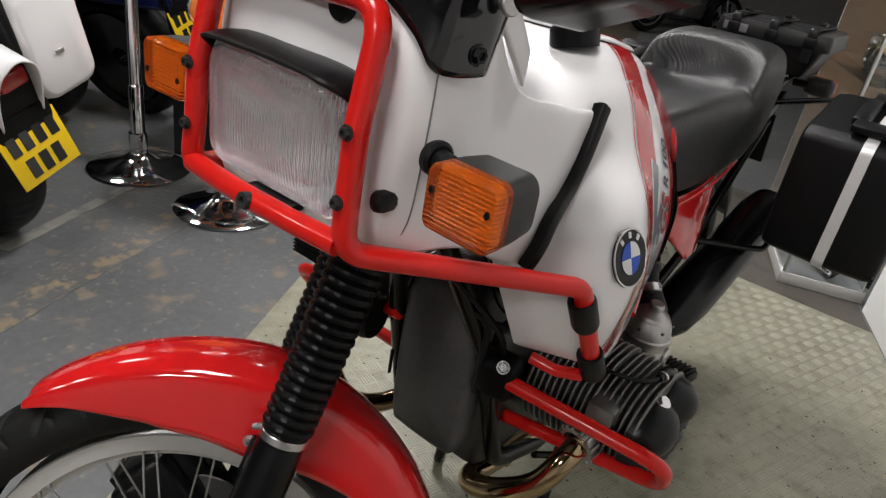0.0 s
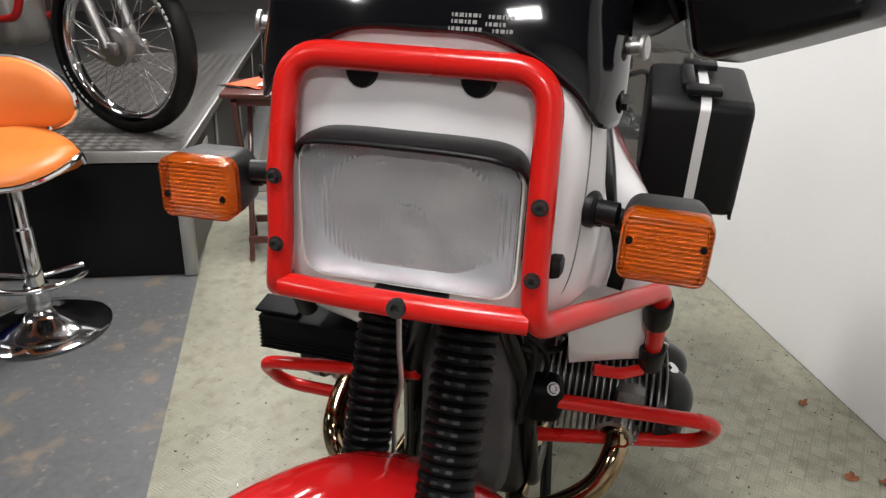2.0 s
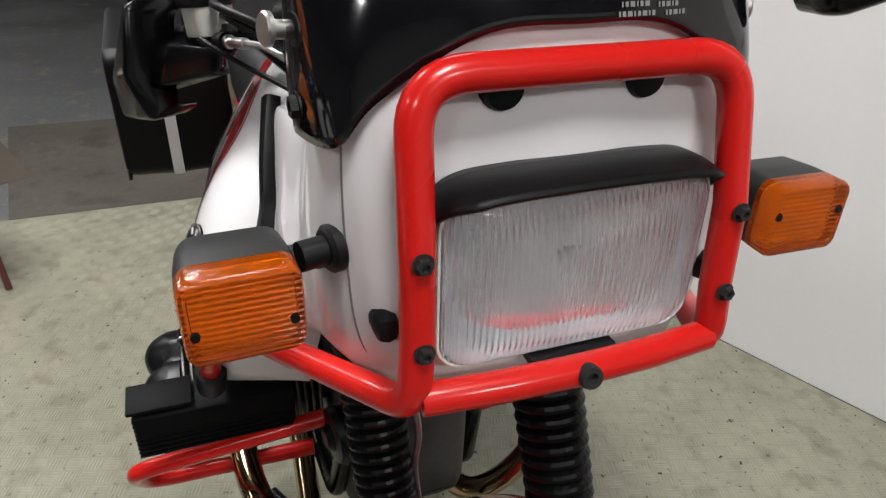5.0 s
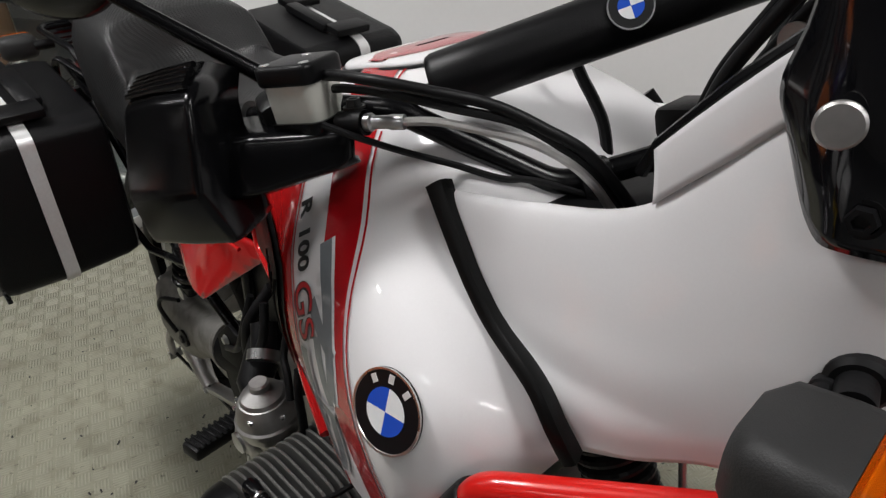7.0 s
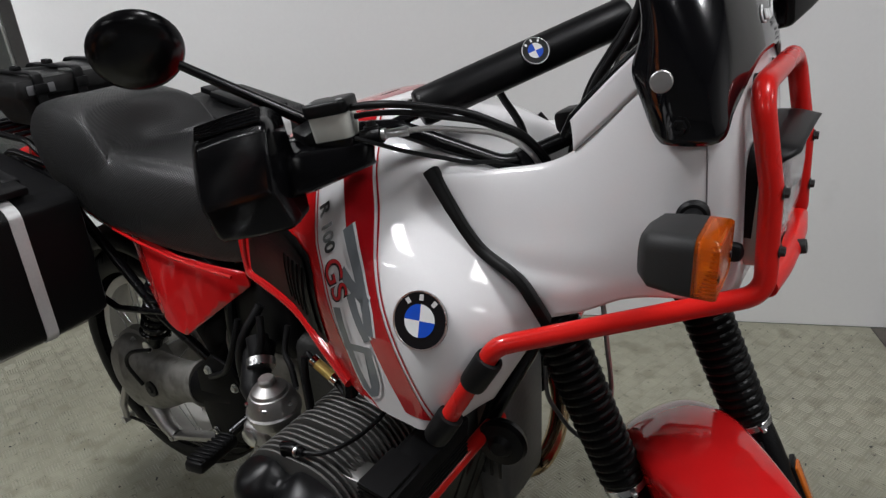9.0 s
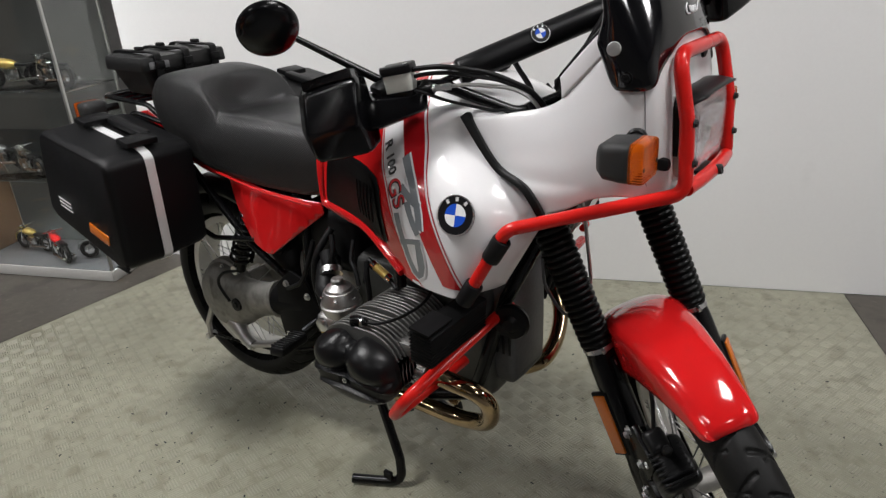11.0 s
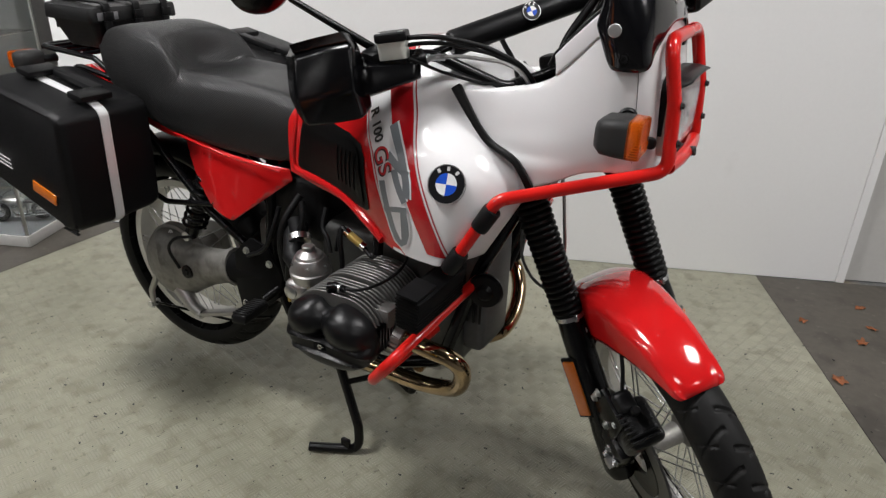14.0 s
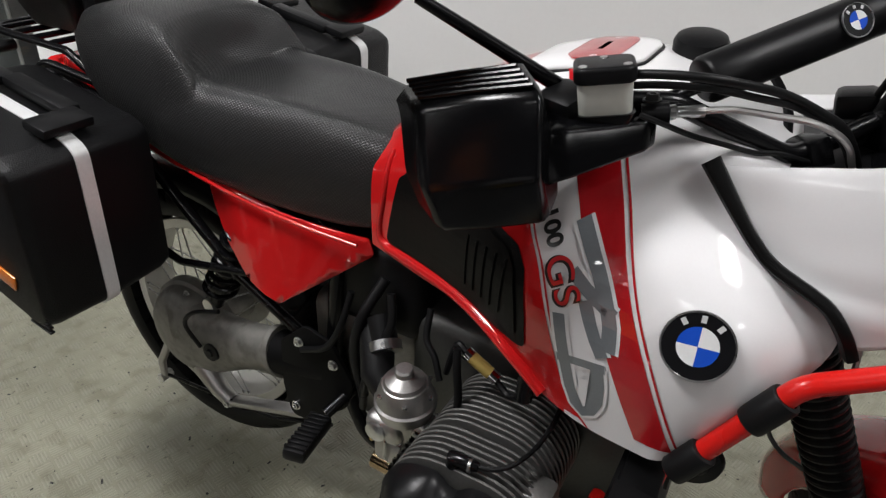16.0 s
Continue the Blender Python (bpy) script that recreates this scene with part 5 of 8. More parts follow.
part("guard_arm", plate_bm, BLACK_GUARD, bike, "flat black moulded arm of the wind guard", None, 40, 0.006)
RES = pose(-0.509, -0.2005, 1.060) @ pose(0, 0, 0, 0, 0, 20) @ pose(0, 0, 0, 0, -9, 0)
res = part("reservoir", grid_bm(np.array([[(p[0], p[1], z) for p in rect(w, h, 0.010, 5)] for z, w, h in ((-0.004, 0.048, 0.040), (0.001, 0.052, 0.043), (0.034, 0.054, 0.045))]), close_v=True, cap=True), CLOUDY, bike, "cloudy brake fluid reservoir with a black lid", RES)
part("reservoir_lid", prism_bm(rect(0.060, 0.052, 0.011, 5), 0.017, 0.004, 3), BLACK, res, "black reservoir lid", Matrix.Translation((0, 0, 0.0335)))
part("reservoir_cup", grid_bm(np.array([[(p[0], p[1], z) for p in rect(w, h, 0.012, 5)] for z, w, h in ((-0.022, 0.040, 0.034), (-0.014, 0.052, 0.044), (0.0, 0.058, 0.049), (0.003, 0.0585, 0.0495), (0.003, 0.052, 0.043))]), close_v=True), BLACK_GUARD, res, "black cup")
for a, b in ((-0.021, -0.016), (0.021, -0.016), (0.0, 0.014)):
    part("screw", lathe_bm([(0, 0.0012), (0.0042, 0.0008), (0.0045, 0)], 12, Matrix.Translation((a, b, 0.0505))), STEEL, res)
part("banjo", tube_bm([(-0.474, -0.194, 1.062), (-0.449, -0.187, 1.067)], 0.0105, 14), BLACK, bike, "black hose end")
part("banjo_bolt", bolt_bm((-0.468, -0.184, 1.074), (-0.1, 0, 1), 0.0065, 0.008), GREY_PLASTIC, bike)
part("hose_union", tube_bm([(-0.449, -0.187, 1.067), (-0.444, -0.185, 1.068), (-0.443, -0.1845, 1.068), (-0.432, -0.178, 1.069), (-0.430, -0.177, 1.069), (-0.420, -0.171, 1.070)], [0.0075, 0.0075, 0.0055, 0.0055, 0.0062, 0.0062], 12), STEEL, bike, "steel hose union")
part("brake_hose", tube_bm(spline([(-0.424, -0.173, 1.0698), (-0.395, -0.157, 1.072), (-0.355, -0.142, 1.069), (-0.325, -0.132, 1.066), (-0.300, -0.122, 1.056), (-0.285, -0.110, 1.040), (-0.275, -0.095, 1.015), (-0.25, -0.080, 0.97), (-0.21, -0.066, 0.86), (-0.195, -0.061, 0.755), (-0.19, -0.056, 0.70), (-0.185, -0.062, 0.655), (-0.17, -0.058, 0.585)], 60), 0.0036, 8), ALU, bike, "braided steel brake hose")
# ignition key on its ring, with a pale tag
key = part("ignition_key", lathe_bm([(0.004, 0.0015), (0.0115, 0.0015), (0.012, 0), (0.0115, -0.0015), (0.004, -0.0015)], 20, axis_m((-0.207, 0.006, 1.131), (-0.20, -0.7, 1.25))), ALU, bike, "ignition key with a spare and a pale tag on its ring")
part("key_blade", box_bm(0.007, 0.002, 0.034, 0.0008, pose(-0.213, 0.002, 1.108, 0, 16, 0)), STEEL, key)
part("key_tag", prism_bm([(0.013 * math.cos(a) * (1.0 if math.sin(a) > 0 else 0.8), 0.018 * math.sin(a)) for a in np.linspace(0, 6.283, 17)[:-1]], 0.003, 0.0008), PAPER, key, "pale plastic key tag", Matrix(((0.96, 0.28, 0, -0.219), (0, 0, -1, 0.004), (-0.28, 0.96, 0, 1.104), (0, 0, 0, 1))))
part("key_ring", tube_bm([(-0.207 + 0.008 * math.cos(a), 0.002, 1.118 + 0.008 * math.sin(a)) for a in np.linspace(0, 6.283, 17)], 0.0008, 6), STEEL, key)
# hoses and control cables of the twist grip side
part("cable", tube_bm(spline([(-0.525, -0.195, 1.090), (-0.478, -0.196, 1.102), (-0.425, -0.194, 1.1075), (-0.385, -0.17, 1.101), (-0.353, -0.14, 1.090), (-0.321, -0.12, 1.074), (-0.292, -0.10, 1.053), (-0.266, -0.07, 1.0), (-0.25, -0.03, 0.92)], 48), 0.0046, 10), RUBBER, bike, "thick black control cable")
part("cable", tube_bm(spline([(-0.520, -0.185, 1.078), (-0.470, -0.188, 1.091), (-0.415, -0.184, 1.096), (-0.375, -0.16, 1.088), (-0.340, -0.13, 1.077), (-0.310, -0.11, 1.058), (-0.285, -0.09, 1.03), (-0.26, -0.05, 0.96)], 40), 0.0038, 8), RUBBER, bike, "black control cable")
part("cable", tube_bm(spline([(-0.470, -0.215, 1.068), (-0.451, -0.20, 1.059), (-0.428, -0.17, 1.043), (-0.398, -0.14, 1.030), (-0.365, -0.12, 1.021), (-0.344, -0.10, 1.018), (-0.30, -0.06, 1.0)], 36), 0.0030, 8), RUBBER, bike, "thin black control cable")
part("cable", tube_bm(spline([(-0.398, 0.0, 1.105), (-0.378, 0.0, 1.075), (-0.363, 0.0, 1.056), (-0.350, 0.0, 1.034), (-0.34, 0.0, 0.99)], 24), 0.0055, 8), RUBBER, bike, "black cable")
# wiring that climbs to the pad over the bars
for dx, dy, r in ((0.0, 0.0, 0.0062), (0.012, 0.016, 0.0048), (-0.010, 0.012, 0.0042)):
    part("wiring", tube_bm(spline([(-0.275 + dx, dy, 1.00), (-0.268 + dx, dy, 1.035), (-0.250 + dx, dy, 1.095), (-0.226 + dx, dy, 1.137), (-0.205 + dx, dy, 1.170), (-0.194 + dx * 0.5, dy, 1.198), (-0.188, dy, 1.225)], 36), r, 10), RUBBER, bike, "black sheathed wiring")
part("switch_block", box_bm(0.045, 0.05, 0.030, 0.008, pose(-0.285, 0.03, 1.050, 0, -12, 0)), BLACK, bike)
for k, (dy, dz, dx) in enumerate(((0.0, 0.0, 0.0), (0.010, 0.012, 0.01), (-0.006, 0.018, -0.008), (0.004, -0.012, 0.018))):
    part("cable", tube_bm(spline([(-0.335 + dx, 0.25 + dy, 1.135 + dz), (-0.300 + dx, 0.17 + dy, 1.12 + dz), (-0.27 + dx, 0.10, 1.085 + dz * 0.6), (-0.225 + dx, 0.05 + dy, 1.03), (-0.21, 0.03, 0.96), (-0.24, 0.02, 0.90)], 36), 0.0042, 8), RUBBER, bars, "black control cable")

# instruments and key behind the screen
dash = part("instrument_panel", box_bm(0.045, 0.16, 0.08, 0.012, pose(-0.102, 0, 1.115, 0, -28, 0)), BLACK, bike, "black instrument panel")
for y in (-0.05, 0.05):
    dm = pose(-0.102, y * 0.8, 1.115, 0, -28, 0) @ pose(-0.0225, 0, 0, 0, -90, 0)
    part("dial", lathe_bm([(0.034, 0), (0.034, 0.012), (0.029, 0.014), (0.028, 0.009), (0, 0.009)], 32, dm), BLACK, dash)
part("shelf", box_bm(0.16, 0.235, 0.004, 0.001, pose(-0.27, 0, 1.006, 0, -6, 0)), BLACK, dash)
part("ignition_lock", tube_bm([(-0.222, 0.010, 1.04), (-0.219, 0.009, 1.082)], 0.013, 14), CHROME, dash)
for s in SIDES:
    part("strut", tube_bm([(-0.232, s * 0.132, 1.070), (-0.222, s * 0.132, 1.092), (-0.178, s * 0.136, 1.141), (-0.130, s * 0.140, 1.186)], 0.0045, 8), FRAME_BLACK, dash)

# ---- seat
rows = []
for x, zb, zt, w, dip in ((-0.795, 0.815, 0.905, 0.085, 0.0), (-0.83, 0.785, 0.920, 0.108, 0.0), (-0.90, 0.772, 0.936, 0.126, 0.004), (-1.0, 0.776, 0.950, 0.142, 0.010), (-1.09, 0.785, 0.955, 0.150, 0.020), (-1.205, 0.799, 0.958, 0.153, 0.024), (-1.246, 0.806, 0.974, 0.152, 0.016), (-1.268, 0.811, 1.016, 0.150, 0.0), (-1.288, 0.816, 1.031, 0.149, -0.002), (-1.335, 0.829, 1.040, 0.147, -0.003), (-1.39, 0.850, 1.040, 0.140, 0.0), (-1.47, 0.900, 1.026, 0.122, 0.0), (-1.515, 0.945, 1.005, 0.095, 0.0)):
    h = zt - zb
    half = [(0, zt - dip), (w * 0.45, zt - dip * 0.8), (w * 0.75, zt - 0.006), (w * 0.92, zt - 0.028), (w * 1.0, zt - h * 0.45), (w * 1.0, zt - h * 0.75), (w * 0.93, zb), (w * 0.5, zb), (0, zb)]
    curl = max(0.0, 1 - abs(x + 1.246) / 0.10) * 3.2
    half = [(x + (curl * y * y if k < 4 else 0.0), y, z) for k, (y, z) in enumerate(half)]
    rows.append(half + [(q, -y, z) for q, y, z in half[-2:0:-1]])
seat = part("seat", grid_bm(surface(rows, 70, 72, True), close_v=True, cap=True), SEAT_VINYL, bike, "black textured two-level seat", sharp=60)
for s in SIDES:
    # glossy bead added on the cover's top edge to catch a highlight line
    part("rolled_edge", tube_bm([(-0.870, s * 0.1395, 0.7565), (-0.95, s * 0.1475, 0.7640), (-1.03, s * 0.1510, 0.7715), (-1.12, s * 0.1500, 0.7840), (-1.210, s * 0.1440, 0.7965)], 0.0034, 10), RED, bike, "glossy rolled top edge of the side cover")

# ---- side covers below the seat
for s in SIDES:
    o = [(p.x, p.z) for p in rounded([(-0.858, 0, 0.728), (-0.866, 0, 0.755), (-1.02, 0, 0.770), (-1.216, 0, 0.797), (-1.196, 0, 0.735), (-1.160, 0, 0.672), (-1.098, 0, 0.624), (-1.022, 0, 0.603)], 0.010, 4, True)]
    bm = bmesh.new()
    bm.faces.new([bm.verts.new((x, 0, z)) for x, z in o])
    bmesh.ops.triangulate(bm, faces=bm.faces)
    cut_up(bm, 0.018)
    for v in bm.verts:
        d = min(1.0, max(0.0, (0.80 - v.co.z) / 0.2))
        crease = abs(v.co.x + 1.10 + (v.co.z - 0.7) * 0.5)
        rise = math.sin(min(1.0, max(0.0, (v.co.x + 1.22) / 0.365)) * math.pi)
        v.co.y = s * (0.108 + 0.028 * rise + 0.020 * d * rise ** 0.5 + 0.007 * max(0.0, 1 - crease / 0.06))
    part("side_cover", bm, RED, bike, "glossy red side cover", None, 60, 0.006 if s < 0 else -0.006)

for s in SIDES:
    strip = [[(x, s * y, z + h), (x, s * (y + 0.006), z + h * 0.5), (x, s * y, z)] for x, y, z, h in ((-1.195, 0.112, 0.770, 0.024), (-1.28, 0.116, 0.778, 0.034), (-1.38, 0.114, 0.806, 0.040), (-1.48, 0.104, 0.848, 0.044), (-1.58, 0.085, 0.880, 0.040))]
    part("tail_side", grid_bm(surface(strip, 24, 8)), RED, bike, "red tail side panel below the seat", None, 60, 0.005 if s < 0 else -0.005)

# ---- frame tubes
chassis = part("chassis", tube_bm(rounded([(-0.25, 0.0, 0.93), (-0.5, 0.0, 0.90), (-0.86, 0.0, 0.80), (-1.0, 0, 0.75)], 0.1), 0.024, 14), FRAME_BLACK, bike, "black tubular frame")
for s in SIDES:
    for pts, r in (([(-0.255, s * 0.03, 0.86), (-0.36, s * 0.09, 0.62), (-0.44, s * 0.11, 0.36), (-0.60, s * 0.11, 0.30), (-0.88, s * 0.11, 0.32), (-0.95, s * 0.11, 0.48), (-0.93, s * 0.10, 0.76)], 0.015),
                   ([(-0.86, s * 0.07, 0.79), (-1.1, s * 0.11, 0.78), (-1.45, s * 0.12, 0.87), (-1.60, s * 0.11, 0.90)], 0.012), ([(-0.94, s * 0.11, 0.46), (-1.15, s * 0.125, 0.60), (-1.42, s * 0.13, 0.86)], 0.011)):
        part("frame_tube", tube_bm(rounded(pts, 0.06, 6), r, 12), FRAME_BLACK, chassis)
    # red bracket under the tank tip
    if s > 0:
        part("red_bracket", tube_bm(rounded([(-0.318, s * 0.185, 0.688), (-0.325, s * 0.221, 0.684), (-0.345, s * 0.25, 0.684)], 0.03), 0.0085, 12), RED_BAR, chassis, "red bar under the tank")

# ---- engine
engine = part("engine", box_bm(0.40, 0.20, 0.30, 0.03, pose(-0.60, 0, 0.49), 3), FIN_DARK, bike, "flat twin boxer engine with finned cylinders")
front_cover = [(-0.070, 0.40), (-0.045, 0.385), (0.045, 0.385), (0.070, 0.40), (0.076, 0.47), (0.076, 0.60), (0.066, 0.68), (0.03, 0.705), (-0.03, 0.705), (-0.066, 0.68), (-0.076, 0.60), (-0.076, 0.47)]
fc = prism_bm([(q[0], q[1]) for q in spline([(a, b, 0) for a, b in front_cover], 48, True)], 0.098, 0.018, 3)
part("front_cover", fc, GREY_COVER, engine, "grey front engine cover", Matrix(((0, 0, 1, -0.452), (1, 0, 0, 0), (0, 1, 0, 0), (0, 0, 0, 1))))
for k in range(3):
    part("louvre", box_bm(0.006, 0.004, 0.05, 0.001, pose(-0.39 + 0.016 * k, -0.085, 0.50)), BLACK, engine)
part("oil_sump", box_bm(0.34, 0.17, 0.07, 0.02, pose(-0.62, 0, 0.335)), ALU_DULL, engine)
part("gearbox", box_bm(0.24, 0.19, 0.26, 0.04, pose(-0.90, 0, 0.47), 3), ALU_DULL, engine, "cast gearbox")
part("air_box", box_bm(0.20, 0.21, 0.17, 0.03, pose(-0.87, 0, 0.655), 3), BLACK, engine, "black air filter box")
part("starter_cover", box_bm(0.19, 0.19, 0.11, 0.05, pose(-0.57, 0, 0.615), 6), GREY_COVER, engine, "grey domed top cover of the engine")
CZ = 0.507
for s in SIDES:
    # the left cylinder stands further ahead
    CX, OUT = (-0.572, 0.0) if s > 0 else (-0.590, 0.012)
    cyl = part("cylinder", tube_bm([(CX, s * 0.08, CZ), (CX, s * 0.30, CZ)], 0.062, 28), FIN_DARK, engine, "finned alloy cylinder")
    for k in range(18):
        y = s * (0.118 + k * 0.0112)
        head = k > 10
        w, h = (0.222, 0.158) if head else (0.206, 0.174)
        mm = Matrix(((1, 0, 0, CX), (0, 0, 1, y), (0, 1, 0, CZ + 0.004), (0, 0, 0, 1)))
        part("cooling_fin", prism_bm(rect(w, h, 0.082, 9), 0.0042, 0.0012, 1), FIN, cyl, m=mm)
    part("plug_boss", box_bm(0.06, 0.05, 0.05, 0.012, pose(CX + 0.085, s * 0.255, CZ + 0.035)), FIN, cyl)
    # rocker cover: one casting with two swellings and low ribs across the lower half
    g = []
    for k in [1.0, 1.0, 0.992, 0.98] + list(np.linspace(0.965, 0.02, 46)):
        ring = []
        for j in range(96):
            a = 2 * math.pi * j / 96
            x = 0.113 * k * math.copysign(abs(math.cos(a)) ** 0.8, math.cos(a))
            z = 0.076 * k * math.copysign(abs(math.sin(a)) ** 0.85, math.sin(a))
            if z > 0:
                z *= 1 - 0.30 * math.exp(-((x + 0.005) / 0.018) ** 2)
            swell = [hh * math.sqrt(max(0.0, 1 - ((x - bx) / rx) ** 2 - ((z - bz) / rz) ** 2)) for bx, bz, rx, rz, hh in ((-0.057, 0.028, 0.055, 0.050, 0.048), (0.049, 0.026, 0.064, 0.053, 0.051))]
            cut = min(1.0, max(0.0, (z + 0.010) / 0.012))
            ease = cut * cut * (3 - 2 * cut)
            top = 0.034 - 0.020 * ease + math.log(1 + sum(math.exp(220 * (q - 0.014)) for q in swell)) / 220 * ease
            top += sum(h * max(0.0, 1 - abs(z + dz + 0.9 * x * x) / 0.0045) for dz, h in ((0.006, 0.009), (0.036, 0.010)))
            top -= 0.006 * max(0.0, 1 - (abs(x + 0.006) / 0.016) ** 4) * max(0.0, 1 - (abs(z + 0.019) / 0.010) ** 4)
            ring.append((CX + x, s * (0.300 + OUT + top * (1 - k ** 8) ** 0.5 + (0.010 if g else 0.0)), CZ - 0.002 + z))
        g.append(ring)
    cover = part("rocker_cover", grid_bm(np.array(g), close_v=True, cap=True), COVER_BLACK, engine, "black enamelled rocker cover", sharp=50)
    part("cover_nut", bolt_bm((CX - 0.006, s * (0.334 + OUT), CZ - 0.021), (0, s, 0), 0.0065, 0.012), STEEL, cover)
    if s > 0:
        part("oil_filler_cap", lathe_bm([(0, 0.010), (0.010, 0.010), (0.015, 0.006), (0.016, 0)], 24, axis_m((-0.542, 0.318, 0.570), (-0.542, 0.40, 0.68))), CHROME, cover, "bright oil filler cap")
    # plug lead
    lead = [(CX + 0.018, s * 0.299, CZ + 0.096), (CX + 0.040, s * 0.291, CZ + 0.096), (CX + 0.060, s * 0.268, CZ + 0.097), (CX + 0.073, s * 0.222, CZ + 0.098), (CX + 0.076, s * 0.165, CZ + 0.105), (CX + 0.072, s * 0.120, CZ + 0.135)]
    part("plug_lead", tube_bm(spline(lead, 30), 0.0036, 8), RUBBER, engine, "black spark plug lead")
    part("plug_cap", tube_bm([(CX - 0.016, s * 0.300, CZ + 0.082), (CX - 0.014, s * 0.300, CZ + 0.094), (CX - 0.006, s * 0.300, CZ + 0.097), (CX + 0.010, s * 0.300, CZ + 0.096), (CX + 0.020, s * 0.2985, CZ + 0.096)], [0.010, 0.0115, 0.0095, 0.0085, 0.0065], 14), BLACK_GUARD, engine, "black spark plug cap")
    part("cap_clip", tube_bm([(CX + 0.008, s * 0.302, CZ + 0.096), (CX + 0.012, s * 0.3015, CZ + 0.096)], 0.0095, 14), STEEL, engine)
    # carburettor and its rubber bell
    cb = Vector((-0.738, s * 0.205, 0.555))
    carb = part("carburettor", lathe_bm([(0.024, -0.075), (0.030, -0.062), (0.033, -0.030), (0.036, -0.020), (0.043, -0.014), (0.044, -0.001), (0.048, 0.001), (0.0485, 0.010), (0.045, 0.013), (0.0435, 0.022), (0.040, 0.034), (0.035, 0.043), (0.033, 0.044), (0.030, 0.050), (0.016, 0.059), (0.0145, 0.060), (0.0145, 0.069), (0.012, 0.072), (0, 0.072)], 36, Matrix.Translation(cb) @ pose(0, 0, 0, -s * 4, 0, 0)), ALU, engine, "domed alloy carburettor", sharp=28)
    part("float_bowl", box_bm(0.052, 0.050, 0.050, 0.01, Matrix.Translation(cb) @ pose(-0.012, -s * -0.012, -0.082)), ALU, carb)
    part("throttle_body", box_bm(0.066, 0.058, 0.050, 0.016, Matrix.Translation(cb) @ pose(-0.020, s * 0.012, -0.040), 3), ALU, carb)
    part("throttle_cam", lathe_bm([(0, 0.008), (0.010, 0.008), (0.017, 0.005), (0.017, 0)], 20, axis_m(cb + Vector((-0.028, s * 0.040, -0.040)), cb + Vector((-0.028, s * 0.2, -0.040)))), STEEL, carb)
    part("bowl_clip", tube_bm([cb + Vector((-0.012, s * 0.040, -0.055)), cb + Vector((-0.012, s * 0.044, -0.085)), cb + Vector((-0.012, s * 0.030, -0.108))], 0.0022, 8), STEEL, carb)
    part("drain_screw", bolt_bm(cb + Vector((-0.040, s * 0.025, -0.070)), (-0.6, s, 0), 0.006, 0.009), GOLD, carb)
    part("intake", tube_bm([(cb.x + 0.0, cb.y, cb.z - 0.028), (CX - 0.09, s * 0.205, CZ + 0.005)], 0.021, 16), ALU, carb)
    part("clamp_ring", tube_bm([(cb.x + 0.045, cb.y, cb.z - 0.030), (cb.x + 0.055, cb.y, cb.z - 0.030)], 0.0245, 20), STEEL, carb)
    part("air_bell", tube_bm([(cb.x - 0.01, cb.y, cb.z - 0.02), (-0.80, s * 0.19, 0.575), (-0.84, s * 0.13, 0.62)], [0.024, 0.027, 0.03], 16), RUBBER, carb)
    part("clamp_ring", tube_bm([(-0.795, s * 0.172, 0.606), (-0.803, s * 0.163, 0.616)], 0.026, 20), STEEL, carb)
    part("bell_cap", tube_bm([(-0.80, s * 0.165, 0.612), (-0.825, s * 0.145, 0.648)], 0.021, 16), RUBBER, carb)
    for k in range(6):
        a = math.pi * k / 3
        part("screw", lathe_bm([(0, 0.004), (0.004, 0.004), (0.004, 0)], 8, Matrix.Translation(cb + Vector((0.043 * math.cos(a), 0.043 * math.sin(a), 0.028)))), STEEL, carb)
    part("fuel_filter", tube_bm([(-0.650, s * 0.172, 0.661), (-0.617, s * 0.172, 0.643)], 0.0095, 14), GOLD, engine, "brass inline fuel filter")
    part("fuel_hose", tube_bm(spline([(-0.69, s * 0.17, 0.61), (-0.675, s * 0.168, 0.668), (-0.655, s * 0.172, 0.664), (-0.617, s * 0.172, 0.643), (-0.585, s * 0.18, 0.625), (-0.56, s * 0.192, 0.645)], 30), 0.0052, 8), RUBBER, engine)
    for e0, e1 in (((-0.658, 0.6655), (-0.649, 0.6605)), ((-0.618, 0.6435), (-0.607, 0.6375))):
        part("filter_end", tube_bm([(e0[0], s * 0.172, e0[1]), (e1[0], s * 0.172, e1[1])], 0.0104, 14), CHROME, engine)
    part("fuel_tap", tube_bm([(-0.555, s * 0.195, 0.690), (-0.555, s * 0.20, 0.648)], 0.012, 12), FRAME_BLACK, engine)
    # exhaust header: finned nut, bend ahead of the cylinder, back under the engine
    ex = CX + 0.104
    nut = axis_m((ex, s * 0.242, 0.492), (ex + 0.068, s * 0.229, 0.470))
    nb = lathe_bm([(0.022, 0), (0.030, 0.0), (0.031, 0.02), (0.024, 0.022)], 24, nut)
    way = [(ex + 0.003, 0.242, 0.491), (-0.415, 0.240, 0.478), (-0.385, 0.215, 0.425), (-0.372, 0.150, 0.372), (-0.395, 0.095, 0.340), (-0.50, 0.090, 0.312), (-0.85, 0.12, 0.30)] if s > 0 else [(ex + 0.003, 0.242, 0.491), (-0.41, 0.238, 0.480), (-0.354, 0.226, 0.464), (-0.336, 0.208, 0.428), (-0.356, 0.182, 0.366), (-0.41, 0.160, 0.328), (-0.52, 0.148, 0.308), (-0.85, 0.13, 0.30)]
    part("exhaust_header", tube_bm(spline([side_point(p, s) for p in way], 60), 0.0195, 18), BRASS, engine, "heat-tinted exhaust header pipe")
    nut_ob = part("exhaust_nut", nb, ALU, engine, "finned exhaust nut")
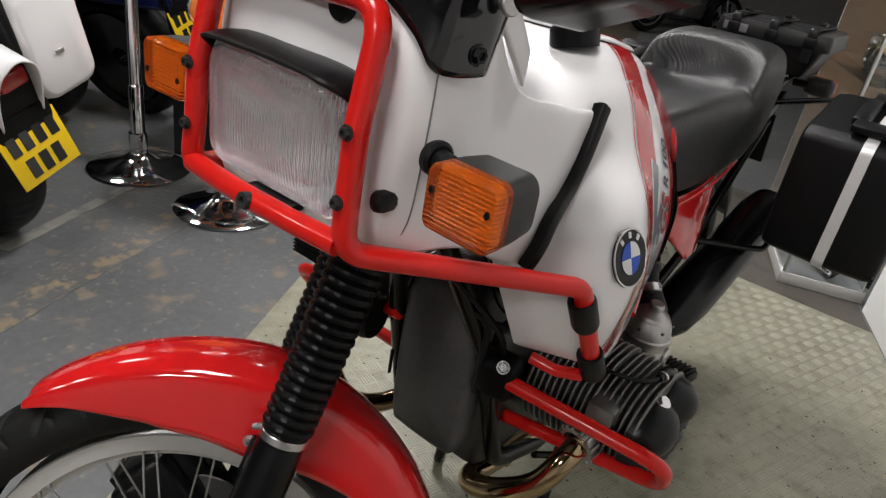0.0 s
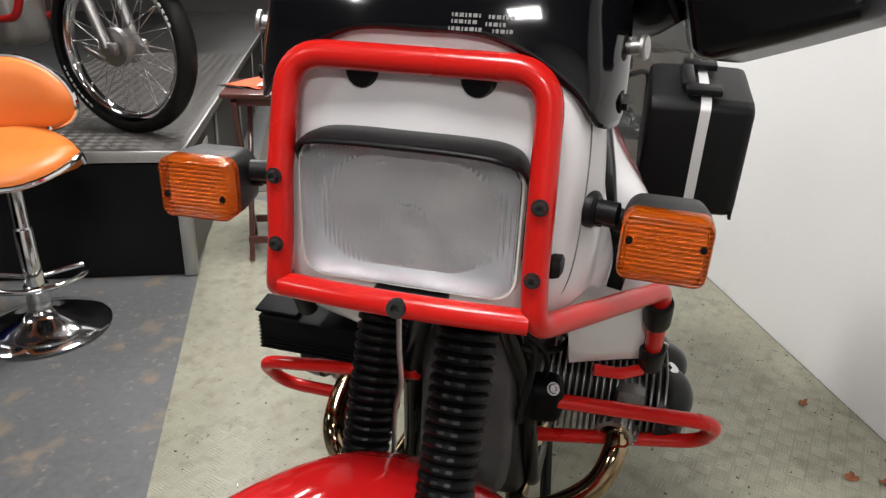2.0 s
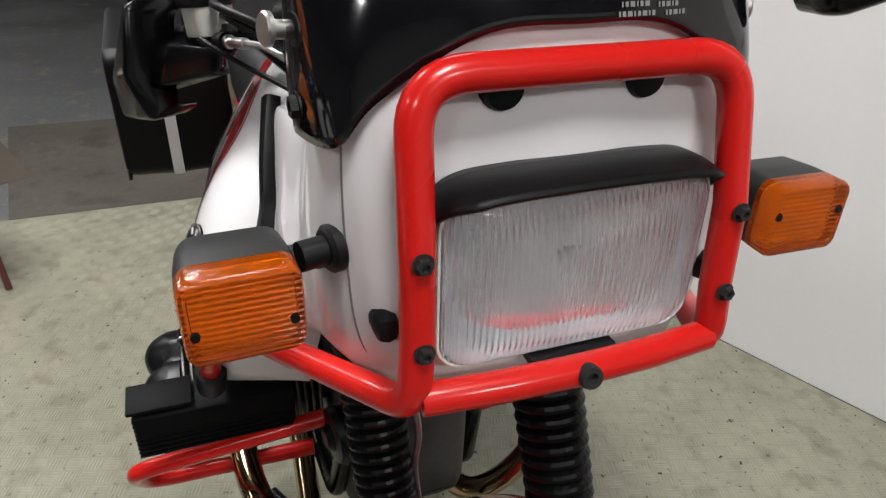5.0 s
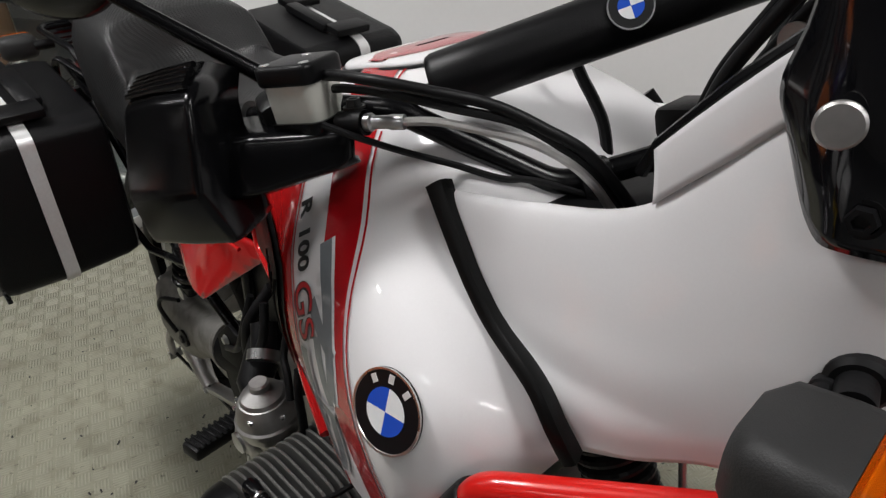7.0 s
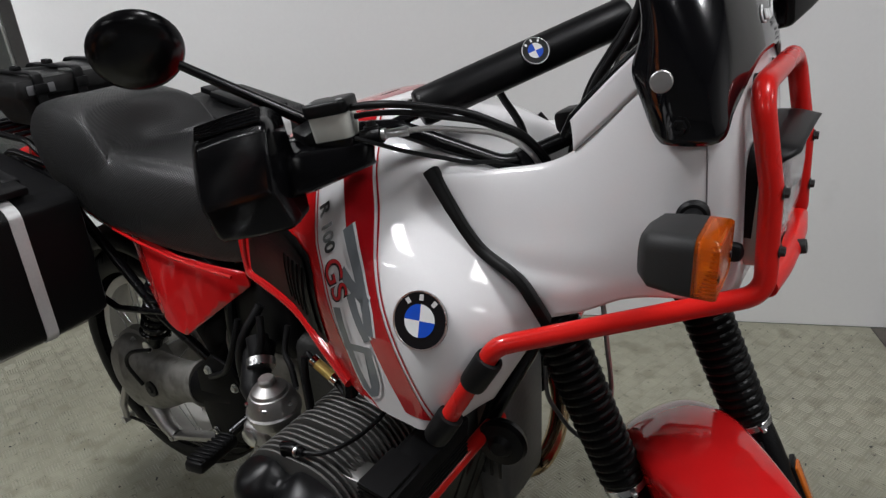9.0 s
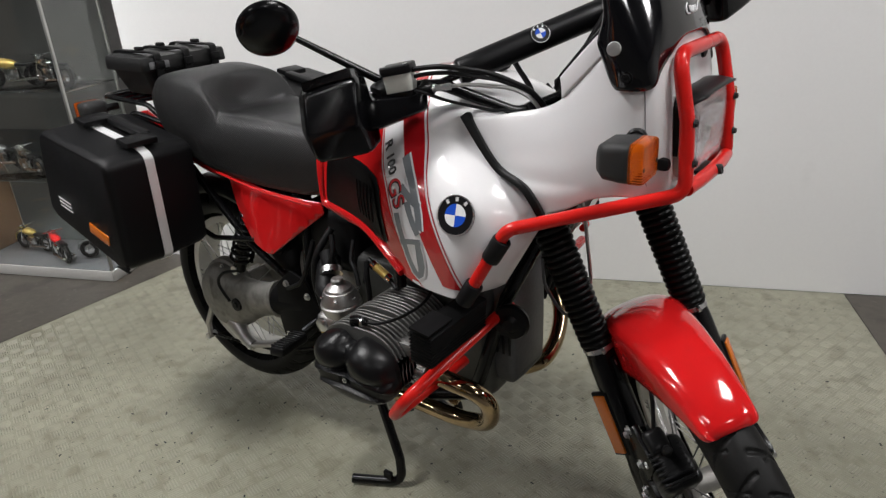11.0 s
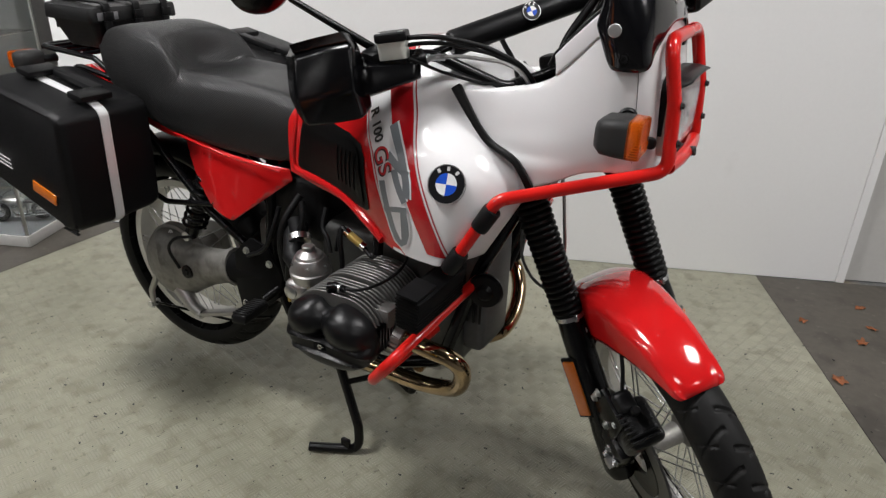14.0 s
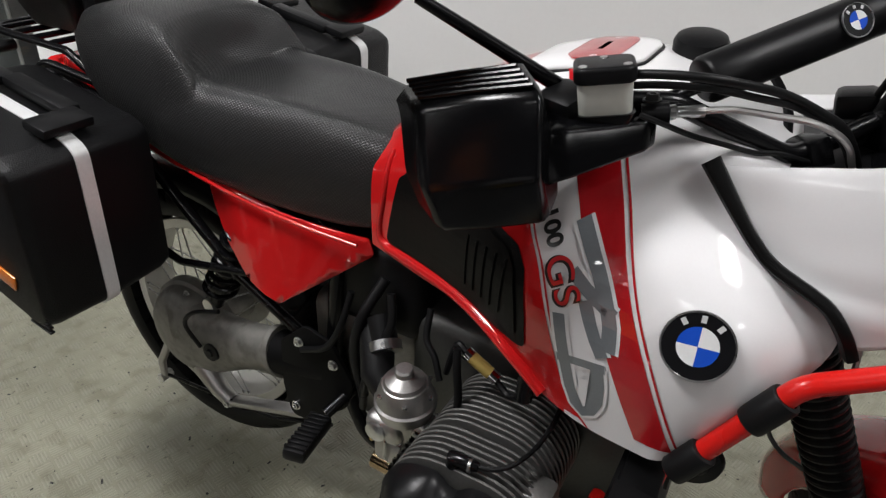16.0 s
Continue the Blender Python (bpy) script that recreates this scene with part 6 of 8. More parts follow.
    for k in range(14):
        part("nut_fin", box_bm(0.006, 0.005, 0.02, 0.001, nut @ pose(0, 0, 0.011, 0, 0, k * 360 / 14) @ pose(0.033, 0, 0)), ALU, nut_ob)
    # red engine crash bar
    low = 0.012 if s > 0 else -0.030
    inner = [(-0.362, 0.140, 0.594), (-0.455, 0.10, 0.45)] if s > 0 else [(-0.357, -0.08, 0.602), (-0.44, -0.14, 0.468)]
    part("crash_bar", tube_bm(rounded([inner[0], (-0.400, s * 0.383, 0.566 + low), (-0.465, s * 0.374, 0.480 + low), inner[1]], 0.046, 10), 0.0118, 16), RED_BAR, engine, "red tubular engine crash bar")
    if s > 0:
        part("bar_clamp", box_bm(0.052, 0.060, 0.075, 0.018, pose(-0.372, 0.118, 0.590, 0, 6, 10), 4), MATT_BLACK, engine, "black clamp holding the crash bar")
        part("bolt", bolt_bm((-0.350, 0.132, 0.622), (0.7, 0.4, 0.6), 0.007, 0.006), STEEL, engine)
    # foot rest and its hanger
    pm = pose(-0.918, s * 0.232, 0.406, s * 8, 0, -s * 12)
    peg = part("foot_rest", box_bm(0.042, 0.110, 0.024, 0.007, pm), RUBBER, engine, "black rubber foot rest")
    for k in range(9):
        part("tread_rib", box_bm(0.038, 0.005, 0.006, 0.0012, pm @ pose(0, -0.046 + 0.0115 * k, 0.0135), 1), RUBBER, peg)
    part("foot_rest_arm", tube_bm([(-0.90, s * 0.12, 0.44), (-0.92, s * 0.18, 0.416)], 0.011, 10), FRAME_BLACK, engine)
part("crossover", tube_bm([(-0.50, -0.115, 0.325), (-0.50, 0.115, 0.325)], 0.016, 14), BRASS, engine)
# hoses and cables crowded round the right carburettor
for pts, r in (([(-0.668, -0.180, 0.672), (-0.662, -0.190, 0.640), (-0.655, -0.195, 0.590), (-0.660, -0.200, 0.530)], 0.0065),
               ([(-0.80, -0.150, 0.70), (-0.790, -0.165, 0.655), (-0.812, -0.175, 0.60), (-0.840, -0.170, 0.52), (-0.86, -0.15, 0.44)], 0.007),
               ([(-0.83, -0.120, 0.70), (-0.850, -0.160, 0.640), (-0.862, -0.165, 0.57), (-0.850, -0.160, 0.48)], 0.009),
               ([(-0.73, -0.150, 0.70), (-0.725, -0.170, 0.660), (-0.705, -0.180, 0.640), (-0.690, -0.190, 0.610)], 0.0055),
               ([(-0.89, -0.130, 0.66), (-0.900, -0.150, 0.600), (-0.930, -0.155, 0.545), (-0.99, -0.15, 0.51)], 0.006)):
    part("hose", tube_bm(spline(pts, 26), r, 10), RUBBER, engine, "black rubber hose")
part("throttle_wire", tube_bm(spline([(-0.818, -0.176, 0.618), (-0.824, -0.188, 0.602), (-0.822, -0.194, 0.586), (-0.806, -0.200, 0.562)], 16), 0.0020, 8), SILVER_TAPE, engine, "bright throttle cable end")
# wiring and hoses behind the left fork leg
for pts, r in (([(-0.285, 0.055, 0.80), (-0.300, 0.085, 0.745), (-0.335, 0.100, 0.690), (-0.345, 0.095, 0.620), (-0.365, 0.085, 0.54)], 0.006),
               ([(-0.275, 0.040, 0.78), (-0.310, 0.105, 0.720), (-0.350, 0.120, 0.665), (-0.385, 0.110, 0.60), (-0.40, 0.10, 0.53)], 0.0045),
               ([(-0.300, 0.030, 0.80), (-0.315, 0.060, 0.735), (-0.325, 0.085, 0.70), (-0.36, 0.130, 0.685), (-0.42, 0.15, 0.68)], 0.005)):
    part("hose", tube_bm(spline(pts, 26), r, 10), RUBBER, engine, "black rubber hose")
# oil cooler on the right crash bar
cooler = part("oil_cooler", box_bm(0.048, 0.19, 0.068, 0.006, pose(-0.385, -0.262, 0.626, 0, 8, 0)), MATT_BLACK, bike, "black finned oil cooler")
part("cooler_top", box_bm(0.046, 0.075, 0.006, 0.002, pose(-0.382, -0.325, 0.668, 0, 8, 0)), MATT_BLACK, cooler)
for k in range(9):
    part("cooler_fin", box_bm(0.0495, 0.186, 0.0022, 0, pose(-0.385, -0.265, 0.599 + 0.007 * k, 0, 8, 0)), MATT_BLACK, cooler)
# horn on the right of the front cover
part("horn", lathe_bm([(0, 0.03), (0.012, 0.03), (0.02, 0.022), (0.036, 0.02), (0.04, 0.012), (0.036, 0), (0, 0)], 28, axis_m((-0.335, -0.108, 0.585), (-0.32, -0.2, 0.585))), BLACK, engine, "black round horn")

part("speedo_cable", tube_bm(spline([(-0.262, -0.118, 0.745), (-0.262, -0.110, 0.690), (-0.258, -0.085, 0.645), (-0.235, -0.085, 0.620), (-0.200, -0.085, 0.605)], 30), 0.0032, 8), GREY_COVER, bike, "thin grey sheathed cable")

# ---- centre stand
stand = part("centre_stand", tube_bm([(-0.745, -0.13, 0.262), (-0.745, 0.13, 0.262)], 0.012, 12), FRAME_BLACK, bike, "black centre stand holding the rear wheel up")
for s in SIDES:
    part("stand_leg", tube_bm(rounded([(-0.745, s * 0.115, 0.27), (-0.668, s * 0.135, 0.085), (-0.662, s * 0.140, 0.013), (-0.785, s * 0.200, 0.013)], 0.045, 8), 0.0125, 12), FRAME_BLACK, stand)
    part("stand_foot", box_bm(0.026, 0.012, 0.028, 0.003, pose(-0.695, s * 0.157, 0.032)), FRAME_BLACK, stand)
    part("stand_brace", tube_bm([(-0.715, s * 0.12, 0.20), (-0.64, s * 0.10, 0.235)], 0.008, 8), FRAME_BLACK, stand)

# ---- rear wheel, drive and swing arm
RA = Vector((-1.345, 0, 0.378))
rear = wheel("rear_wheel", "spoked rear wheel with a wide black tyre", Matrix.Translation(RA) @ pose(0, 0, 0, 90, 0, 0), 0.316, 0.130, 0.222, 0.085, 0.075, 0.12, 10, 32, ALU_DULL)
drive = part("final_drive", lathe_bm([(0.0, 0.146), (0.020, 0.146), (0.023, 0.138), (0.058, 0.134), (0.088, 0.124), (0.100, 0.108), (0.104, 0.092), (0.112, 0.088), (0.114, 0.066), (0.09, 0.06)], 48, Matrix.Translation(RA) @ pose(0, 0, 0, 90, 0, 0)), DRIVE_ALLOY, bike, "grey cast final drive housing")
neck = []
for x, z, ry, rz in ((-1.345, 0.380, 0.045, 0.088), (-1.285, 0.385, 0.044, 0.082), (-1.235, 0.395, 0.042, 0.068), (-1.185, 0.408, 0.040, 0.054), (-1.140, 0.420, 0.039, 0.048), (-1.100, 0.430, 0.040, 0.047), (-1.094, 0.431, 0.045, 0.052), (-1.080, 0.434, 0.045, 0.052)):
    neck.append([(x - 0.25 * rz * math.sin(a), -0.104 + ry * math.cos(a), z + rz * math.sin(a)) for a in (2 * math.pi * j / 28 for j in range(28))])
part("drive_neck", grid_bm(surface(neck, 36, 28, True), close_v=True, cap=True), DRIVE_ALLOY, drive, "cast alloy neck of the drive", sharp=50)
part("drive_plug", lathe_bm([(0, 0.012), (0.008, 0.012), (0.010, 0.008), (0.019, 0.007), (0.020, 0)], 24, axis_m((-1.236, -0.143, 0.394), (-1.236, -0.25, 0.40))), BLACK, drive, "black filler plug")
for k in range(6):
    a = radians(25 + 58 * k)
    part("drive_bolt", bolt_bm(RA + Vector((0.100 * math.cos(a), -0.104, 0.100 * math.sin(a))), (0, -1, 0), 0.005, 0.006), STEEL, drive)
part("swing_arm", tube_bm([(-1.085, -0.104, 0.433), (-1.02, -0.104, 0.445), (-0.93, -0.10, 0.462)], [0.044, 0.042, 0.044], 20), MATT_BLACK, drive, "black single-sided swing arm")
arm_bm = box_bm(0.235, 0.014, 0.030, 0.005, axis_m((-1.232, -0.122, 0.248), (-1.03, -0.122, 0.318)) @ pose(0, 0, 0.108, 0, 90, 0))
part("torque_arm", arm_bm, ALU, drive, "flat alloy torque arm")
part("torque_lug", tube_bm([(-1.315, -0.110, 0.305), (-1.262, -0.118, 0.258), (-1.226, -0.122, 0.247)], [0.026, 0.019, 0.017], 14), ALU, drive)
part("lug_bolt", bolt_bm((-1.230, -0.130, 0.248), (0, -1, 0), 0.008, 0.010), STEEL, drive)
part("brake_lever", tube_bm(rounded([(-1.405, -0.118, 0.330), (-1.436, -0.124, 0.268), (-1.438, -0.124, 0.214)], 0.02), [0.009] * 8 + [0.007], 10), ALU, drive, "alloy brake lever")
part("lever_eye", tube_bm([(-1.440, -0.135, 0.220), (-1.440, -0.105, 0.220)], 0.010, 12), STEEL, drive)
part("brake_rod", tube_bm([(-1.44, -0.118, 0.222), (-1.10, -0.135, 0.275), (-0.95, -0.13, 0.33)], 0.004, 8), FRAME_BLACK, drive)
plate = [(-1.045, 0.505), (-0.985, 0.560), (-0.930, 0.545), (-0.885, 0.470), (-0.905, 0.405), (-0.985, 0.335), (-1.035, 0.325), (-1.050, 0.400)]
hm = Matrix(((1, 0, 0, 0), (0, 0, -1, -0.136), (0, 1, 0, 0), (0, 0, 0, 1)))
part("hanger_plate", prism_bm([(p.x, p.y) for p in rounded([(x, z, 0) for x, z in plate], 0.02, 4, True)], 0.008, 0.002), MATT_BLACK, drive, "black footrest hanger plate", hm)
for x, z in ((-1.0, 0.52), (-0.925, 0.50), (-1.02, 0.36)):
    part("hanger_bolt", bolt_bm((x, -0.145, z), (0, -1, 0), 0.007, 0.007), STEEL, drive)
part("vent_hose", tube_bm(spline([(-1.262, -0.150, 0.400), (-1.275, -0.165, 0.46), (-1.245, -0.165, 0.50), (-1.19, -0.15, 0.515)], 20), 0.0045, 8), RUBBER, drive)
# shock absorber with spring
sp = [Vector((-1.250, -0.105, 0.490)), Vector((-1.12, -0.10, 0.735))]
shock = part("shock_absorber", tube_bm([sp[0], sp[1]], 0.019, 14), FRAME_BLACK, bike, "black coil-sprung shock absorber")
coil = []
ax = (sp[1] - sp[0]).normalized()
u_ = ax.orthogonal().normalized()
v_ = ax.cross(u_)
for k in range(150):
    f = k / 149
    a = f * 2 * math.pi * 8.5
    coil.append(sp[0].lerp(sp[1], 0.12 + 0.72 * f) + (u_ * math.cos(a) + v_ * math.sin(a)) * 0.03)
part("spring", tube_bm(coil, 0.0052, 8), FRAME_BLACK, shock)
part("shock_mount", tube_bm([sp[0] - Vector((0, 0.02, 0)), sp[0] + Vector((0, 0.03, 0))], 0.014, 12), STEEL, shock)
# silencer on the left
part("silencer", lathe_bm([(0, 0), (0.03, 0.0), (0.05, 0.05), (0.058, 0.12), (0.058, 0.50), (0.05, 0.55), (0.03, 0.56)], 28, axis_m((-0.98, 0.165, 0.44), (-1.55, 0.20, 0.66))), FRAME_BLACK, bike, "black silencer")

# ---- rear mudguard, tail lamp, carrier
rows = []
for a in np.linspace(62, 158, 18):
    rr, w = 0.365, 0.075
    ca_, sa_ = math.cos(radians(a)), math.sin(radians(a))
    half = [(0, rr), (w * 0.7, rr - 0.004), (w, rr - 0.02), (w * 1.02, rr - 0.05)]
    rows.append([(RA.x + r * ca_, y, RA.z + r * sa_) for y, r in [(-y, r) for y, r in half[:0:-1]] + half])
tail = part("rear_mudguard", grid_bm(surface(rows, 30, 20)), BLACK, bike, "black rear mudguard", sharp=60, thick=0.004)
part("tail_panel", box_bm(0.22, 0.17, 0.05, 0.015, pose(-1.55, 0, 0.86, 0, 14, 0)), RED, bike, "red tail panel below the carrier")
part("tail_lamp", box_bm(0.03, 0.16, 0.06, 0.008, pose(-1.655, 0, 0.865, 0, 10, 0)), RED_LENS, bike, "red tail lamp")
rack = part("luggage_rack", tube_bm(rounded([(-1.40, -0.115, 0.88), (-1.52, -0.115, 0.945), (-1.75, -0.115, 0.955), (-1.75, 0.115, 0.955), (-1.52, 0.115, 0.945), (-1.40, 0.115, 0.88)], 0.04, 6), 0.0075, 10), FRAME_BLACK, bike, "black tubular luggage rack")
for x in (-1.56, -1.62, -1.68, -1.74):
    part("rack_bar", tube_bm([(x, -0.115, 0.952), (x, 0.115, 0.952)], 0.006, 8), FRAME_BLACK, rack)
for s in SIDES:
    oy = 0.0 if s < 0 else 0.11
    part("pannier_rail", tube_bm(rounded([(-1.10, s * 0.13, 0.62), (-1.27, s * (0.15 + oy), 0.60), (-1.60, s * (0.15 + oy), 0.70), (-1.58, s * (0.14 + oy), 0.93), (-1.45, s * 0.12, 0.90)], 0.04, 6), 0.0075, 10), FRAME_BLACK, rack)
    ind = part("rear_indicator", box_bm(0.055, 0.075, 0.05, 0.016, pose(-1.73, s * 0.165, 0.925), 3), GREY_PLASTIC, bike, "black rear indicator with an amber lens")
    part("lens", box_bm(0.02, 0.072, 0.046, 0.008, pose(-1.764, s * 0.165, 0.925)), AMBER, ind)
    part("stem", tube_bm([(-1.71, s * 0.10, 0.925), (-1.71, s * 0.14, 0.925)], 0.011, 10), RUBBER, ind)
# number plate holder: plain
part("plate_holder", box_bm(0.012, 0.20, 0.15, 0.004, pose(-1.69, 0, 0.76, 0, 14, 0)), BLACK, bike, "black plate holder")


# ---- panniers
def pannier(s, dx, dy, dz):
    """Hinged travel case: outline in x and z, silver band round the lid joint."""
    side = [(-1.268, 0.872), (-1.276, 0.605), (-1.300, 0.588), (-1.600, 0.690), (-1.622, 0.715), (-1.575, 0.925), (-1.548, 0.936), (-1.300, 0.888)]
    cx = sum(p[0] for p in side) / len(side)
    cz = sum(p[1] for p in side) / len(side)
    out = rounded([(x, 0, z) for x, z in side], 0.032, 5, True)

    def ring(y, k):
        return [(cx + (p.x - cx) * k + dx, s * (y + dy), cz + (p.z - cz) * k + dz) for p in out]

    body = part("pannier", grid_bm(np.array([ring(0.150, 0.90), ring(0.156, 0.955), ring(0.175, 0.98), ring(0.280, 1.0)]), close_v=True, cap=True), BOX_BLACK, bike, "black hard pannier with a silver lid band", sharp=40)
    part("lid", grid_bm(np.array([ring(0.282, 1.0), ring(0.375, 0.985), ring(0.390, 0.965), ring(0.396, 0.92)]), close_v=True, cap=True), BOX_BLACK, body, "black pannier lid", sharp=40)
    bandm = grid_bm(np.array([ring(0.270, 1.0), ring(0.270, 1.014), ring(0.294, 1.014), ring(0.294, 1.0)]), close_v=True)
    part("band", bandm, SILVER_TAPE, body, "silver band round the lid joint", sharp=40)
    slope = math.degrees(math.atan2(0.936 - 0.888, 0.248))
    for f in (0.06, 0.80):
        x, z = -1.300 - 0.248 * f, 0.888 + 0.048 * f
        part("latch", box_bm(0.05, 0.085, 0.016, 0.004, pose(x + dx, s * (0.275 + dy), z + 0.014 + dz, 0, slope, 0)), BLACK, body, "black latch")
    part("handle", box_bm(0.15, 0.035, 0.020, 0.008, pose(-1.405 + dx, s * (0.240 + dy), 0.922 + dz, 0, slope, 0)), BLACK, body, "black carrying handle")
    part("reflector", box_bm(0.085, 0.004, 0.028, 0.002, pose(-1.378 + dx, s * (0.3975 + dy), 0.682 + dz, 0, 17, 0)), REFLECTOR_AMBER, body, "amber reflector")
    for k in range(6):
        part("moulded_rib", box_bm(0.05, 0.008, 0.004, 0.001, pose(-1.312 + dx, s * (0.391 + dy), 0.640 - 0.009 * k + dz, 0, 10, 0)), BOX_BLACK, body)
    for k in range(3):
        part("print_line", box_bm(0.055, 0.002, 0.003, 0, pose(-1.52 + dx, s * (0.3965 + dy), 0.750 - 0.011 * k + dz, 0, 14, 0)), SILVER_TAPE, body, sharp=0)
    return body


pannier(-1, 0.004, 0.010, 0.0)
pannier(1, 0.05, 0.096, 0.028)

# ---- soft bag strapped to the rack
BAG = pose(-1.63, 0.045, 0)
bag = thing("tool_bag", "black leather roll-top bag strapped on the rack", "bag", m=BAG)
rows = []
for z, k in ((0.958, 0.74), (0.966, 0.78), (1.0, 0.88), (1.035, 0.97), (1.050, 0.985)):
    rows.append([(p[0] * k, p[1] * k, z) for p in rect(0.19, 0.27, 0.018, 5)])
part("body", grid_bm(np.array(rows), close_v=True, cap=True), VINYL, bag)
lid_rows = []
for z, k in ((1.030, 1.045), (1.034, 1.06), (1.060, 1.05), (1.068, 1.03), (1.072, 0.9), (1.073, 0.5), (1.0735, 0.05)):
    lid_rows.append([(p[0] * k, p[1] * k, z + 0.0035 * math.sin(p[1] * 70 + p[0] * 20) * (1 if k < 1 else 0.5)) for p in rect(0.19, 0.27, 0.012, 6)])
part("flap", grid_bm(np.array(lid_rows), close_v=True, cap=True), VINYL, bag, "creased black leather lid", sharp=50)
for y in (-0.095, 0.0, 0.095):
    part("strap", strap_bm(spline([(-0.108, y, 1.0), (-0.107, y, 1.055), (-0.100, y, 1.078), (-0.05, y, 1.080), (0.0, y, 1.080), (0.05, y, 1.080), (0.100, y, 1.078), (0.107, y, 1.055), (0.108, y, 1.0)], 28), [(-1 if k < 6 else (1 if k > 21 else 0), 0, 0 if k < 4 or k > 23 else 1) for k in range(28)], [0.022] * 28, 0.003), RUBBER, bag)
    part("buckle", box_bm(0.008, 0.030, 0.024, 0.003, pose(0.112, y, 1.045)), BLACK, bag)
    part("toggle", box_bm(0.030, 0.016, 0.014, 0.004, pose(0.02 * (1 if y else -1), y, 1.086)), BLACK, bag)
part("reflective_patch", box_bm(0.004, 0.062, 0.02, 0.001, pose(0.104, -0.092, 1.045)), GREY_PAINT, bag)

# thin wires that hang over the front engine cover
for pts in ([(-0.40, 0.02, 0.83), (-0.398, 0.045, 0.75), (-0.402, 0.075, 0.70), (-0.42, 0.12, 0.705)], [(-0.40, 0.0, 0.82), (-0.396, 0.05, 0.72), (-0.40, 0.09, 0.675), (-0.43, 0.13, 0.69)]):
    part("wire", tube_bm(spline(pts, 24), 0.0026, 6), RUBBER, bike)


# ---------------------------------------------------------------- things round the machine
# ---- raised display stage
STAGE = pose(-1.60, -1.365, 0, 0, 0, 24.5)     # x back along the aisle is negative, y away from it is negative
SH = 0.505
stage = thing("display_stage", "black display stage with tread plate top and aluminium edges", "stage", m=STAGE)
part("deck", box_bm(6.0, 0.95, 0.012, 0.002, pose(-3.0, -0.475, SH - 0.006)), STAGE_PLATE, stage, "dark tread plate deck")
tread_bars("tread_pattern", [(-0.02, -0.02), (-2.6, -0.02), (-2.6, -0.93), (-0.02, -0.93)], STAGE_BAR, stage, pose(0, 0, SH), 45, 0.036, label="worn raised tread bars")
part("front_panel", box_bm(0.02, 0.92, SH - 0.05, 0, pose(-0.02, -0.475, (SH - 0.05) / 2)), STAGE_BLACK, stage, "matt black front board")
part("side_panel", box_bm(5.96, 0.02, SH - 0.03, 0, pose(-3.0, -0.02, (SH - 0.03) / 2)), STAGE_SIDE, stage, "dull grey side panel")
part("edge_strip", box_bm(0.012, 0.95, 0.042, 0.002, pose(0.002, -0.475, SH - 0.018)), EDGE_ALU, stage, "aluminium edge strip")
part("edge_strip", box_bm(6.0, 0.012, 0.042, 0.002, pose(-3.0, 0.002, SH - 0.018)), EDGE_ALU, stage)
part("corner_strip", box_bm(0.040, 0.012, SH - 0.04, 0.002, pose(-0.018, 0.003, (SH - 0.04) / 2)), EDGE_ALU, stage)
part("corner_strip", box_bm(0.012, 0.040, SH - 0.04, 0.002, pose(0.003, -0.018, (SH - 0.04) / 2)), EDGE_ALU, stage)
for k in range(5):
    part("deck_lip", box_bm(0.035, 0.01, SH - 0.05, 0.002, pose(-0.9 - k * 1.05, 0.0, (SH - 0.05) / 2)), EDGE_ALU, stage)
part("far_panel", box_bm(5.9, 0.02, SH - 0.03, 0, pose(-3.0, -0.93, (SH - 0.03) / 2)), STAGE_BLACK, stage)
part("notice", box_bm(0.20, 0.003, 0.28, 0, pose(-0.52, -0.004, 0.27)), PAPER, stage, "white paper notice")


# ---- simple spoked wheels for the machines further off
def far_wheel(name, m, r, w, parent, label, rim=CHROME, pairs=9, hub=ALU, mark=False):
    ob = part(name, lathe_bm([(r * 0.80, -w * 0.28), (r * 0.815, -w * 0.30), (r * 0.79, 0), (r * 0.815, w * 0.30), (r * 0.80, w * 0.28), (r * 0.765, w * 0.2), (r * 0.755, 0), (r * 0.765, -w * 0.2)], 64, closed=True), rim, parent, label, m, sharp=50)
    part("tyre", tyre_bm(r, w, r * 0.80, 70, 0.4, 0.004, 210, 21), TYRE, ob, sharp=30)
    part("hub", lathe_bm([(0, -0.05), (r * 0.16, -0.05), (r * 0.2, -0.03), (r * 0.13, -0.02), (r * 0.13, 0.02), (r * 0.2, 0.03), (r * 0.16, 0.05), (0, 0.05)], 24), hub, ob)
    for k in range(pairs):
        for sg in SIDES:
            for lean in (0.5, -0.5):
                a0 = 2 * math.pi * (k + (0.5 if sg < 0 else 0)) / pairs
                spoke((r * 0.17 * math.cos(a0 + lean), r * 0.17 * math.sin(a0 + lean), sg * 0.03), (r * 0.77 * math.cos(a0), r * 0.77 * math.sin(a0), sg * 0.006), 0.0017, ob)
    if mark:
        # raised white tyre marking, drawn as plain bars
        for start in (200, 20):
            for k in range(8):
                a = radians(start + k * 5)
                for sg in SIDES:
                    mk2 = pose(0, 0, 0, 0, 0, math.degrees(a)) @ pose(r * 0.885, 0, sg * w * 0.465, 0, sg * 22, 0)
                    part("tyre_mark", box_bm(0.022, 0.016, 0.003, 0.001, mk2), BADGE_WHITE, ob, sharp=0)
    return ob


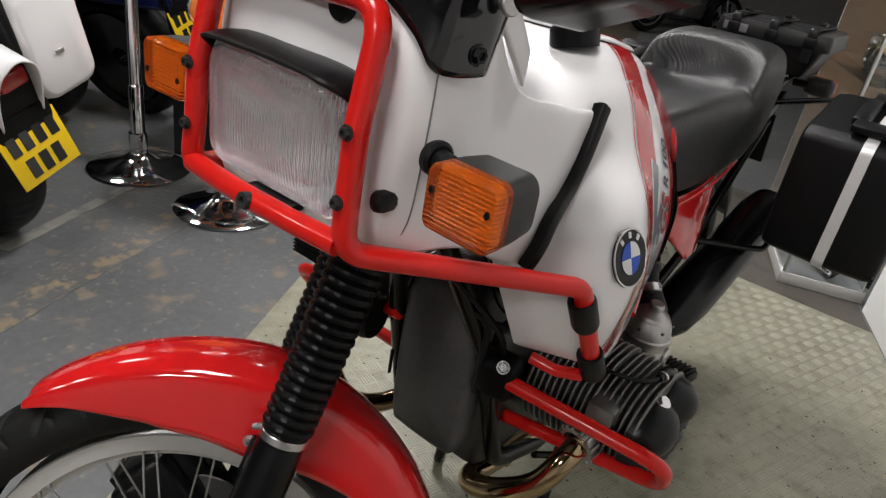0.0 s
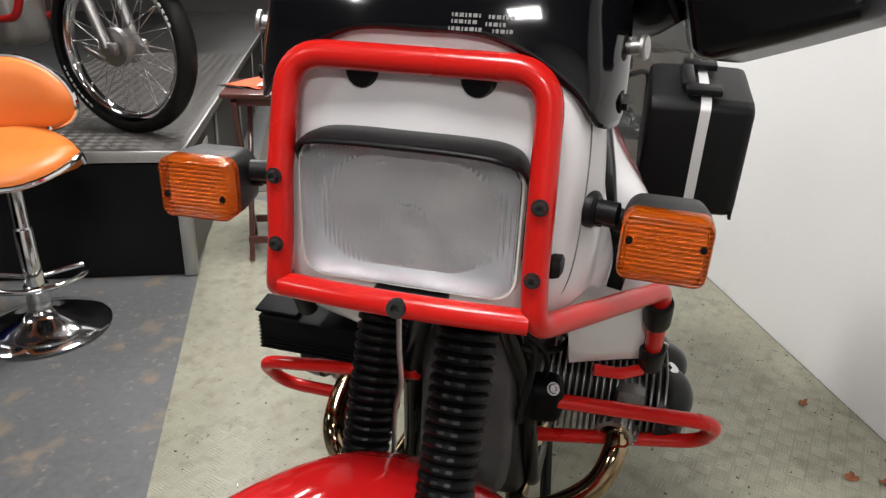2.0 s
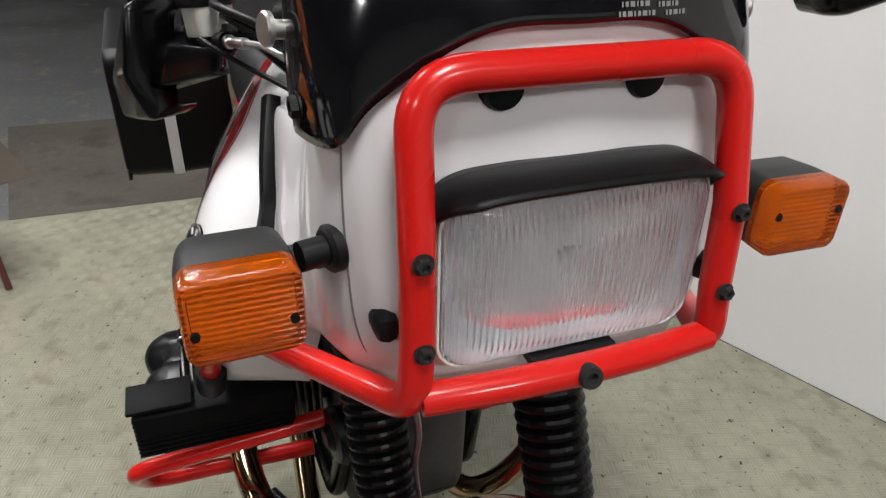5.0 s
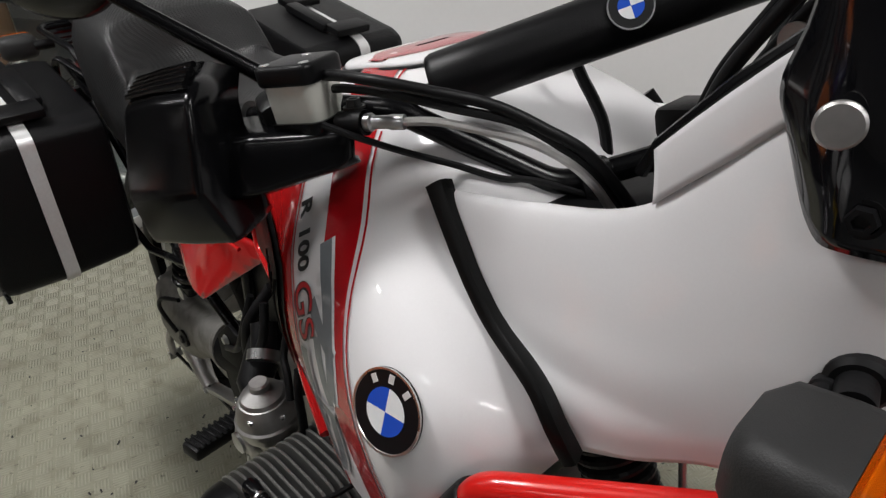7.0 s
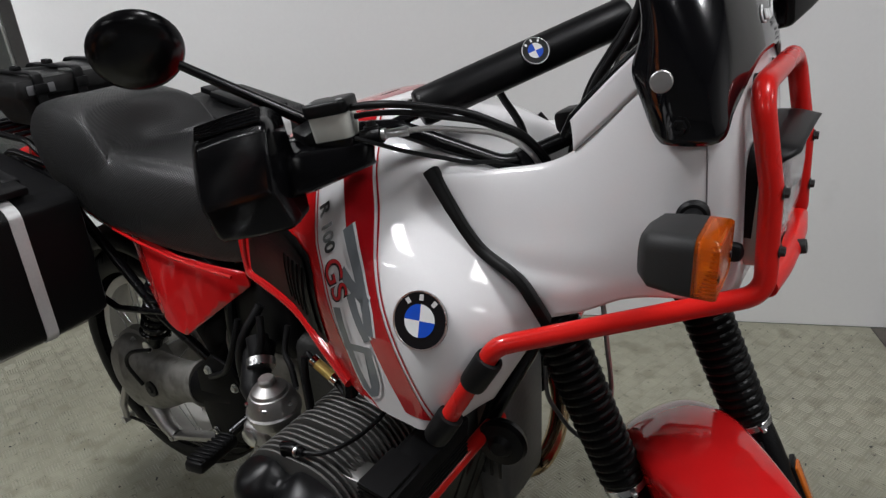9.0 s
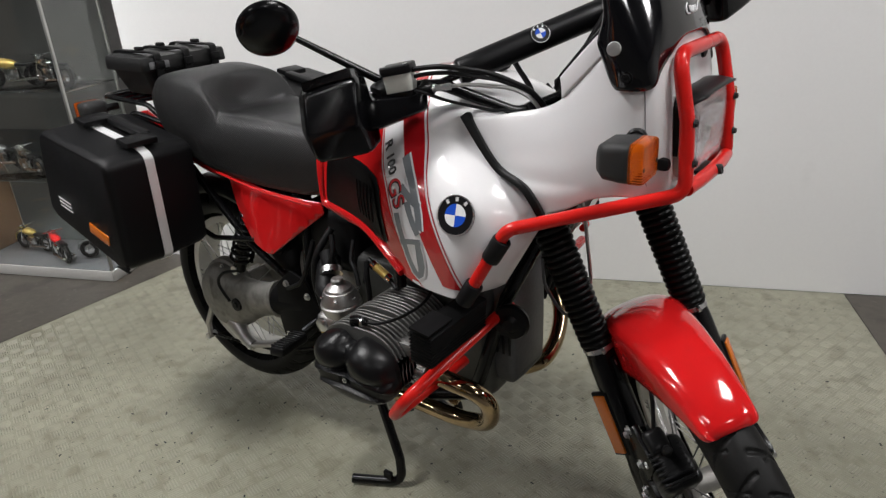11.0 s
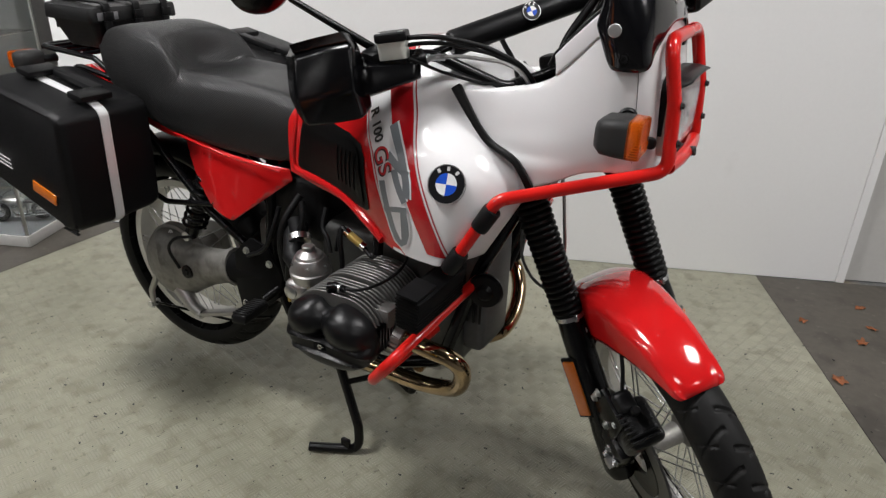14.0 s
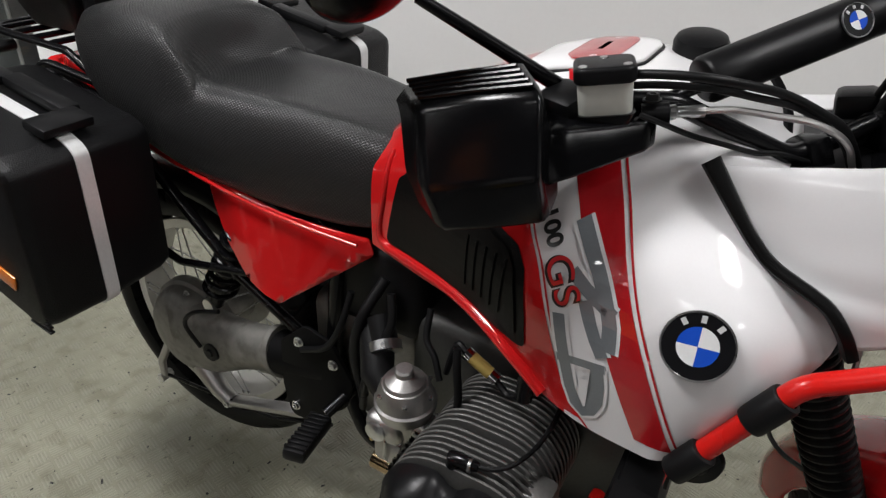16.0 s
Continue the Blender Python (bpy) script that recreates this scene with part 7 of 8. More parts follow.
# ---- old trials machine on the stage, its front wheel near the edge
TM = Matrix.Translation((-1.785, -1.70, SH)) @ pose(0, 0, 0, 0, 0, 84)      # x ahead
trial = thing("trials_motorcycle", "old trials motorcycle with chrome spoked wheels on the stage", "motorcycle", m=TM)
far_wheel("front_wheel", pose(0, 0, 0.335, 90, 0, 0), 0.335, 0.085, trial, "chrome wheel with a black lettered tyre", mark=True)
far_wheel("rear_wheel", pose(-1.30, 0, 0.335, 90, 0, 0), 0.335, 0.10, trial, "chrome rear wheel")
for s in SIDES:
    part("fork_leg", tube_bm([(0.0, s * 0.075, 0.335), (-0.17, s * 0.085, 0.78), (-0.24, s * 0.085, 0.95)], [0.020, 0.022, 0.017], 12), ALU, trial, "bare alloy fork leg")
    part("fork_end", box_bm(0.075, 0.03, 0.045, 0.01, pose(0.01, s * 0.075, 0.335)), ALU, trial)
    part("frame_tube", tube_bm(rounded([(-0.26, s * 0.03, 0.90), (-0.42, s * 0.09, 0.42), (-0.80, s * 0.10, 0.36), (-1.30, s * 0.09, 0.335)], 0.06), 0.015, 10), material("red_frame", (0.4, 0.01, 0.01), 0.3) if s > 0 else bpy.data.materials["red_frame"], trial, "red frame tube")
    part("handlebar_half", tube_bm(rounded([(-0.27, 0, 0.98), (-0.27, s * 0.1, 1.06), (-0.34, s * 0.36, 1.10)], 0.04), 0.011, 10), CHROME, trial)
    part("shock", tube_bm([(-1.25, s * 0.11, 0.36), (-1.05, s * 0.11, 0.72)], 0.02, 10), CHROME, trial)
part("brake_plate", lathe_bm([(0, 0.052), (0.07, 0.05), (0.075, 0.03)], 28, pose(0, 0, 0.335, 90, 0, 0)), ALU, trial)
part("brake_arm", box_bm(0.10, 0.012, 0.02, 0.004, pose(-0.06, -0.085, 0.31, 0, 20, 0)), ALU, trial)
part("crankcase", box_bm(0.34, 0.20, 0.24, 0.05, pose(-0.62, 0, 0.42), 3), ALU_DULL, trial)
part("barrel", box_bm(0.15, 0.16, 0.20, 0.03, pose(-0.58, 0, 0.62, 0, -12, 0)), FIN_DARK, trial)
tg = [[(x, w * math.cos(a), z + h * math.sin(a)) for a in (2 * math.pi * j / 20 for j in range(20))] for x, w, z, h in ((-0.30, 0.05, 0.86, 0.05), (-0.38, 0.10, 0.86, 0.09), (-0.55, 0.13, 0.84, 0.10), (-0.72, 0.10, 0.82, 0.07), (-0.80, 0.05, 0.80, 0.04))]
part("tank", grid_bm(np.array(tg), close_v=True, cap=True), RED, trial, "red fuel tank")
part("saddle", box_bm(0.50, 0.20, 0.07, 0.03, pose(-1.02, 0, 0.80), 3), VINYL, trial)
mg = []
for a in np.linspace(40, 140, 14):
    mg.append([(0.40 * math.cos(radians(a)), y, 0.335 + (0.40 - abs(y) * 0.3) * math.sin(radians(a))) for y in np.linspace(-0.06, 0.06, 7)])
part("front_mudguard", grid_bm(np.array(mg)), ALU, trial, "", None, 60, 0.003)


# ---- bar stools
def stool(x, y, turn, seat_z, label, ring_z=0.19):
    t = thing("bar_stool", label, "stool", "bar stools", pose(x, y, 0, 0, 0, turn))
    part("base", lathe_bm([(0.0, 0.0), (0.205, 0.0), (0.208, 0.006), (0.200, 0.012), (0.14, 0.028), (0.07, 0.05), (0.035, 0.075), (0.030, 0.10), (0.028, 0.10)], 48), CHROME, t, "chrome trumpet base", sharp=50)
    part("column", lathe_bm([(0.030, 0.09), (0.030, 0.36), (0.027, 0.365), (0.024, 0.37), (0.024, seat_z - 0.06)], 24), CHROME, t, "chrome gas column")
    part("collar", lathe_bm([(0.036, 0.075), (0.038, 0.09), (0.038, 0.16), (0.031, 0.165)], 24), CHROME, t)
    ring = [(0.155 * math.cos(a), 0.02 + 0.135 * math.sin(a), ring_z) for a in (radians(-200 + 220 * j / 30) for j in range(31))]
    part("foot_ring", tube_bm(ring, 0.010, 10), CHROME, t, "chrome foot ring")
    part("foot_bar", tube_bm([ring[0], (0, 0.0, ring_z - 0.005), ring[-1]], 0.009, 10), CHROME, t)
    # saddle: dished oval, higher at the back; y points backwards
    def oval(k, dz, lift):
        out = []
        for j in range(40):
            a = 2 * math.pi * j / 40
            px, py = 0.205 * k * math.cos(a), 0.185 * k * math.sin(a)
            z = 0.05 * max(0, py / 0.185) ** 2 - 0.03 * max(0, -py / 0.185) ** 2 + 0.02 * (px / 0.2) ** 2 * (1 if py < 0 else -0.6)
            out.append((px, py, seat_z + z + dz + lift))
        return out
    part("saddle", grid_bm(np.array([oval(0.90, -0.028, 0), oval(0.99, -0.012, 0), oval(1.0, 0.006, 0), oval(0.94, 0.026, 0), oval(0.75, 0.036, 0), oval(0.4, 0.036, 0), oval(0.05, 0.034, 0)]), close_v=True, cap=True), ORANGE, t, "orange leather saddle", sharp=60)
    part("rim", tube_bm([Vector(p) for p in oval(1.01, -0.006, 0)], 0.0085, 8, closed=True), CHROME, t, "chrome seat rim")
    part("seat_plate", lathe_bm([(0, -0.06), (0.06, -0.06), (0.12, -0.035), (0.15, -0.03)], 28, pose(0, 0, seat_z)), FRAME_BLACK, t)
    part("lever", tube_bm([(-0.05, -0.02, seat_z - 0.055), (-0.16, -0.06, seat_z - 0.07)], 0.005, 8), CHROME, t)

    # back rest: curved oval pad
    def back(k, d):
        out = []
        for j in range(40):
            a = 2 * math.pi * j / 40
            px, pz = 0.195 * k * math.cos(a), 0.125 * k * math.sin(a) * (1.0 if math.sin(a) > 0 else 0.95)
            out.append((px, 0.185 + 0.05 * (pz + 0.1) - 1.6 * px * px + d, seat_z + 0.138 + pz + 0.02 * (1 - (px / 0.2) ** 2)))
        return out
    part("back_pad", grid_bm(np.array([back(0.05, -0.03), back(0.6, -0.028), back(0.9, -0.018), back(1.0, 0.0), back(0.98, 0.018), back(0.6, 0.022), back(0.05, 0.022)]), close_v=True, cap=True), ORANGE, t, "orange leather back pad", sharp=60)
    part("back_rim", tube_bm([Vector(p) for p in back(1.02, 0.004)], 0.0085, 8, closed=True), CHROME, t)
    for s in SIDES:
        part("back_stay", tube_bm([(s * 0.10, 0.15, seat_z + 0.02), (s * 0.11, 0.175, seat_z + 0.10)], 0.008, 8), CHROME, t)
    return t


stool(-1.085, -1.605, 126, 0.585, "orange leather bar stool with a chrome base")
stool(-1.005, -2.13, 130, 1.06, "raised orange bar stool with a tall chrome column", 0.94)

# ---- folding table with papers
TT = pose(-1.99, -1.13, 0, 0, 0, 112)
table = thing("folding_table", "dark red wooden folding table", "table", m=TT)
TZ = 0.70
part("top", box_bm(0.46, 0.34, 0.018, 0.005, pose(0, 0, TZ - 0.009)), MAHOGANY, table)
part("rail", box_bm(0.40, 0.02, 0.035, 0.004, pose(0, 0.12, TZ - 0.036)), MAHOGANY, table)
part("rail", box_bm(0.40, 0.02, 0.035, 0.004, pose(0, -0.12, TZ - 0.036)), MAHOGANY, table)
for s in SIDES:
    for d in SIDES:
        a, b = Vector((s * 0.17 + d * 0.012, d * 0.14, TZ - 0.03)), Vector((s * 0.17 + d * 0.012, -d * 0.15, 0.0))
        part("leg", box_bm(0.02, 0.03, (a - b).length, 0.003, axis_m(b, a) @ pose(0, 0, (a - b).length / 2)), MAHOGANY, table)
for d in SIDES:
    part("stretcher", box_bm(0.34, 0.018, 0.03, 0.003, pose(0, d * 0.125, 0.085)), MAHOGANY, table)
paper = thing("loose_papers", "white and orange papers lying on the table", "papers", m=TT)
for k, (x, y, w, h, turn, mt) in enumerate(((0.06, 0.02, 0.30, 0.21, -8, PAPER), (0.10, -0.02, 0.28, 0.20, 14, PAPER), (-0.11, 0.05, 0.16, 0.22, -30, PAPER_ORANGE), (-0.16, 0.04, 0.12, 0.2, -24, BLACK), (0.05, 0.03, 0.21, 0.29, 105, PAPER))):
    z = TZ + 0.001 + 0.0022 * (4 - k if k > 1 else 5 + k) + 0.001
    g = np.array([[(w * (i / 8 - 0.5), h * (j / 6 - 0.5), 0.004 * math.sin(i * 1.1 + k) * (i / 8) ** 2) for j in range(7)] for i in range(9)])
    part("sheet", grid_bm(g), mt, paper, "", pose(x, y, z, 0, 0, turn), 60, -0.001)
part("clip", box_bm(0.035, 0.02, 0.012, 0.004, pose(-0.03, 0.0, TZ + 0.024, 0, 0, 30)), STEEL, paper)

# ---- glass cabinet of model machines beside the wall
CAB = Matrix.Translation((-2.605, 0.165, 0)) @ pose(0, 0, 0, 0, 0, WALL)
CL, CD, CH = 0.80, 0.335, 1.95
cab = thing("display_cabinet", "tall glass display cabinet with a white base", "cabinet", m=CAB)
part("base", box_bm(CL - 0.01, CD - 0.01, 0.046, 0.004, pose(-CL / 2, CD / 2, 0.023)), GREY_PAINT, cab, "grey base board")
part("base_edge", box_bm(CL, 0.008, 0.05, 0.002, pose(-CL / 2, -0.001, 0.025)), WALL_GREY, cab, "pale base edge")
part("base_edge", box_bm(0.008, CD, 0.05, 0.002, pose(0.001, CD / 2, 0.025)), WALL_GREY, cab, "pale base edge")
part("top", box_bm(CL, CD, 0.05, 0.004, pose(-CL / 2, CD / 2, CH - 0.025)), WALL_WHITE, cab)
part("back_board", box_bm(0.012, CD - 0.02, CH - 0.1, 0, pose(-CL + 0.006, CD / 2, CH / 2)), material("brown_board", (0.10, 0.055, 0.028), 0.5, 0, 0.2, 30, 0.05), cab, "brown back board")
SHELVES = (0.05, 0.47, 0.86, 1.30)
for nm, sx, sy, px, py in (("front_pane", CL - 0.02, 0.006, -CL / 2, 0.004), ("side_pane", 0.006, CD - 0.02, -0.004, CD / 2), ("rear_pane", CL - 0.02, 0.006, -CL / 2, CD - 0.004)):
    g = part(nm, box_bm(sx, sy, CH - 0.1, 0, pose(px, py, CH / 2)), CLEAR, cab, "clear glass pane")
    g.visible_shadow = False
for z in SHELVES[1:]:
    g = part("glass_shelf", box_bm(CL - 0.03, CD - 0.03, 0.006, 0.001, pose(-CL / 2, CD / 2, z - 0.004)), CLEAR, cab, "clear glass shelf")
    g.visible_shadow = False
for px in (-0.006, -CL + 0.006):
    for py in (0.008, CD - 0.008):
        part("corner_post", box_bm(0.012, 0.012, CH - 0.1, 0.002, pose(px, py, CH / 2)), EDGE_ALU, cab)


def model_bike(x, y, z, turn, paint, size):
    """A small toy machine with wheels, tank, seat and bright pipes."""
    t = thing("model_motorcycle", "small bright model motorcycle on a cabinet shelf", "model", "model motorcycles", CAB @ pose(x, y, z, 0, 0, turn) @ Matrix.Scale(size, 4))
    for px in (0.075, -0.075):
        part("wheel", lathe_bm([(0.022, -0.006), (0.036, -0.009), (0.040, 0), (0.036, 0.009), (0.022, 0.006), (0.018, 0)], 24, pose(px, 0, 0.040, 90, 0, 0), closed=True), TYRE, t)
        part("rim", lathe_bm([(0, -0.004), (0.010, -0.005), (0.024, -0.003), (0.024, 0.003), (0.010, 0.005), (0, 0.004)], 16, pose(px, 0, 0.040, 90, 0, 0)), CHROME, t)
    part("engine", box_bm(0.055, 0.04, 0.045, 0.008, pose(0, 0, 0.048)), CHROME, t)
    tank_g = [[(xx, w * math.cos(a), zz + h * math.sin(a)) for a in (2 * math.pi * j / 12 for j in range(12))] for xx, w, zz, h in ((0.055, 0.008, 0.088, 0.008), (0.035, 0.020, 0.088, 0.018), (0.0, 0.018, 0.086, 0.014), (-0.02, 0.006, 0.082, 0.006))]
    part("tank", grid_bm(np.array(tank_g), close_v=True, cap=True), paint, t)
    part("seat", box_bm(0.07, 0.028, 0.014, 0.005, pose(-0.05, 0, 0.080)), VINYL, t)
    part("mudguard", lathe_bm([(0.045, -0.009), (0.047, 0), (0.045, 0.009)], 20, pose(0.075, 0, 0.040, 90, 0, 0), arc=0.35), paint, t)
    for s in SIDES:
        part("fork", tube_bm([(0.075, s * 0.012, 0.040), (0.048, s * 0.012, 0.110)], 0.0028, 6), CHROME, t)
        part("pipe", tube_bm(rounded([(0.02, s * 0.018, 0.045), (0.01, s * 0.022, 0.026), (-0.11, s * 0.022, 0.034)], 0.01), 0.006, 8), CHROME, t)
        part("bar", tube_bm([(0.048, 0, 0.112), (0.030, s * 0.04, 0.118)], 0.0025, 6), CHROME, t)
    part("lamp", lathe_bm([(0, 0.012), (0.010, 0.009), (0.013, 0), (0, -0.004)], 14, axis_m((0.062, 0, 0.104), (0.08, 0, 0.102))), CHROME, t)
    return t


for i, (x, y, sh, turn, mt, k) in enumerate(((-0.14, 0.16, 0, 200, ALU, 1.1), (-0.36, 0.10, 0, 150, RED, 1.15), (-0.58, 0.18, 0, 170, GOLD, 1.1), (-0.15, 0.14, 1, 190, BLACK_GLOSS, 1.1), (-0.40, 0.12, 1, 160, CHROME, 1.1), (-0.62, 0.2, 1, 175, ALU, 1.1),
                                              (-0.14, 0.12, 2, 165, CHROME, 1.2), (-0.36, 0.14, 2, 195, GOLD, 1.2), (-0.60, 0.14, 2, 170, ALU, 1.2), (-0.20, 0.15, 3, 180, BLACK_GLOSS, 1.2), (-0.50, 0.15, 3, 170, CHROME, 1.2))):
    model_bike(x, y, SHELVES[sh], turn, mt, k)

# ---- sign on the partition wall
cu = bpy.data.curves.new("sign", "FONT")
cu.body, cu.size, cu.extrude = "Motorcycles", 0.076, 0.001
cu.shear = 0.18
tmp = new("sign_tmp", cu)
me = bpy.data.meshes.new_from_object(tmp.evaluated_get(bpy.context.evaluated_depsgraph_get()))
bpy.data.objects.remove(tmp)
me.materials.clear()
sign = part_mesh("wall_lettering", me, DECAL_BLACK, None, "", ROOM @ pose(-0.115, -0.003, 1.131, 90, 0, 0), 0)
tagged(sign, "black lettering stuck on the white partition wall", "sign")

# ---- machines standing off to one side
def yellow_plate(m, parent):
    pl = part("number_plate", box_bm(0.205, 0.006, 0.17, 0.003, m), PLATE_YELLOW, parent, "yellow number plate with unreadable bars")
    for row, n in ((0.038, 4), (-0.038, 3)):
        for k in range(n):
            x = (k - (n - 1) / 2) * 0.045
            part("plate_bar", box_bm(0.030, 0.004, 0.056, 0.001, m @ pose(x, -0.0035, row)), DECAL_BLACK, pl, sharp=0)
    return pl


def parked_tail(m, paint, shell, label, wide, plate=True):
    """The rear of a parked road machine: tyre, mudguard shell, lamp and plate; -y looks at the viewer."""
    t = thing("parked_motorcycle", label, "motorcycle", "", m)
    part("rear_tyre", tyre_bm(0.32, 0.17, 0.22, 50, 0.8, 0.004, 160, 19), TYRE, t, "wide black rear tyre", pose(0, 0.44, 0.32, 0, 90, 0), sharp=30)
    part("rear_rim", lathe_bm([(0.05, -0.05), (0.21, -0.06), (0.225, -0.065), (0.225, 0.065), (0.21, 0.06), (0.05, 0.05)], 40, pose(0, 0.44, 0.32, 0, 90, 0), closed=True), BLACK_GLOSS, t)
    rws = []
    for f in np.linspace(0, 1, 9):
        y = -0.02 + f * 0.75
        hw = wide * (0.72 + 0.28 * math.sin(f * 2.2))
        top = shell + 0.02 + 0.10 * math.sin(f * 1.8)
        low = shell - 0.16 - 0.04 * f
        rws.append([(-hw, y + 0.05, low), (-hw * 1.02, y + 0.02, (low + top) / 2), (-hw * 0.86, y, top - 0.03), (-hw * 0.45, y - 0.01, top), (0, y - 0.015, top + 0.012), (hw * 0.45, y - 0.01, top), (hw * 0.86, y, top - 0.03), (hw * 1.02, y + 0.02, (low + top) / 2), (hw, y + 0.05, low)])
    part("tail_shell", grid_bm(surface(rws, 24, 40)), paint, t, "", None, 60, 0.006)
    part("tail_fill", box_bm(wide * 1.7, 0.05, 0.15, 0.02, pose(0, 0.06, shell - 0.08)), BLACK, t)
    part("tail_lamp", box_bm(wide * 0.9, 0.035, 0.05, 0.012, pose(0, 0.02, shell - 0.03)), RED_LENS, t, "red tail lamp")
    if plate:
        part("plate_hanger", box_bm(0.19, 0.03, 0.14, 0.01, pose(0, 0.045, shell - 0.20)), BLACK, t)
    if plate:
        yellow_plate(pose(0, 0.02, shell - 0.245, -14, 0, 0), t)
    part("saddle", box_bm(0.30, 0.60, 0.09, 0.04, pose(0, 0.95, shell + 0.12), 3), VINYL, t)
    part("body", box_bm(0.34, 0.85, 0.36, 0.09, pose(0, 1.25, 0.52), 3), BLACK, t)
    part("front_tyre", tyre_bm(0.31, 0.12, 0.22, 50, 0.8, 0.004, 100, 15), TYRE, t, "", pose(0, 1.85, 0.31, 0, 90, 0), sharp=30)
    part("front_rim", lathe_bm([(0.05, -0.04), (0.21, -0.05), (0.225, -0.05), (0.225, 0.05), (0.21, 0.05), (0.05, 0.04)], 40, pose(0, 1.85, 0.31, 0, 90, 0), closed=True), BLACK_GLOSS, t)
    part("tank", lathe_bm([(0, -0.28), (0.10, -0.24), (0.16, -0.1), (0.17, 0.05), (0.13, 0.2), (0, 0.26)], 28, pose(0, 1.40, 0.80, 90, 0, 0)), paint, t)
    part("prop_stand", tube_bm([(-0.12, 0.9, 0.36), (-0.26, 0.85, 0.0)], 0.012, 8), FRAME_BLACK, t)
    return t


def case(parent, s):
    """A white hard case beside the tail, with a black rubber edge and a latch."""
    def ring(y, k):
        return [(s * (0.215 + p[0] * k), y, 0.665 + p[1] * k) for p in rect(0.21, 0.33, 0.05, 6)]
    c = part("hard_case", grid_bm(np.array([ring(0.06, 0.86), ring(0.066, 0.95), ring(0.09, 1.0), ring(0.45, 1.02), ring(0.50, 0.9)]), close_v=True, cap=True), WHITE, parent, "glossy white hard case", sharp=50)
    part("rubber_edge", box_bm(0.03, 0.40, 0.32, 0.012, pose(s * 0.098, 0.28, 0.665)), RUBBER, c)
    part("latch", box_bm(0.03, 0.008, 0.014, 0.004, pose(s * 0.205, 0.058, 0.635)), STEEL, c)
    return c


# leaning on their side stands: a white tourer, a black machine and a blue one
wt = parked_tail(pose(-0.492, -1.493, 0, 0, -17, -160), WHITE, 0.685, "white touring motorcycle leaning on its side stand", 0.10)
case(wt, 1)
case(wt, -1)
parked_tail(pose(-1.14, -2.55, 0, 0, -12, -150), BLACK_GLOSS, 0.80, "black motorcycle parked between two others", 0.10, False)
parked_tail(pose(-1.58, -2.44, 0, 0, -17, -160), BLUE_PAINT, 0.81, "blue motorcycle with a yellow plate leaning over", 0.12)
# white square post
post = slab("column", [(-2.33, -3.22), (-2.20, -3.16), (-2.26, -3.03), (-2.39, -3.09)], 0, CEIL, WALL_WHITE, "square white steel post")

# ---- dry leaves and grit on the floor
rnd = random.Random(7)
LEAF = material("dry_brown_leaf", (0.26, 0.085, 0.028), 0.7, 0, 0.3, 80, 0.2)


def leaf(x, y, size, z):
    n = 14
    bm = bmesh.new()
    turn = rnd.uniform(0, 6.28)
    c = bm.verts.new((0, 0, 0.004))
    ring = []
    for k in range(n):
        a = 2 * math.pi * k / n
        r = size * (0.55 + 0.45 * abs(math.sin(a * 2.5 + 0.4))) * rnd.uniform(0.8, 1.1)
        ring.append(bm.verts.new((r * math.cos(a), 0.7 * r * math.sin(a), rnd.uniform(0.001, 0.012))))
    for p, q in zip(ring, ring[1:] + ring[:1]):
        bm.faces.new((c, p, q))
    ob = part("dry_leaf", bm, LEAF, None, "", pose(x, y, z, 0, 0, math.degrees(turn)), 20, -0.0008)
    return tagged(ob, "curled dry brown leaf lying on the floor", "leaf", "fallen leaves")


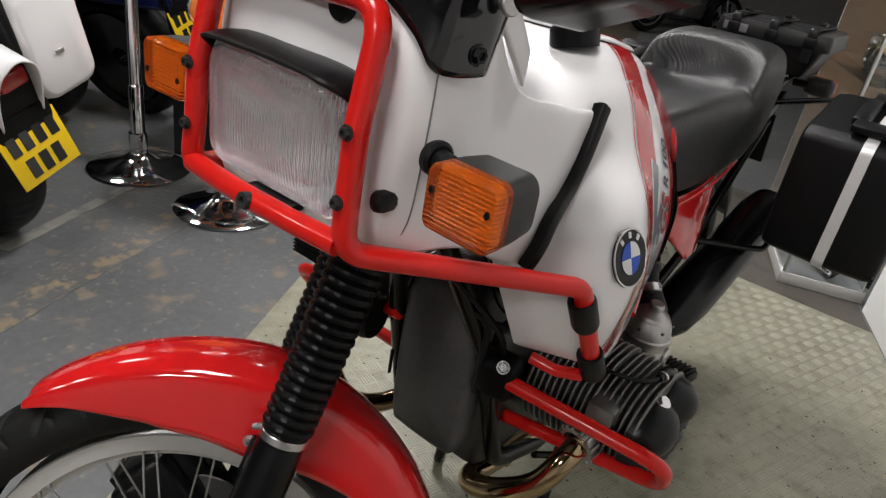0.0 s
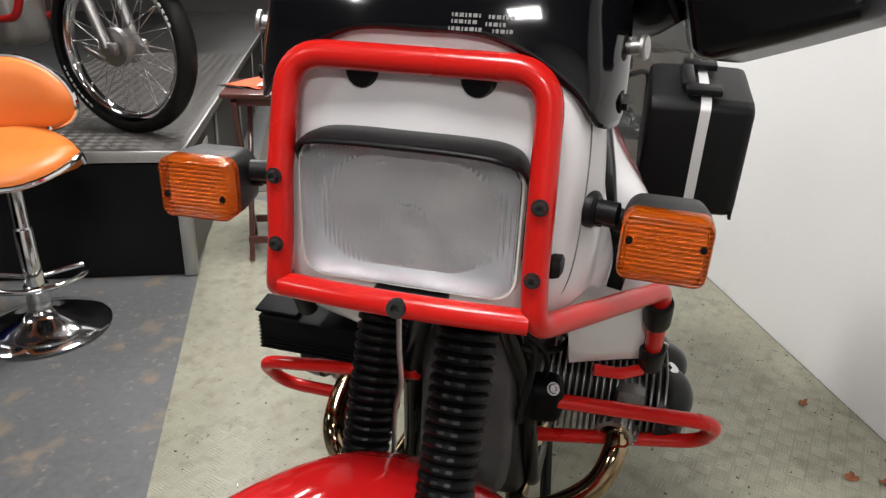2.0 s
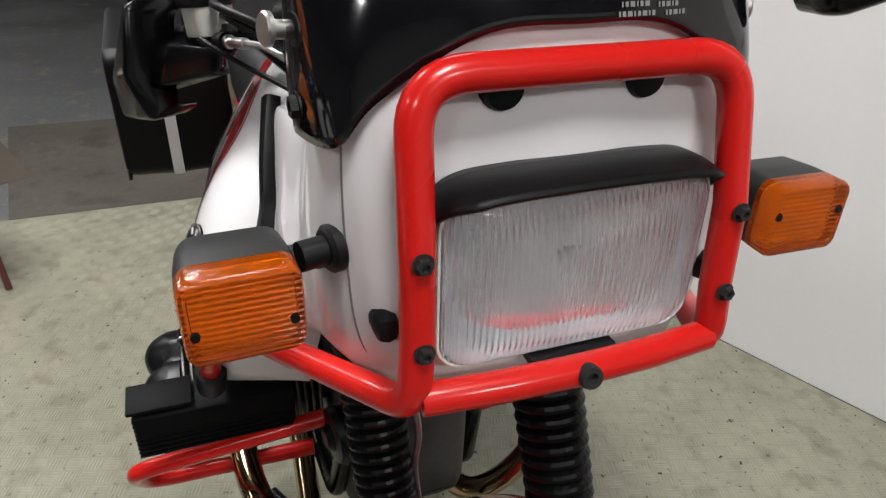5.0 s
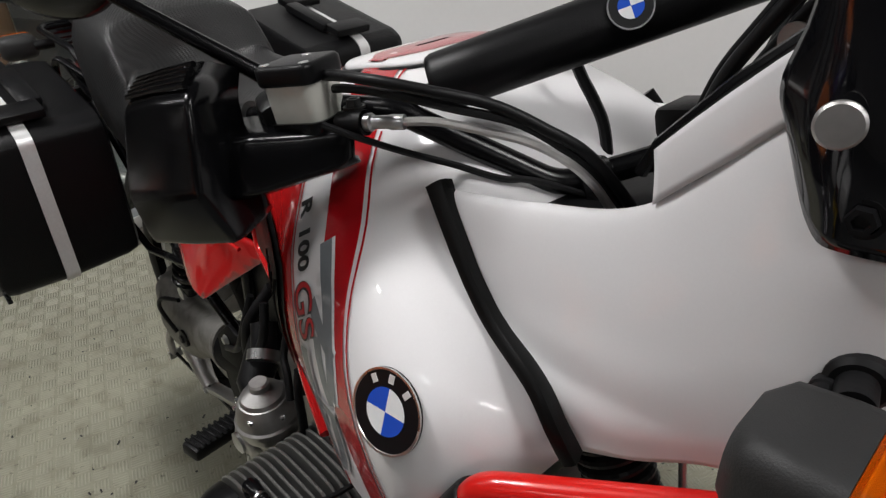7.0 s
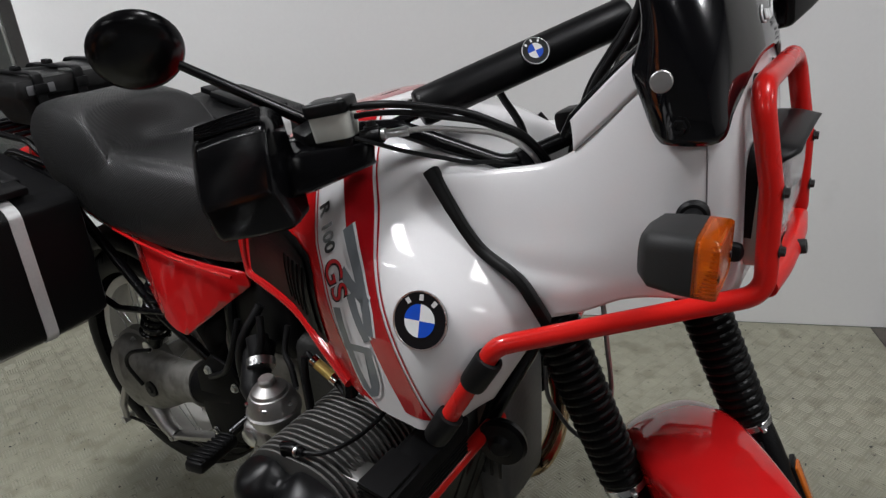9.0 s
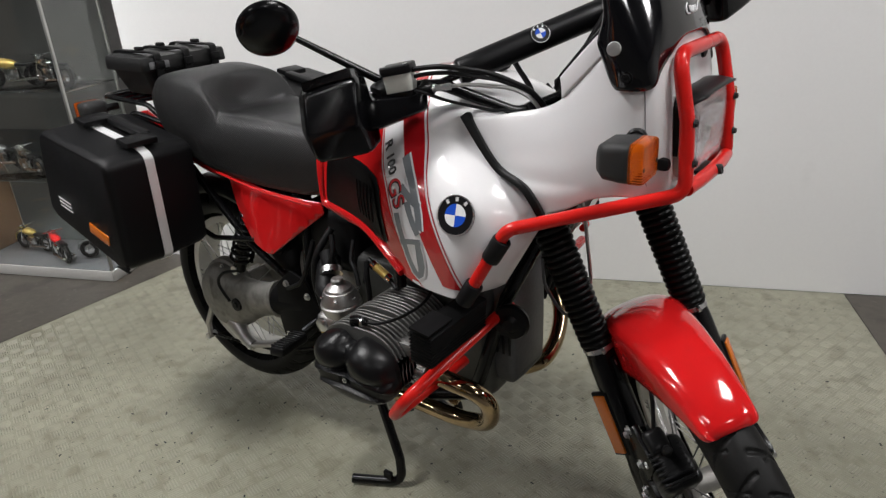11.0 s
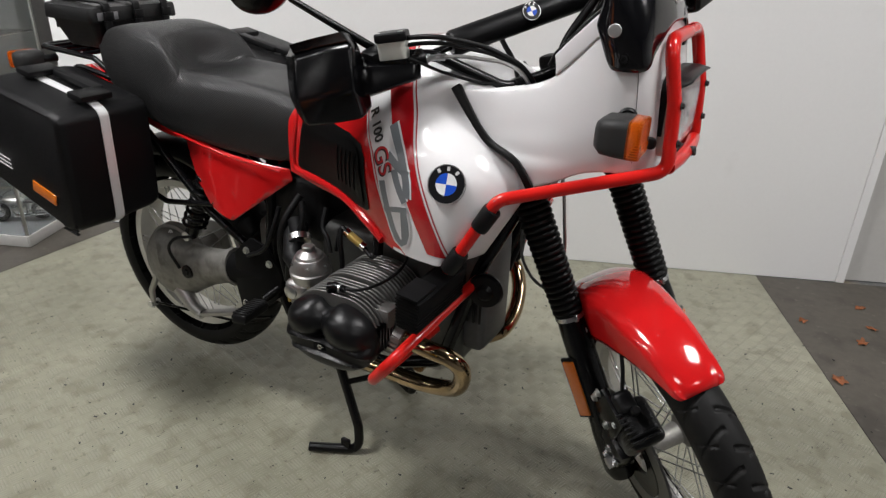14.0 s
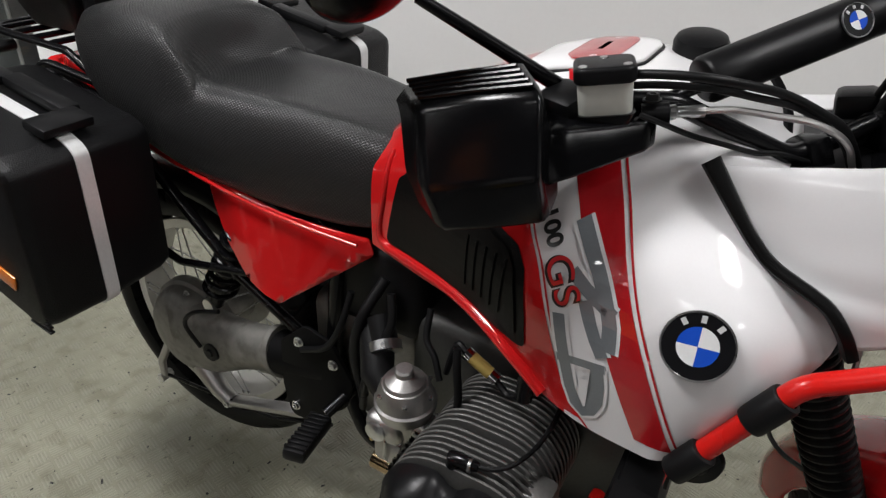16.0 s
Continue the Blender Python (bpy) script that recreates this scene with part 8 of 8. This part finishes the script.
for x, y, size, z in ((0.345, 1.287, 0.024, -0.003), (0.533, 1.512, 0.024, -0.003), (0.539, 1.23, 0.030, -0.003), (0.47, 0.93, 0.034, -0.003), (0.57, 1.36, 0.026, -0.003), (-1.409, 0.841, 0.022, 0.001), (-1.094, 0.894, 0.026, 0.001), (-1.098, 0.972, 0.022, 0.001)):
    leaf(x, y, size, z)
grit = bmesh.new()
for x, y in [(0.011, 1.085), (0.226, 0.794), (0.315, 0.613), (0.353, 0.495), (-0.597, -0.29), (0.194, 0.52)] + [(rnd.uniform(-2.0, 0.6), rnd.uniform(-0.9, 1.1)) for _ in range(900)]:
    if y > 1.5 + 0.39 * x or y < -0.5 + 0.52 * x:
        continue
    r = 0.001 + 0.004 * rnd.random() ** 4
    box_bm(r * rnd.uniform(1, 3), r, 0.0016, 0, pose(x, y, 0.0012, 0, 0, rnd.uniform(0, 180)), bm=grit)
# dirt swept up along the wall
for _ in range(420):
    x, y = rp(rnd.uniform(-2.6, 0.2), -0.015 - abs(rnd.gauss(0, 0.16)))
    r = 0.0007 + 0.003 * rnd.random() ** 5
    box_bm(r * rnd.uniform(1, 2.5), r, 0.0016, 0, pose(x, y, 0.0012, 0, 0, rnd.uniform(0, 180)), bm=grit)
gr = part("floor_grit", grit, DECAL_BLACK, None, "", sharp=0)
tagged(gr, "dark grit and scraps scattered on the floor", "grit", "", "stuff")

# ---- row of machines far down the aisle
for k, (x, y, turn) in enumerate(((-10.2, -3.3, 150), (-11.1, -3.7, 155), (-12.0, -4.2, 150))):
    t = thing("distant_motorcycle", "dark motorcycle parked far down the aisle", "motorcycle", "machines down the aisle", pose(x, y, 0, 0, 0, turn))
    for px in (0.70, -0.70):
        part("tyre", lathe_bm([(0.24, -0.05), (0.30, -0.06), (0.33, 0), (0.30, 0.06), (0.24, 0.05)], 40, pose(px, 0, 0.33, 90, 0, 0), closed=True), TYRE, t)
        part("rim", lathe_bm([(0.22, -0.03), (0.245, -0.035), (0.245, 0.035), (0.22, 0.03)], 40, pose(px, 0, 0.33, 90, 0, 0), closed=True), CHROME, t)
    part("engine", box_bm(0.45, 0.3, 0.36, 0.06, pose(0, 0, 0.45), 3), FIN, t)
    part("tank", lathe_bm([(0, -0.25), (0.10, -0.2), (0.15, 0), (0.12, 0.18), (0, 0.24)], 24, pose(0.1, 0, 0.85, 0, 90, 0)), (BLACK_GLOSS, RED, BLUE_PAINT)[k], t)
    part("saddle", box_bm(0.6, 0.24, 0.09, 0.03, pose(-0.45, 0, 0.80), 3), VINYL, t)
    for s in SIDES:
        part("fork", tube_bm([(0.70, s * 0.08, 0.33), (0.48, s * 0.08, 1.0)], 0.02, 10), CHROME, t)
        part("bar", tube_bm([(0.46, 0, 1.02), (0.38, s * 0.35, 1.08)], 0.012, 8), CHROME, t)
